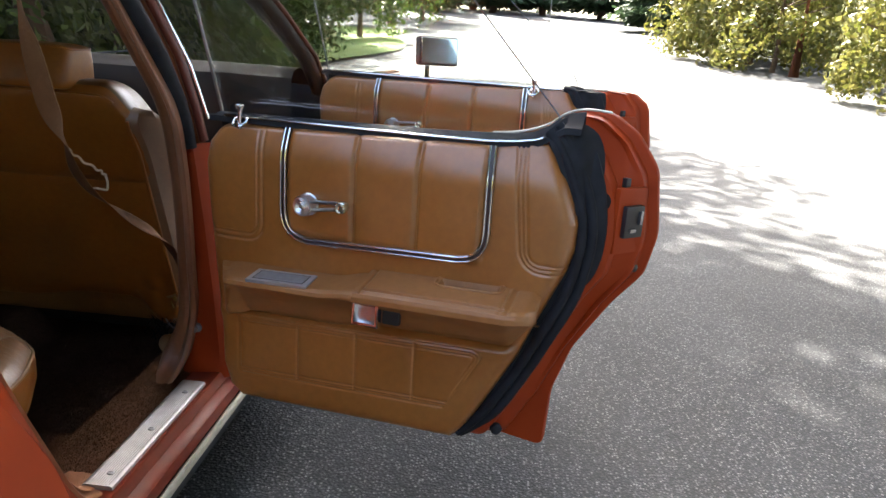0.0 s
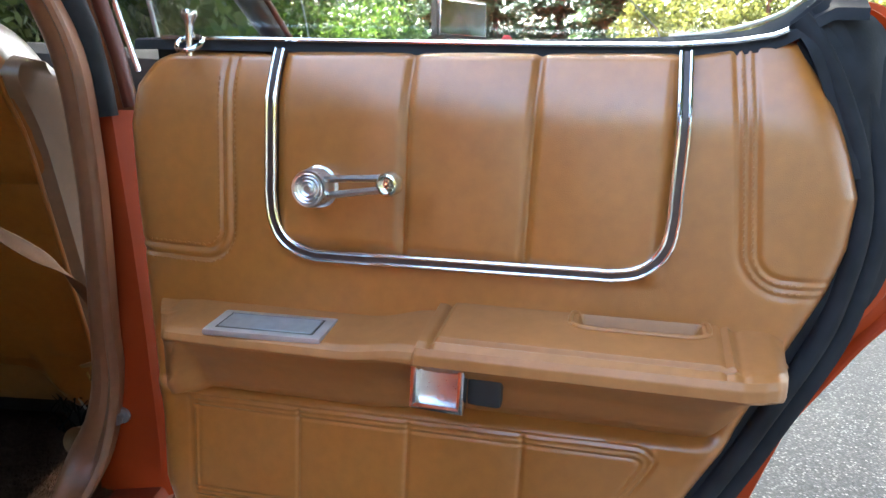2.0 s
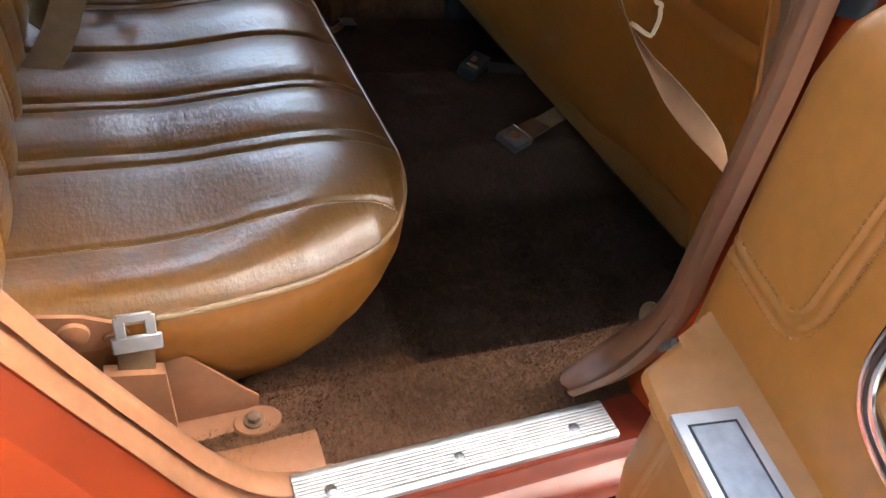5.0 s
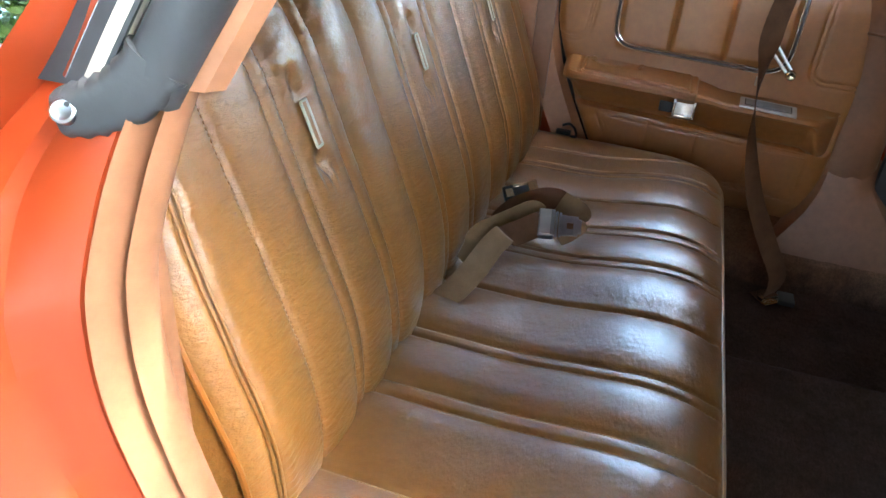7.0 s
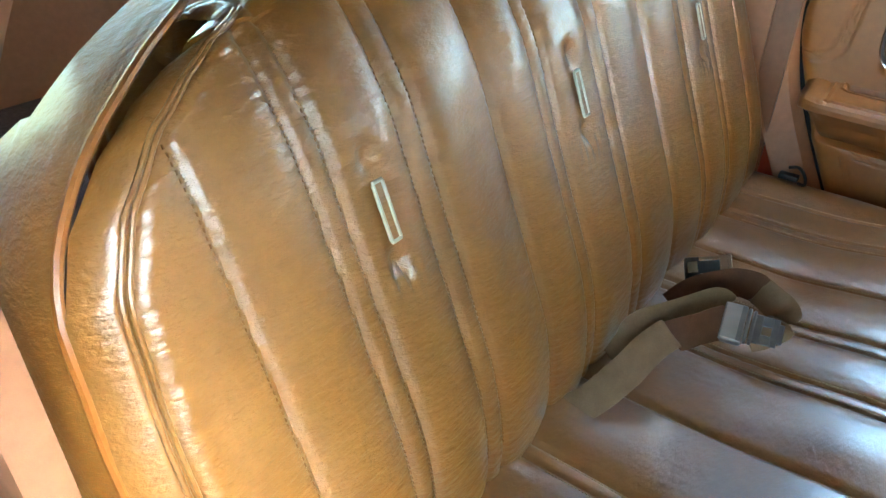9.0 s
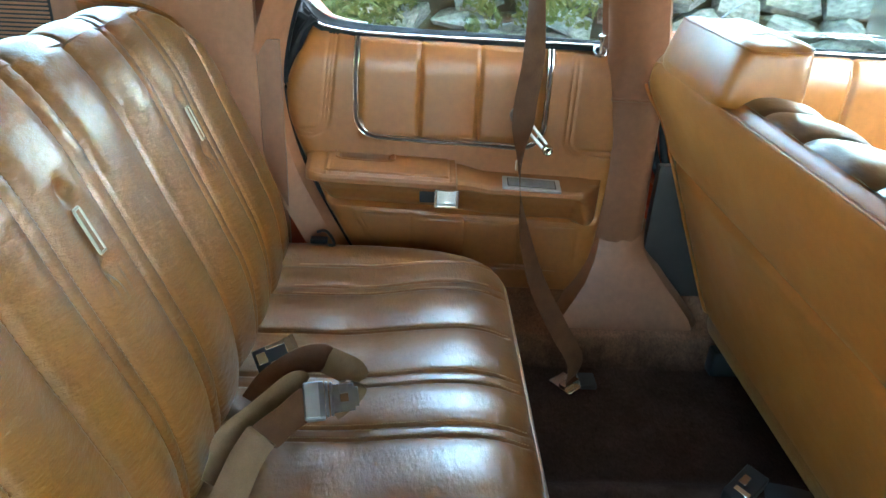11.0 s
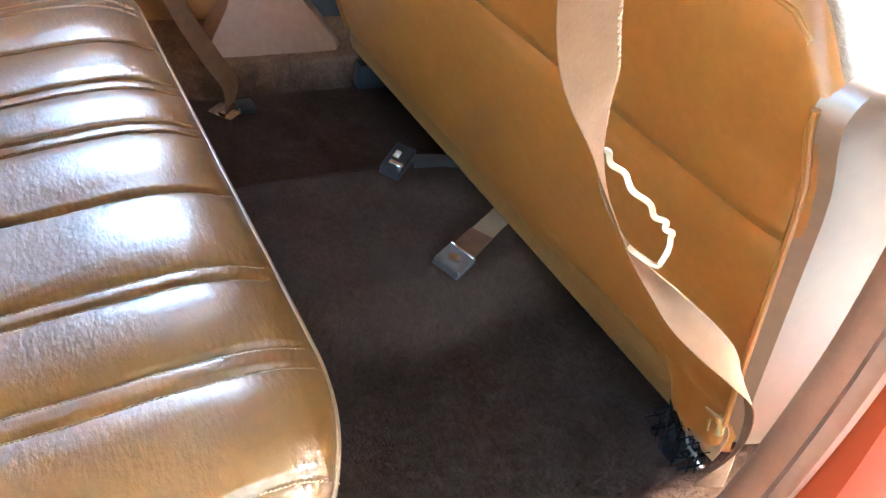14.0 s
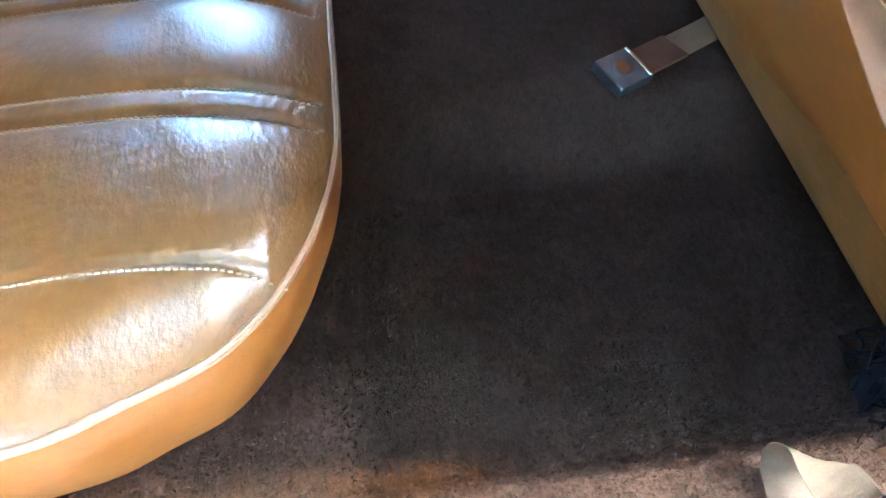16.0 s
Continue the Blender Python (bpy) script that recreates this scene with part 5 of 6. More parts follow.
def back_lift(x, z, edge):
    """Relief of the backrest along its own normal."""
    h = -0.030 * math.exp(-max(edge, 0.0) / 0.022)
    h += 0.010 * ss(0.60, 0.72, z) * (1 - ss(0.98, 1.08, z))
    for xs, kind in B_SEAMS:
        d = x - xs
        if abs(d) < 0.10:
            if kind == 0:
                h -= groove(d, 0.004, 0.004) + groove(d, 0.02, 0.003)
            elif kind == 1:
                h -= groove(d, 0.0045, 0.0052) + groove(d, 0.018, 0.0052)
            else:
                h -= groove(d, 0.006, 0.008) + groove(d, 0.038, 0.010)
    for xt in TABS:
        for zt, deep, r in ((0.966, 0.008, 0.011), (0.868, 0.012, 0.012), (0.92, 0.003, 0.03)):
            q = ((x - xt) / r) ** 2 + ((z - zt) / (r * 1.3)) ** 2
            if q < 9:
                h -= deep * math.exp(-q)
        # puckers below the lower button
        if abs(x - xt) < 0.05 and 0.80 < z < 0.866:
            h += 0.0022 * math.sin((x - xt) * 420) * math.exp(-((z - 0.852) / 0.016) ** 2) * math.exp(-((x - xt) / 0.022) ** 2)
    h += 0.0014 * noise.noise((x * 13, z * 13, 7))
    # raised roll inside the edge welt and its groove, pulled into puckers
    h -= groove(edge - 0.034, 0.0045, 0.0055)
    h += groove(edge - 0.050, 0.011, 0.0026 + 0.0006 * math.sin(z * 560 + 2.0 * noise.noise((x * 30, z * 30, 1))))
    for xs, kind in B_SEAMS:
        d = x - xs
        if abs(d) < 0.03:
            h += 0.0004 * math.sin(z * 520 + xs * 90 + 2.5 * noise.noise((x * 40, z * 22, 5))) * math.exp(-((abs(d) - 0.008) / 0.008) ** 2)
    # long shallow creases across the panels
    h += 0.0006 * (0.5 + noise.noise((x * 6, z * 6, 2))) * noise.noise((x * 45 + z * 18, z * 120, 4))
    return h


NPROF = len(B_PROFILE) - 1


def back_pt(a, b):
    i = b * NPROF
    j = min(int(i), NPROF - 1)
    p = B_PROFILE[j].lerp(B_PROFILE[j + 1], i - j)
    t = (B_PROFILE[j + 1] - B_PROFILE[j]).normalized()
    nrm = Vector((0, t.z, -t.y))
    zz = p.z if i < 100 else max(p.z, 1.06)
    xl, xr = tab(B_LEFT, zz), tab(B_RIGHT, zz)
    x = lerp(xl, xr, a)
    edge = min(x - xl, xr - x)
    top = 1.0 if p.z < 1.05 or i < 90 else 0.5
    return tuple(Vector((x, p.y, p.z)) + nrm * back_lift(x, p.z if i < 95 else 1.2, edge) * top)


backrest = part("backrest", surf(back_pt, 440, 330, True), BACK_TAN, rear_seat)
for s, tb in ((1, B_RIGHT), (-1, B_LEFT)):
    side = []
    welt_path = []
    for i in range(0, 105, 5):
        p = B_PROFILE[i]
        x = tab(tb, p.z)
        f = ss(1.02, 1.10, p.z)
        side.append([(x - s * 0.002, p.y - 0.026, p.z), (x + s * 0.012, p.y - 0.05, p.z - 0.004), (x + s * 0.014, lerp(p.y - 0.12, -1.0, 0.3), p.z - 0.006), (x, -1.07, min(p.z, 1.03))])
        welt_path.append((x + s * 0.0, p.y - 0.026, p.z + 0.002))
    part("side_panel", loft(side, closed=False, flip=s < 0), BACK_TAN, backrest)
    part("welt", tube(spline(welt_path, 2), 0.0045, 8), SEATBACK_TAN, backrest)
for sgn in (1, -1):
    for off, rad in ((0.031, 0.0026), (0.037, 0.0022)):
        run = []
        for i in range(6, 96, 2):
            xl, xr = tab(B_LEFT, B_PROFILE[i].z), tab(B_RIGHT, B_PROFILE[i].z)
            f = off / (xr - xl)
            run.append(Vector(back_pt(1 - f if sgn > 0 else f, i / NPROF)) + Vector((0, 0.0022, 0.001)))
        part("welt", tube(spline(run, 2), rad, 8), BACK_TAN, backrest, "twin welt along the edge of the backrest")
st2 = []
for xs, kind in B_SEAMS:
    for o in (0.005,):
        z = 0.60
        while z < 1.04:
            x = xs + o
            y = tab([(q.z, q.y) for q in B_PROFILE[:90]], z)
            l = back_lift(x, z, 0.3)
            st2.append(stitch((x, y + 0.93 * l + 0.0006, z + 0.37 * l), (0, -0.37, 0.93), 0.0042, 0.0014))
            z += 0.0062
part("stitching", join(*st2), THREAD_DARK, backrest, "dark stitched seams")
for xt in TABS:
    y = BITE_Y - LEAN * (0.92 - 0.57) + 0.012
    tm = Matrix.Translation((xt, y, 0.920)) @ Euler((radians(-68), 0, 0)).to_matrix().to_4x4()
    loop = [tm @ Vector(q) for q in ((-0.0065, -0.030, 0), (-0.0065, 0.030, 0), (0.0065, 0.030, 0), (0.0065, -0.030, 0))]
    clip = part("button_strap", tube([lp.lerp(loop[(k + 1) % 4], f) for k, lp in enumerate(loop) for f in (0.03, 0.5, 0.97)], 0.0021, 6, True), CREAM, backrest, "small pale strap between two buttons")
    part("strap_core", moved(box(0, 0, -0.001, 0.010, 0.058, 0.003, 0.001, 1), tm), BACK_TAN, clip)

# ---- front seat ----
front_seat = thing("front_bench_seat", "front bench seat with smooth tan vinyl rear and headrests", "car seat", pose(0, 0, 0))
F_PROFILE = spline([(0, 0.27, 0.400), (0, 0.245, 0.405), (0, 0.225, 0.435), (0, 0.165, 0.58), (0, 0.105, 0.73), (0, 0.045, 0.88), (0, 0.000, 0.985), (0, -0.006, 1.025), (0, 0.020, 1.048), (0, 0.075, 1.045), (0, 0.13, 1.02), (0, 0.19, 0.94), (0, 0.26, 0.80), (0, 0.34, 0.62), (0, 0.40, 0.50)], 10)
F_PLEATS = (-0.50, -0.40, -0.30, -0.20, -0.08, 0.08, 0.20, 0.30, 0.40, 0.50)
NF = len(F_PROFILE) - 1


def front_pt(a, b):
    i = b * NF
    j = min(int(i), NF - 1)
    p = F_PROFILE[j].lerp(F_PROFILE[j + 1], i - j)
    t = (F_PROFILE[j + 1] - F_PROFILE[j]).normalized()
    nrm = Vector((0, -t.z, t.y))
    x = lerp(-0.70, 0.672, a)
    edge = min(x + 0.70, 0.672 - x)
    corner = ss(0.10, 0.0, edge)
    h = -0.022 * math.exp(-edge / 0.016)
    if i < 75:
        h -= groove(p.z - 0.797, 0.005, 0.007)
        h += 0.006 * ss(0.797, 0.83, p.z) * (1 - ss(0.95, 1.03, p.z))
        # creases at the loose lower corner
        c = ss(0.42, 0.60, x) * (1 - ss(0.50, 0.62, p.z))
        h += 0.006 * c * noise.noise((x * 22, p.z * 34, 1))
    else:
        for xs in F_PLEATS:
            if abs(x - xs) < 0.08:
                h -= groove(x - xs, 0.005, 0.006) + groove(x - xs, 0.028, 0.008)
    q = Vector((x, p.y, p.z)) + nrm * h
    q.z -= 0.055 * corner ** 2 * ss(0.85, 1.05, p.z)
    if i < 22:
        low = 1 - ss(0.43, 0.54, p.z)
        q.z += (0.024 * ss(0.18, 0.40, x) * (1 - ss(0.50, 0.58, x)) - 0.046 * ss(0.53, 0.60, x)) * low
        q.y += 0.012 * ss(0.50, 0.60, x) * low * noise.noise((x * 30, p.z * 20, 3))
    return tuple(q)


fback = part("backrest", surf(lambda a, b: front_pt(a, 0.55 * b), 260, 80, True), SEATBACK_TAN, front_seat)
pipe = [front_pt(i / 60, 0.485) for i in range(2, 59)]
part("piping", tube([Vector(q) + Vector((0, 0, 0.001)) for q in pipe], 0.0028, 8), SEATBACK_TAN, fback)
pleat = part("pleated_face", surf(lambda a, b: tuple(Vector(front_pt(0.004 + 0.992 * a, 0.53 + 0.455 * b)) + Vector((0, 0.002, 0.002))), 240, 60, True), PLEAT_BROWN, fback, "dark brown pleated front face")
for s, x in ((-1, -0.70), (1, 0.672)):
    rows = []
    for i in range(0, 79, 3):
        p = F_PROFILE[i]
        fy = tab([(0.40, 0.42), (0.62, 0.33), (0.80, 0.25), (0.94, 0.18), (1.02, 0.12), (1.05, 0.05)], p.z)
        dz = -0.055 * ss(0.85, 1.05, p.z)
        rows.append([(x - s * 0.020, p.y + 0.004, p.z + dz), (x + s * 0.004, p.y + 0.014, p.z + dz), (x + s * 0.026, lerp(p.y, fy, 0.5), p.z + dz - 0.003), (x + s * 0.02, fy, p.z + dz - 0.01)])
    rows.append([Vector(q).lerp(Vector(rows[-1][0]), 0.92) + Vector((-s * 0.012, 0.012, 0.006)) for q in rows[-1]])
    mid_ = Vector((x - s * 0.004, 0.17, 0.82))
    rim = [Vector(front_pt(0.0 if s < 0 else 1.0, 0.20 + 0.77 * i / 60)) for i in range(61)]
    part("end_cap", loft([[q, q.lerp(mid_, 0.12) + Vector((s * 0.006, 0, 0)), q.lerp(mid_, 0.5) + Vector((s * 0.010, 0, 0)), mid_ + Vector((s * 0.010, 0, 0))] for q in rim], closed=False, flip=s > 0), SEATBACK_TAN, fback, "tan vinyl end of the backrest")
    part("side_panel", loft(rows, closed=False, flip=s > 0), SIDE_TAN, fback, "pale tan vinyl side of the backrest")
    part("welt", tube([Vector(r[0]) + Vector((s * 0.004, -0.002, 0)) for r in rows[:-5]], 0.0040, 8), SEATBACK_TAN, fback)
part("seat_base", box(-0.015, 0.55, 0.44, 1.34, 0.62, 0.17, 0.05, 4), SEAT_TAN, front_seat, "brown vinyl front cushion")
part("seat_frame", join(box(-0.015, 0.55, 0.335, 1.20, 0.50, 0.05, 0.01), box(0.60, 0.33, 0.305, 0.04, 0.16, 0.07, 0.01), box(-0.62, 0.33, 0.305, 0.04, 0.16, 0.07, 0.01)), BLACK, front_seat, "black seat frame and rails")
part("spring_wire", tube(spline([(0.60, 0.235, 0.395), (0.625, 0.232, 0.355), (0.645, 0.245, 0.335), (0.62, 0.26, 0.315), (0.66, 0.27, 0.30), (0.69, 0.25, 0.33), (0.68, 0.24, 0.38)], 6), 0.0022, 6), STEEL, front_seat, "bare steel spring wire hanging below")
foam = surf(lambda a, b: (0.645 + (0.014 + 0.005 * math.sin(a * 31 + b * 9)) * math.sin(math.pi * b) * math.cos(2 * math.pi * a), 0.226 + (0.008 + 0.003 * math.sin(a * 19 + b * 8)) * math.sin(math.pi * b) * math.sin(2 * math.pi * a), 0.440 - 0.024 * math.cos(math.pi * b) + 0.006 * math.sin(a * 25)), 28, 14)
part("torn_foam", foam, FOAM, front_seat, "yellowed foam showing through the torn corner")
for i in range(16):
    q0 = Vector((0.560 + 0.0065 * i, 0.240 + 0.008 * (i % 3), 0.380 - 0.006 * (i % 2)))
    wave = [Vector((0.010 * math.sin(i * 2.3 + k * 1.9), -0.008 + 0.012 * math.sin(i * 1.7 + k * 2.6), -0.024 * k)) for k in range(4)]
    part("torn_lining", tube(spline([q0 + v for v in wave], 4), 0.0016 + 0.0008 * (i % 3), 5, flat=0.5), LINING, front_seat, "torn black lining hanging under the seat")
part("torn_flap", strap([(0.640, 0.215, 0.455, 1, 0, 0.2), (0.650, 0.228, 0.43, 1, 0, 0.2), (0.652, 0.232, 0.395, 1, 0.1, 0), (0.648, 0.240, 0.36, 1, 0.2, -0.2)], 0.035, 5, 0.002), PIPING, front_seat, "torn loose flap of vinyl at the corner")


def headrest(cx, half=0.155):
    def ring(z, fx, fy, dy):
        pts = []
        for i in range(52):
            c, n = math.cos(2 * math.pi * i / 52), math.sin(2 * math.pi * i / 52)
            pts.append((cx + half * fx * math.copysign(abs(c) ** 0.22, c), 0.034 + dy + 0.070 * fy * math.copysign(abs(n) ** 0.30, n), z - 0.006 * abs(c) ** 3 * fx * (z > 1.1)))
        return pts
    rings = ((1.026, 0.85, 0.80, 0.0), (1.029, 0.955, 0.95, 0.0), (1.036, 0.99, 0.99, 0.0), (1.050, 1.0, 1.0, 0.0), (1.090, 0.985, 0.90, 0.006), (1.112, 0.968, 0.84, 0.010), (1.119, 0.955, 0.81, 0.011), (1.123, 0.925, 0.75, 0.011), (1.126, 0.80, 0.58, 0.011), (1.128, 0.4, 0.3, 0.011))
    hr = part("headrest", loft([ring(*r) for r in rings], caps=True), SEATBACK_TAN, front_seat, "boxy padded tan vinyl headrest")
    part("welt", tube([Vector(q) + Vector((0, 0, 0.001)) for q in ring(*rings[6])], 0.0022, 6, True), SEATBACK_TAN, hr)
    for o in (-0.03, 0.03):
        part("headrest_post", tube([(cx + o, 0.04, 0.99), (cx + o, 0.035, 1.06)], 0.006, 8), CHROME, hr)
    return hr


headrest(-0.40)
headrest(0.405, 0.128)


# ---- belts ----
def buckle_block(m, sx, sy, sz, mat=STEEL):
    return moved(box(0, 0, 0, sx, sy, sz, min(sx, sy, sz) * 0.22, 3), m)


mid_belt = thing("seat_belt", "brown lap belts lying on the seat with steel buckle and tongue", "seat belt", pose(0, 0, 0))
fold = (0.51, 0.82, -0.27)
part("webbing", strap([(0.175, -0.775, 0.520, *fold), (0.140, -0.738, 0.554, *fold), (0.098, -0.720, 0.574, *fold), (0.076, -0.714, 0.582, *fold), (0.046, -0.705, 0.597, *fold), (0.022, -0.692, 0.6105, *fold), (0.014, -0.688, 0.6110, *fold), (0.012, -0.687, 0.6060, *fold)], 0.049), WEB_TAN, mid_belt, "tan webbing folded back on itself")
part("webbing", strap([(0.013, -0.688, 0.606, *fold), (0.002, -0.682, 0.604, 0.50, 0.62, -0.55), (-0.026, -0.664, 0.604, 0.42, 0.25, -0.85), (-0.050, -0.645, 0.609, 0.66, 0.18, -0.70), (-0.064, -0.632, 0.612, 0.78, 0.16, -0.60)], 0.047), WEB_BROWN, mid_belt, "brown webbing leading to the buckle")
part("webbing", strap([(0.050, -0.752, 0.552, 0.2, -0.6, 0.8), (0.012, -0.751, 0.566, 0.0, -0.4, 0.9), (-0.006, -0.743, 0.586, -0.1, -0.3, 0.95), (-0.030, -0.721, 0.600, -0.3, 0.1, 0.95), (-0.077, -0.685, 0.609, -0.45, 0.25, 0.85), (-0.100, -0.662, 0.612, -0.4, 0.0, 0.9), (-0.104, -0.650, 0.606, -0.3, -0.3, 0.9), (-0.092, -0.640, 0.598, -0.2, -0.5, 0.8)], 0.043), WEB_TAN, mid_belt)
part("webbing", strap([(-0.115, -0.730, 0.562, -0.2, -0.4, 0.9), (-0.140, -0.706, 0.588, -0.2, -0.35, 0.9), (-0.170, -0.660, 0.607, -0.18, -0.28, 0.94), (-0.170, -0.628, 0.613, -0.40, 0.0, 0.92), (-0.166, -0.619, 0.612, -0.42, 0.1, 0.90)], 0.047), WEB_BROWN, mid_belt, "brown inner face of the twisted loop")
part("webbing", strap([(-0.1655, -0.619, 0.613, -0.42, 0.1, 0.90), (-0.155, -0.596, 0.609, -0.52, 0.0, 0.85), (-0.141, -0.575, 0.606, -0.70, -0.05, 0.70), (-0.128, -0.572, 0.592, -0.75, 0.1, 0.60), (-0.112, -0.588, 0.580, -0.75, 0.3, 0.5), (-0.095, -0.608, 0.572, -0.75, 0.4, 0.4)], 0.047), WEB_TAN, mid_belt, "tan outer face of the twisted loop")
b_x, b_y = Vector((0.80, 0.16, -0.58)).normalized(), Vector((-0.15, 0.99, 0.0))
b_y = (b_y - b_x * b_y.dot(b_x)).normalized()
b_z = b_x.cross(b_y)
bm_ = Matrix((b_x, b_y, b_z)).transposed().to_4x4()
bm_.translation = (-0.064, -0.626, 0.610)
bk = part("buckle", buckle_block(bm_, 0.057, 0.031, 0.020), STEEL, mid_belt, "grey steel buckle body")
part("buckle_button", buckle_block(bm_ @ Matrix.Translation((0, -0.003, 0.010)), 0.053, 0.021, 0.004), PLATED, bk, "pale pressed steel face")
tng = bm_ @ Matrix.Translation((-0.002, 0.020, -0.003))
part("tongue", moved(join(box(0, -0.001, 0.002, 0.054, 0.005, 0.008, 0.0015, 1), box(0, 0.006, 0.001, 0.052, 0.005, 0.006, 0.0015, 1), box(0, 0.013, 0, 0.044, 0.012, 0.003, 0.001, 1), box(-0.0140, 0.025, 0, 0.015, 0.014, 0.003, 0.001, 1), box(0.0140, 0.025, 0, 0.015, 0.014, 0.003, 0.001, 1), box(0, 0.036, 0, 0.043, 0.009, 0.003, 0.001, 1), box(0, 0.043, 0, 0.030, 0.008, 0.003, 0.001, 1)), tng), STEEL, bk, "steel tongue with a square hole")
b2 = Matrix.Translation((-0.188, -0.706, 0.600)) @ Euler((radians(14), radians(22), radians(29))).to_matrix().to_4x4()
bk2 = part("buckle", buckle_block(b2, 0.044, 0.070, 0.022), BLACK, mid_belt, "black buckle with a bright latch plate")
for q in ((0, 0.034, 0.004, 0.046, 0.008, 0.020), (0, 0.026, 0.0115, 0.042, 0.014, 0.005), (-0.016, 0.004, 0.0115, 0.008, 0.032, 0.003), (0.016, 0.004, 0.0115, 0.008, 0.032, 0.003), (0, -0.022, 0.0115, 0.022, 0.016, 0.004)):
    part("latch_plate", moved(box(*q, 0.001, 1), b2), CHROME, bk2)

# hanging belt at the left pillar with its floor plate
left_belt = thing("shoulder_belt", "brown shoulder belt hanging from the pillar to the floor", "seat belt", pose(0, 0, 0))
part("webbing", strap([(-0.60, -0.285, 1.40, 0.9, 0.3, 0), (-0.60, -0.268, 1.15, 0.8, 0.5, 0), (-0.60, -0.262, 1.02, 0.5, 0.8, 0), (-0.60, -0.270, 0.92, 0.2, 0.9, 0), (-0.60, -0.268, 0.82, -0.9, 0.4, 0), (-0.60, -0.262, 0.745, -0.95, 0.1, 0), (-0.595, -0.245, 0.65, -0.8, 0.5, 0), (-0.585, -0.205, 0.53, -0.5, 0.8, 0.1), (-0.565, -0.145, 0.42, -0.3, 0.9, 0.2), (-0.555, -0.105, 0.355, -0.4, 0.9, 0.1), (-0.552, -0.100, 0.318, -0.6, 0.8, 0), (-0.548, -0.110, 0.285, -0.8, 0.6, 0)], 0.046), WEB_BROWN, left_belt)
part("floor_plate", moved(join(box(0, 0, 0, 0.075, 0.048, 0.004, 0.0015, 1), box(0.012, 0, 0.006, 0.022, 0.046, 0.012, 0.003, 2)), Matrix.Translation((-0.556, -0.112, 0.276)) @ Euler((radians(10), radians(-8), radians(30))).to_matrix().to_4x4()), CHROME, left_belt, "bright anchor plate on the carpet")
part("plate_cover", box(-0.555, -0.065, 0.284, 0.05, 0.04, 0.014, 0.005, 2), BLACK, left_belt)
part("belt_stop", moved(box(0, 0, 0, 0.016, 0.010, 0.020, 0.004, 2), Matrix.Translation((-0.602, -0.272, 0.80))), PIPING, left_belt, "small pale stop button")

# hanging belt at the right pillar
right_belt = thing("shoulder_belt", "pale tan shoulder belt hanging twisted beside the front seat back", "seat belt", pose(0, 0, 0))
RIGHT_BELT = [(0.545, -0.190, 1.40, -0.6, 0.8, 0), (0.552, -0.200, 1.26, -0.45, 0.9, 0), (0.560, -0.206, 1.19, -0.35, 0.92, 0), (0.578, -0.212, 1.12, 0.45, 0.85, 0), (0.590, -0.212, 1.06, 0.77, 0.64, 0), (0.598, -0.200, 1.00, 0.55, 0.80, 0), (0.604, -0.165, 0.93, -0.6, 0.75, 0.2), (0.596, -0.125, 0.865, -0.92, 0.36, 0.1), (0.606, -0.092, 0.815, -0.93, 0.36, 0.06), (0.628, -0.062, 0.778, -0.85, 0.45, 0.2), (0.650, -0.024, 0.742, -0.6, 0.62, 0.5), (0.672, 0.016, 0.708, -0.5, 0.65, 0.55), (0.692, 0.047, 0.680, -0.7, 0.6, 0.4), (0.708, 0.077, 0.640, -0.9, 0.4, 0.1), (0.722, 0.095, 0.58, -0.6, 0.75, 0.2), (0.725, 0.095, 0.48, 0.4, 0.9, 0)]
part("webbing", strap(RIGHT_BELT, 0.039), WEB_PALE, right_belt)
edge_rows = RIGHT_BELT
edge_c, edge_s = spline([c[:3] for c in edge_rows], 34), spline([c[3:] for c in edge_rows], 34)
for phase in (0.0, math.pi):
    strand = []
    for i, (c, d) in enumerate(zip(edge_c, edge_s)):
        t = (edge_c[min(i + 1, len(edge_c) - 1)] - edge_c[max(i - 1, 0)]).normalized()
        d = (d - t * d.dot(t)).normalized()
        n = t.cross(d)
        strand.append(c + d * (0.0193 + 0.0008 * math.cos(i * 1.25 + phase)) + n * 0.0008 * math.sin(i * 1.25 + phase))
    part("braided_edge", tube(strand, 0.0009, 4), CORD_TAN, right_belt, "braided pale edge of the webbing")
cord = [(0.600, -0.152, 0.915), (0.608, -0.129, 0.893), (0.630, -0.104, 0.868), (0.640, -0.090, 0.855), (0.644, -0.084, 0.840), (0.645, -0.085, 0.824), (0.643, -0.088, 0.817), (0.628, -0.100, 0.822), (0.618, -0.098, 0.820)]
cp = spline(cord, 10)
cp = [q + Vector((0.0012 * math.sin(i * 0.8), 0.0008 * math.sin(i * 0.8), 0.0018 * math.sin(i * 0.8))) * (1 if i < 36 else 0.0) for i, q in enumerate(cp)]
part("retaining_loop", ribbon(cp, [(0.5 + 0.25 * math.sin(i * 0.75), 0.3, 0.8) for i in range(len(cp))], 0.0048, 0.002), CORD, right_belt, "pale twisted plastic retaining loop")
floor_web = thing("belt_end", "tan belt end curled on the carpet at the pillar foot", "seat belt", pose(0, 0, 0))
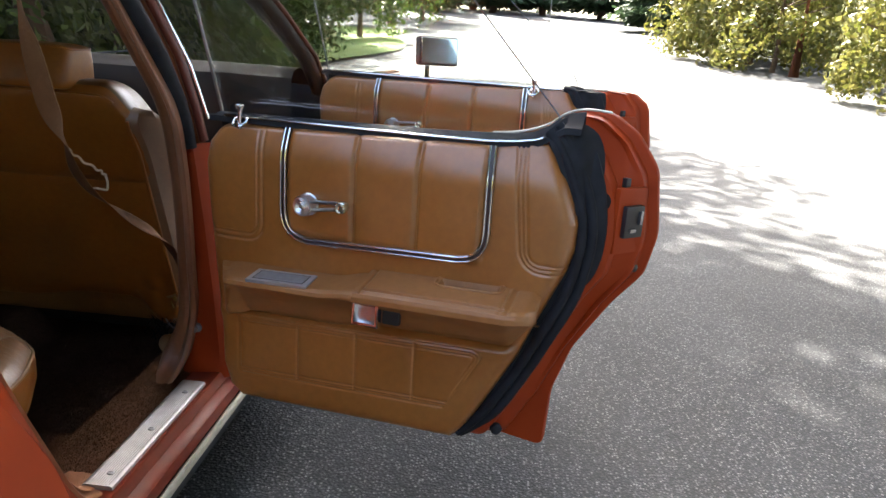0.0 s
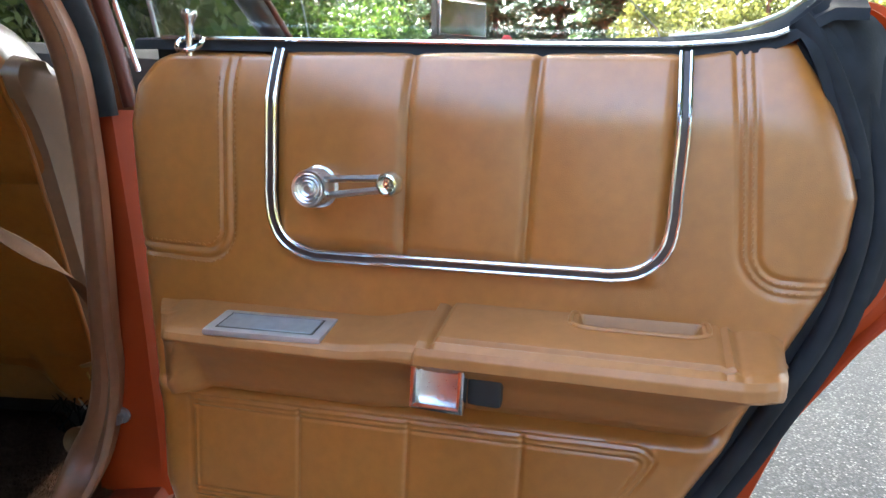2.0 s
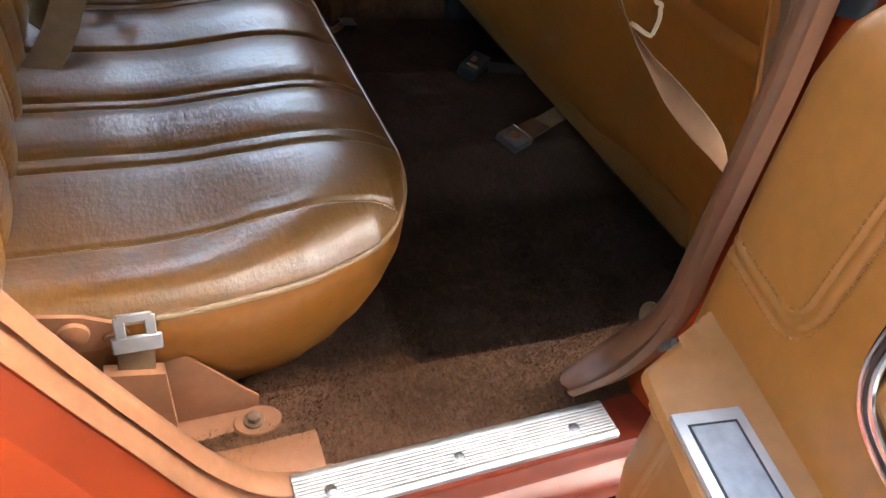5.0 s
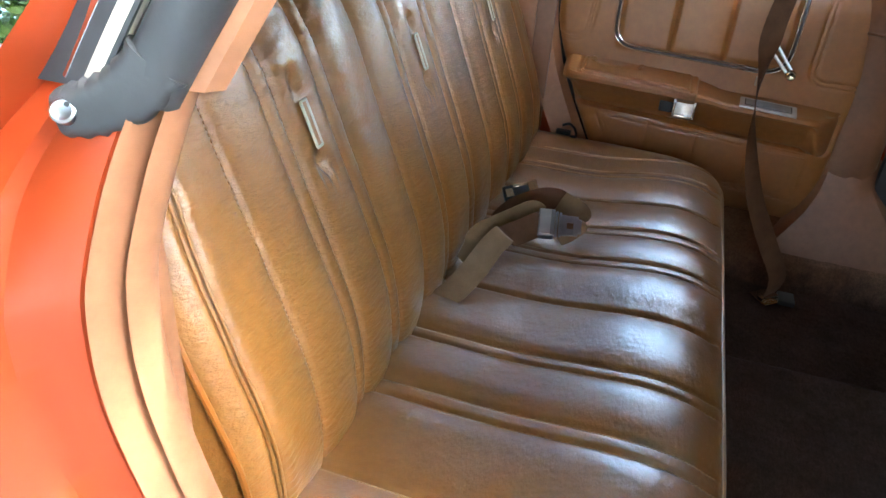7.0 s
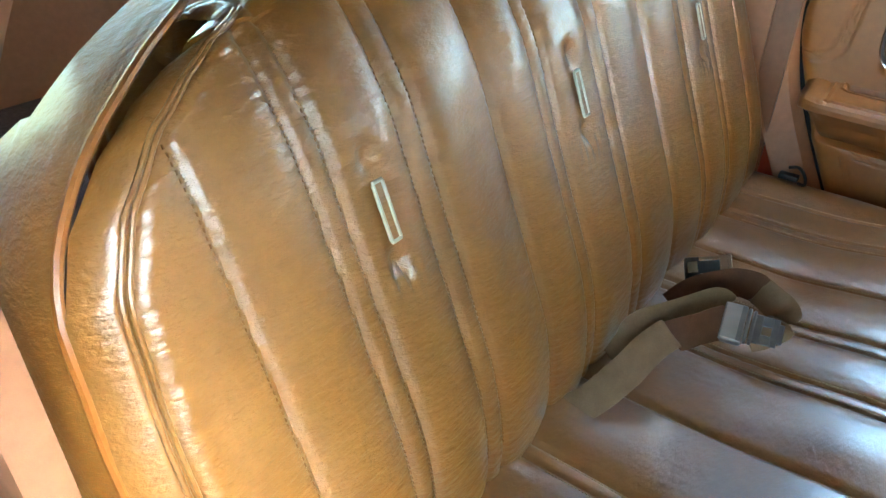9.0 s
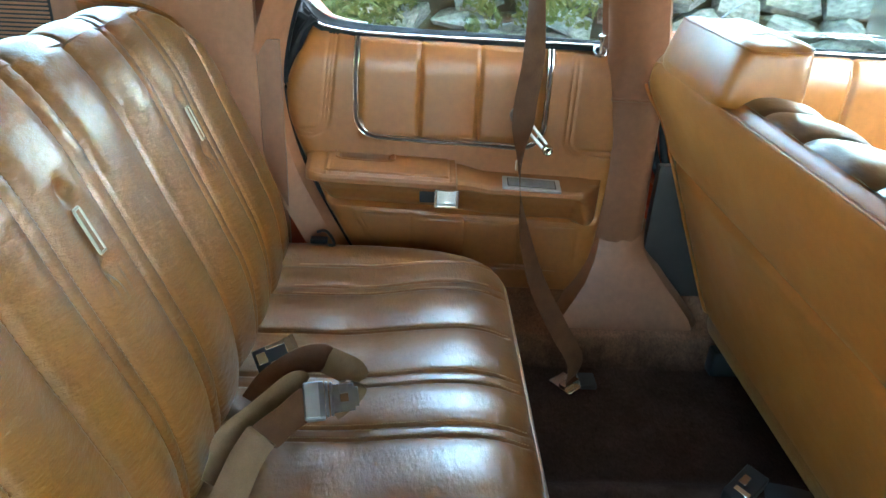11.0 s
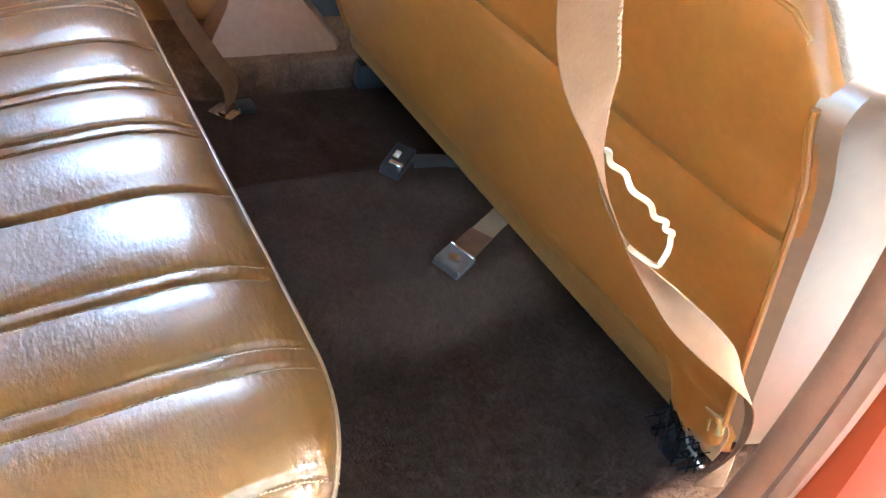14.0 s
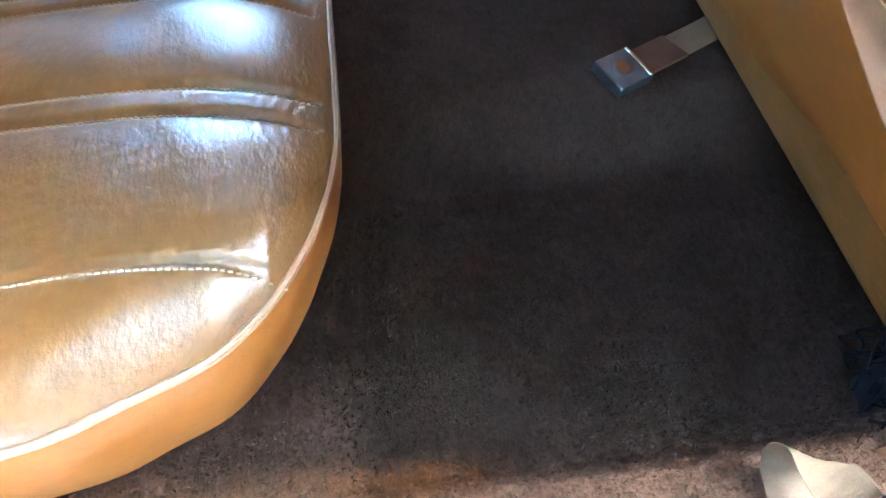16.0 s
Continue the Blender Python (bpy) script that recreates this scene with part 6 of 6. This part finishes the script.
part("webbing", strap([(0.742, 0.14, 0.40, 0.2, 0.6, 0.8), (0.735, 0.115, 0.395, 0.3, 0.7, 0.6), (0.715, 0.095, 0.400, 0.4, 0.9, 0.2), (0.692, 0.090, 0.392, 0.5, 0.85, 0), (0.682, 0.088, 0.372, 0.5, 0.85, -0.1), (0.692, 0.088, 0.354, 0.5, 0.85, 0), (0.715, 0.085, 0.350, 0.5, 0.85, 0), (0.735, 0.082, 0.352, 0.5, 0.85, 0)], 0.046), WEB_TAN, floor_web)
part("anchor_bolt", revolve([(0.011, 0.0), (0.011, 0.006), (0.007, 0.008), (0.0, 0.008)], axis_to((0.728, 0.105, 0.366), (-0.4, -0.6, 0.6)), 6), STEEL, floor_web)

# buckle strap on the tunnel and the loose one behind the seat
tun = thing("belt_buckle", "tan strap with a steel buckle lying on the carpet", "seat belt", pose(0.033, -0.033, -0.004))
part("webbing", strap([(-0.02, 0.36, 0.375, 0.85, 0.5, 0), (0.02, 0.31, 0.360, 0.85, 0.5, 0), (0.055, 0.245, 0.355, 0.88, 0.47, 0), (0.085, 0.19, 0.355, 0.88, 0.47, 0)], 0.046), WEB_TAN, tun)
tm_ = Matrix.Translation((0.122, 0.128, 0.358)) @ Euler((0, radians(8), radians(28))).to_matrix().to_4x4()
part("sleeve", strap([(0.070, 0.220, 0.357, 0.88, 0.47, 0), (0.095, 0.175, 0.358, 0.88, 0.47, 0), (0.112, 0.145, 0.358, 0.88, 0.47, 0)], 0.050, 4, 0.006), WEB_BROWN, tun, "dark brown sleeve")
tb = part("buckle", buckle_block(tm_, 0.056, 0.060, 0.018), STEEL, tun, "worn steel buckle with a round button")
part("buckle_button", moved(join(revolve([(0.012, 0.0), (0.012, 0.003), (0.009, 0.0035), (0.006, 0.002), (0.0, 0.002)], Matrix.Translation((0, -0.004, 0.009)), 18), box(0, 0.026, 0.009, 0.054, 0.006, 0.004, 0.001, 1)), tm_), CHROME, tb)
blk = thing("belt_buckle", "black buckle with a bright latch on the tunnel carpet", "seat belt", pose(0.028, -0.036, 0.012))
bmat = Matrix.Translation((-0.175, 0.165, 0.352)) @ Euler((radians(8), radians(6), radians(40))).to_matrix().to_4x4()
bb = part("buckle", buckle_block(bmat, 0.045, 0.085, 0.026, BLACK), BLACK, blk)
part("buckle_plate", moved(join(box(0.004, -0.022, 0.014, 0.030, 0.012, 0.003, 0.001, 1), box(-0.006, 0.004, 0.014, 0.014, 0.024, 0.003, 0.001, 1)), bmat), CHROME, bb)
part("webbing", strap([(-0.17, 0.20, 0.35, 1, 0.3, 0), (-0.15, 0.26, 0.355, 1, 0.3, 0), (-0.12, 0.34, 0.35, 1, 0.3, 0)], 0.045), BLACK, blk)

# right rear belt: bracket, sleeve, tongue
rb = thing("seat_belt", "tan belt sleeve with a grey metal tongue standing beside the seat", "seat belt", pose(0, 0, 0))
part("sleeve", loft([[(0.716 + dx, y, z) for dx, y, z in ((-0.010 * t, -0.690 + 0.0 * f, lerp(0.375, 0.492, f)), (-0.010 * t, -0.632 + 0.006 * (1 - f), lerp(0.360, 0.480, f)), (0.010 * t, -0.632 + 0.006 * (1 - f), lerp(0.360, 0.480, f)), (0.010 * t, -0.690, lerp(0.375, 0.492, f)))] for f, t in ((0, 1.2), (0.5, 1.1), (0.95, 0.9), (1.0, 0.8))], caps=True), TRIM_TAN, rb, "stiff tan plastic belt sleeve")
part("webbing", strap([(0.716, -0.660, 0.46, 0, 1, -0.2), (0.715, -0.657, 0.505, 0, 1, -0.2), (0.714, -0.655, 0.525, 0, 1, -0.2)], 0.036), WEB_TAN, rb)
tt = Matrix.Translation((0.713, -0.654, 0.535)) @ Euler((radians(90 - 12), radians(0), radians(90))).to_matrix().to_4x4()
tt = tt @ Matrix.Scale(0.84, 4)
part("tongue", moved(join(box(-0.017, 0.006, 0, 0.013, 0.044, 0.004, 0.0015, 1), box(0.017, 0.006, 0, 0.013, 0.044, 0.004, 0.0015, 1), box(0, 0.026, 0, 0.040, 0.012, 0.004, 0.0015, 1), box(0, -0.012, 0, 0.058, 0.024, 0.006, 0.002, 1)), tt), ALU, rb, "grey metal tongue with a square slot")
bracket = thing("seat_bracket", "tan painted steel seat bracket bolted to the floor", "bracket", pose(0, 0, 0))
prof = [(-0.70, 0.545), (-0.64, 0.510), (-0.597, 0.452), (-0.555, 0.400), (-0.53, 0.37), (-0.53, 0.345), (-0.64, 0.345), (-0.72, 0.43)]
part("plate", join(loft([[(0.690, y, z) for y, z in prof], [(0.694, y, z) for y, z in prof]], caps=True), loft([[(0.692, y, z) for y, z in ((-0.64, 0.349), (-0.53, 0.349))], [(0.735, y, z) for y, z in ((-0.63, 0.346), (-0.515, 0.346))]], closed=False)), TRIM_TAN, bracket)
part("foot", loft([[(0.715 + 0.022 * math.cos(a) * f, -0.535 + 0.030 * math.sin(a) * f, z) for a in [2 * math.pi * i / 20 for i in range(20)]] for z, f in ((0.342, 1.0), (0.349, 1.0), (0.351, 0.95))], caps=True), TRIM_TAN, bracket)
part("bolt", join(revolve([(0.013, 0.0), (0.0125, 0.003), (0.0, 0.004)], Matrix.Translation((0.715, -0.540, 0.351)), 18), revolve([(0.0085, 0.0), (0.0085, 0.008), (0.006, 0.0095), (0.0, 0.0095)], Matrix.Translation((0.715, -0.540, 0.354)), 6)), RUST, bracket, "rusty hexagon bolt")
hp = [(-0.745, 0.572), (-0.70, 0.562), (-0.668, 0.545), (-0.66, 0.53), (-0.69, 0.512), (-0.725, 0.515), (-0.75, 0.54)]
hinge = part("hinge_plate", loft([[(0.700, y, z) for y, z in hp], [(0.705, y, z) for y, z in hp]], caps=True), TRIM_TAN, rear_seat, "tan painted backrest hinge plate")
part("rivet", revolve([(0.015, 0.0), (0.0145, 0.005), (0.012, 0.007), (0.0, 0.008)], axis_to((0.705, -0.710, 0.542), (1, 0, 0)), 20), TRIM_TAN, hinge)
part("rivet", revolve([(0.009, 0.0), (0.008, 0.004), (0.0, 0.005)], axis_to((0.705, -0.677, 0.528), (1, 0, 0)), 16), TRIM_TAN, hinge)
pawl = thing("seat_latch", "small black latch loop at the end of the cushion", "latch", pose(0, 0, 0))
part("pin", join(tube(spline([(-0.72, -0.71, 0.575), (-0.70, -0.69, 0.588), (-0.675, -0.672, 0.585), (-0.665, -0.665, 0.570), (-0.68, -0.68, 0.562)], 5), 0.0035, 8), box(-0.705, -0.705, 0.560, 0.02, 0.04, 0.014, 0.004, 2)), BLACK, pawl)
sill_trim = thing("sill_end_trim", "tan plastic trim moulding at the end of the door sill", "trim", pose(0, 0, 0))
part("moulding", loft([[(x, y, z) for x, z in ((0.728, 0.315), (0.734, 0.340), (0.750, 0.350), (0.780, 0.352), (0.806, 0.348), (0.812, 0.330))] for y in (-0.470, -0.485, -0.53, -0.60, -0.66)], closed=False, flip=True), TRIM_TAN, sill_trim)

# ---- outside ----
def ground_z(x, y):
    r = max(0.0, y - 4.0)
    return 0.072 * r * ss(0, 6, r) + 0.02 * max(0.0, x - 6.0) * ss(0, 8, y)


road = part("road", surf(lambda a, b: ((a - 0.5) * 24 - 1.0, lerp(-14, 70, b), ground_z((a - 0.5) * 24 - 1.0, lerp(-14, 70, b))), 60, 120), ASPHALT)
tagged(road, "sunlit grey asphalt road with tree shadows", "road", kind="structure")
land = part("ground", surf(lambda a, b: (lerp(-120, 120, a), lerp(-80, 170, b), ground_z(lerp(-120, 120, a), lerp(-80, 170, b)) - 0.05), 80, 80), EARTH)
tagged(land, "dry earth and grass beside the road", "ground", kind="structure")
lawn = part("ground", surf(lambda a, b: (lerp(-13, -1.6 - 0.5 * math.sin(b * 9), a), lerp(9, 26, b), ground_z(-6, lerp(9, 26, b)) + 0.06), 20, 20), GRASS)
tagged(lawn, "sunlit mown lawn beside the road", "lawn", kind="structure")

rng = random.Random(5)


def leaf_cloud(r, blobs, count, size, squash=1.0):
    """Leaves in uneven clumps round the origin."""
    vs, fs = [], []
    centres = []
    for _ in range(blobs):
        a, h = rng.uniform(0, 2 * math.pi), rng.uniform(-0.7, 0.9)
        q = rng.uniform(0.35, 0.85)
        centres.append((Vector((math.cos(a) * q * r, math.sin(a) * q * r, h * r * squash)), rng.uniform(0.22, 0.45) * r))
    for _ in range(count):
        c, br = rng.choice(centres)
        d = Vector((rng.gauss(0, 1), rng.gauss(0, 1), rng.gauss(0, 1))).normalized() * br * rng.uniform(0.55, 1.0)
        p = c + d
        n = (d.normalized() + Vector((rng.gauss(0, 0.6), rng.gauss(0, 0.6), rng.gauss(0, 0.6)))).normalized()
        t = n.orthogonal().normalized()
        t.rotate(Matrix.Rotation(rng.uniform(0, 6.28), 3, n))
        b = n.cross(t)
        L, W = size * rng.uniform(0.7, 1.3), size * rng.uniform(0.35, 0.6)
        o = len(vs)
        vs += [tuple(p - t * L), tuple(p + b * W + n * 0.1 * L), tuple(p + t * L), tuple(p - b * W + n * 0.1 * L)]
        fs.append((o, o + 1, o + 2, o + 3))
    return vs, fs


def trunk(h, r, limbs, spread):
    geos = [tube(spline([(0, 0, 0), (0.02 * h, 0.01 * h, 0.3 * h), (-0.01 * h, 0.02 * h, 0.65 * h), (0, 0, h)], 4), r, 8)]
    v, f = geos[0]
    v = [(x * (1.15 - 0.9 * z / h), y * (1.15 - 0.9 * z / h), z) for x, y, z in v]
    geos = [(v, f)]
    for _ in range(limbs):
        z0 = rng.uniform(0.35, 0.9) * h
        a = rng.uniform(0, 6.28)
        e = spread * rng.uniform(0.5, 1.0)
        geos.append(tube([(0, 0, z0), (math.cos(a) * e * 0.5, math.sin(a) * e * 0.5, z0 + e * 0.25), (math.cos(a) * e, math.sin(a) * e, z0 + e * 0.4)], r * 0.25, 6))
    return join(*geos)


def tree(name, label, m, h, r, leaf, blobs, count, size, squash, material, low=0.55):
    t = thing(name, label, "tree" if "tree" in name else "bush", m)
    part("trunk", trunk(h, h * 0.018 + 0.03, 9, r * 0.8), BARK, t)
    part("crown", moved(leaf_cloud(r, blobs, count, size, squash), Matrix.Translation((0, 0, h * low + r * squash * 0.45))), material, t)
    return t


def conifer(m, h, r, count):
    t = thing("conifer_tree", "tall dark conifer beside the road", "tree", m)
    part("trunk", trunk(h, h * 0.014 + 0.04, 14, r * 0.5), BARK, t)
    vs, fs = [], []
    for _ in range(count):
        z = h * (0.06 + 0.94 * rng.random() ** 1.3)
        tier = 0.75 + 0.25 * math.sin(z * 5.0)
        q = r * (1 - z / h) ** 0.8 * tier * rng.uniform(0.45, 1.05)
        a = rng.uniform(0, 6.28)
        p = Vector((math.cos(a) * q, math.sin(a) * q, z - 0.25 * q))
        d = Vector((math.cos(a), math.sin(a), -0.35 + rng.gauss(0, 0.25)))
        d.normalize()
        b = Vector((-math.sin(a), math.cos(a), rng.gauss(0, 0.4))).normalized()
        L, W = h * 0.035 * rng.uniform(0.6, 1.3), h * 0.009
        o = len(vs)
        vs += [tuple(p), tuple(p + d * L * 0.6 + b * W), tuple(p + d * L), tuple(p + d * L * 0.6 - b * W)]
        fs.append((o, o + 1, o + 2, o + 3))
    part("crown", (vs, fs), LEAF_DARK, t)
    return t


def at_ground(x, y, turn=0.0, k=1.0):
    return Matrix.Translation((x, y, ground_z(x, y) - 0.03)) @ Matrix.Rotation(turn, 4, "Z") @ Matrix.Scale(k, 4)


bush = tree("bush", "sunlit yellow-green roadside bush", at_ground(9.5, 12.0), 2.4, 1.9, None, 26, 5200, 0.085, 0.8, LEAF_YELLOW, 0.3)
for x, y, k in ((12.5, 13.5, 1.2), (11.0, 15.5, 1.05), (14.5, 17.0, 1.5), (8.8, 18.5, 1.0), (8.4, 22.0, 1.1), (9.0, 21.0, 1.3), (16.0, 13.0, 1.3), (18.5, 15.0, 1.7), (9.6, 27.0, 1.3), (12.0, 24.0, 1.8), (-3.0, -15.0, 1.5), (1.0, -16.0, 1.7), (5.0, -16.5, 1.6), (9.0, -16.0, 1.8), (13.0, -14.0, 1.6)):
    copy_thing(bush, at_ground(x, y, x * 2.1, k))
shrub = tree("bush", "bright green garden shrub", at_ground(-4.6, 13.5), 2.2, 1.5, None, 22, 4200, 0.075, 0.95, LEAF, 0.35)
for x, y, k in ((-6.4, 15.0, 1.25), (-3.2, 29.0, 1.6), (-8.0, 17.5, 1.4), (-2.6, 36.0, 1.6), (-2.2, 10.5, 0.8), (-3.6, 11.2, 1.0), (-5.4, 11.0, 1.2), (-7.4, 12.5, 1.3), (-2.9, 21.0, 1.2), (-5.5, 22.0, 1.5)):
    copy_thing(shrub, at_ground(x, y, x * 1.7, k))
oak = tree("broadleaf_tree", "leafy roadside tree with an open crown, some copies unseen light blockers", at_ground(-5.2, 4.5), 7.5, 3.0, None, 40, 19000, 0.082, 0.8, LEAF, 0.52)
# The last nine, unseen right of the car, are added to block skylight.
for x, y, k in ((-7.5, 9.5, 1.15), (-2.6, 12.6, 1.75), (-8.5, 30.0, 1.6), (-10.0, 24.0, 1.5), (11.0, 33.0, 1.7), (14.0, 27.0, 1.6), (19.0, 22.0, 1.8), (-6.0, 42.0, 1.7), (24.0, 30.0, 2.0), (-4.5, 8.6, 1.8), (-3.6, 4.4, 1.1), (-3.0, 6.4, 1.35), (-6.3, 5.8, 1.15), (-4.6, 6.6, 1.0), (-5.8, 8.0, 1.2), (-3.4, 8.6, 1.0), (-3.6, 13.0, 1.2), (-6.5, 12.0, 1.0), (-4.5, 19.0, 1.1), (5.5, -8.5, 1.1), (4.8, -0.8, 1.9), (8.0, -5.5, 1.1), (11.0, -9.0, 1.4), (7.6, 4.2, 1.5), (9.5, 1.0, 1.6), (7.8, -2.5, 1.5), (12.0, 4.0, 1.7), (12.5, -2.0, 1.8)):
    copy_thing(oak, at_ground(x, y, x * 1.3 + y, k))
fir = conifer(at_ground(10.0, 40.0), 13.0, 2.9, 9000)
for x, y, k in ((12.5, 50.0, 1.2), (13.0, 44.0, 1.1), (13.5, 38.0, 1.0), (0.5, 62.0, 1.3), (-4.0, 56.0, 1.2), (-9.0, 50.0, 1.2), (17.0, 42.0, 1.3), (5.0, 66.0, 1.4), (9.5, 60.0, 1.5), (-14.0, 44.0, 1.3), (21.0, 36.0, 1.1), (-1.5, 70.0, 1.5), (-13.0, 33.0, 1.1), (27.0, 44.0, 1.4), (2.5, 78.0, 1.6), (-7.0, 66.0, 1.5), (15.0, 56.0, 1.6)):
    copy_thing(fir, at_ground(x, y, x * 2.3 + y, k))

# dry stone wall with plants beyond the left windows
wall = part("wall_west", box(-3.40, 0.5, 0.75, 0.30, 15.0, 1.62, 0.02), EARTH)
tagged(wall, "earth bank behind a dry stone wall", "wall", kind="structure")
vs_, fs_ = [], []
for _ in range(64):
    cy, cz, cr_ = rng.uniform(-3.4, 5.4), rng.uniform(0.75, 1.65), rng.uniform(0.12, 0.34)
    v, f = moved(leaf_cloud(cr_, 7, int(2600 * cr_), 0.024, 0.8), Matrix.Translation((-3.02, cy, cz)) @ Matrix.Diagonal((0.45, 1, 1, 1)))
    fs_ += [tuple(q + len(vs_) for q in p) for p in f]
    vs_ += v
ivy = part("ivy", (vs_, fs_), LEAF_YELLOW)
tagged(ivy, "green plants growing over the stone wall", "plants", kind="stuff")
pole = thing("utility_pole", "reddish wooden utility pole beside the road", "pole", at_ground(9.0, 17.5))
part("shaft", tube([(0, 0, 0), (0.02, 0, 4), (0.0, 0, 9)], 0.13, 12), POLE, pole)
sign = thing("stop_sign", "small red octagonal stop sign at the end of the road", "sign", at_ground(4.6, 48.0))
part("post", tube([(0, 0, 0), (0, 0, 2.2)], 0.04, 8), STEEL, sign)
part("plate", moved(loft([[(0.38 * f * math.cos(math.pi / 8 + i * math.pi / 4), y, 2.2 + 0.38 * f * math.sin(math.pi / 8 + i * math.pi / 4)) for i in range(8)] for y, f in ((-0.04, 0.98), (-0.05, 1.0), (-0.06, 1.0), (-0.062, 0.98))], caps=True), Matrix.Identity(4)), RED_SIGN, sign)
post = thing("letter_box", "grey letter box on a post at the lawn", "letter box", at_ground(-3.0, 12.2))
part("post", box(0, 0, 0.55, 0.10, 0.10, 1.1, 0.01), GREEN_POST, post)
part("box", box(0, -0.1, 1.2, 0.22, 0.45, 0.26, 0.05, 3), GREEN_POST, post)

# stones of the wall, each one its own piece
stone_meshes = []
for i in range(7):
    bm = bmesh.new()
    for _ in range(17):
        d = Vector((rng.gauss(0, 1), rng.gauss(0, 1), rng.gauss(0, 1))).normalized() * rng.uniform(0.46, 0.58)
        bm.verts.new((d.x * 0.7, max(-0.47, min(0.47, d.y * 1.15)), max(-0.46, min(0.46, d.z * 1.15))))
    hull = bmesh.ops.convex_hull(bm, input=bm.verts)
    bmesh.ops.delete(bm, geom=[v for v in bm.verts if not v.link_faces], context="VERTS")
    bmesh.ops.recalc_face_normals(bm, faces=bm.faces)
    me = bpy.data.meshes.new("stone")
    bm.to_mesh(me)
    bm.free()
    me.materials.append(STONE)
    stone_meshes.append(me)
row = 0
z = 0.06
while z < 1.55:
    y = -3.2 + rng.uniform(0, 0.2)
    hgt = rng.uniform(0.12, 0.20)
    while y < 5.2:
        ln_ = rng.uniform(0.14, 0.38)
        ob = new("stone", rng.choice(stone_meshes))
        ob.parent = wall
        ob.location = (-3.18 + rng.uniform(-0.05, 0.05), y + ln_ / 2, z + hgt / 2 + rng.uniform(-0.03, 0.03))
        ob.scale = (0.34, ln_ * 1.08, hgt * 1.12)
        ob.rotation_euler = (rng.uniform(-0.35, 0.35), rng.uniform(-0.1, 0.1), rng.uniform(-0.15, 0.15))
        y += ln_
    z += hgt * 0.93
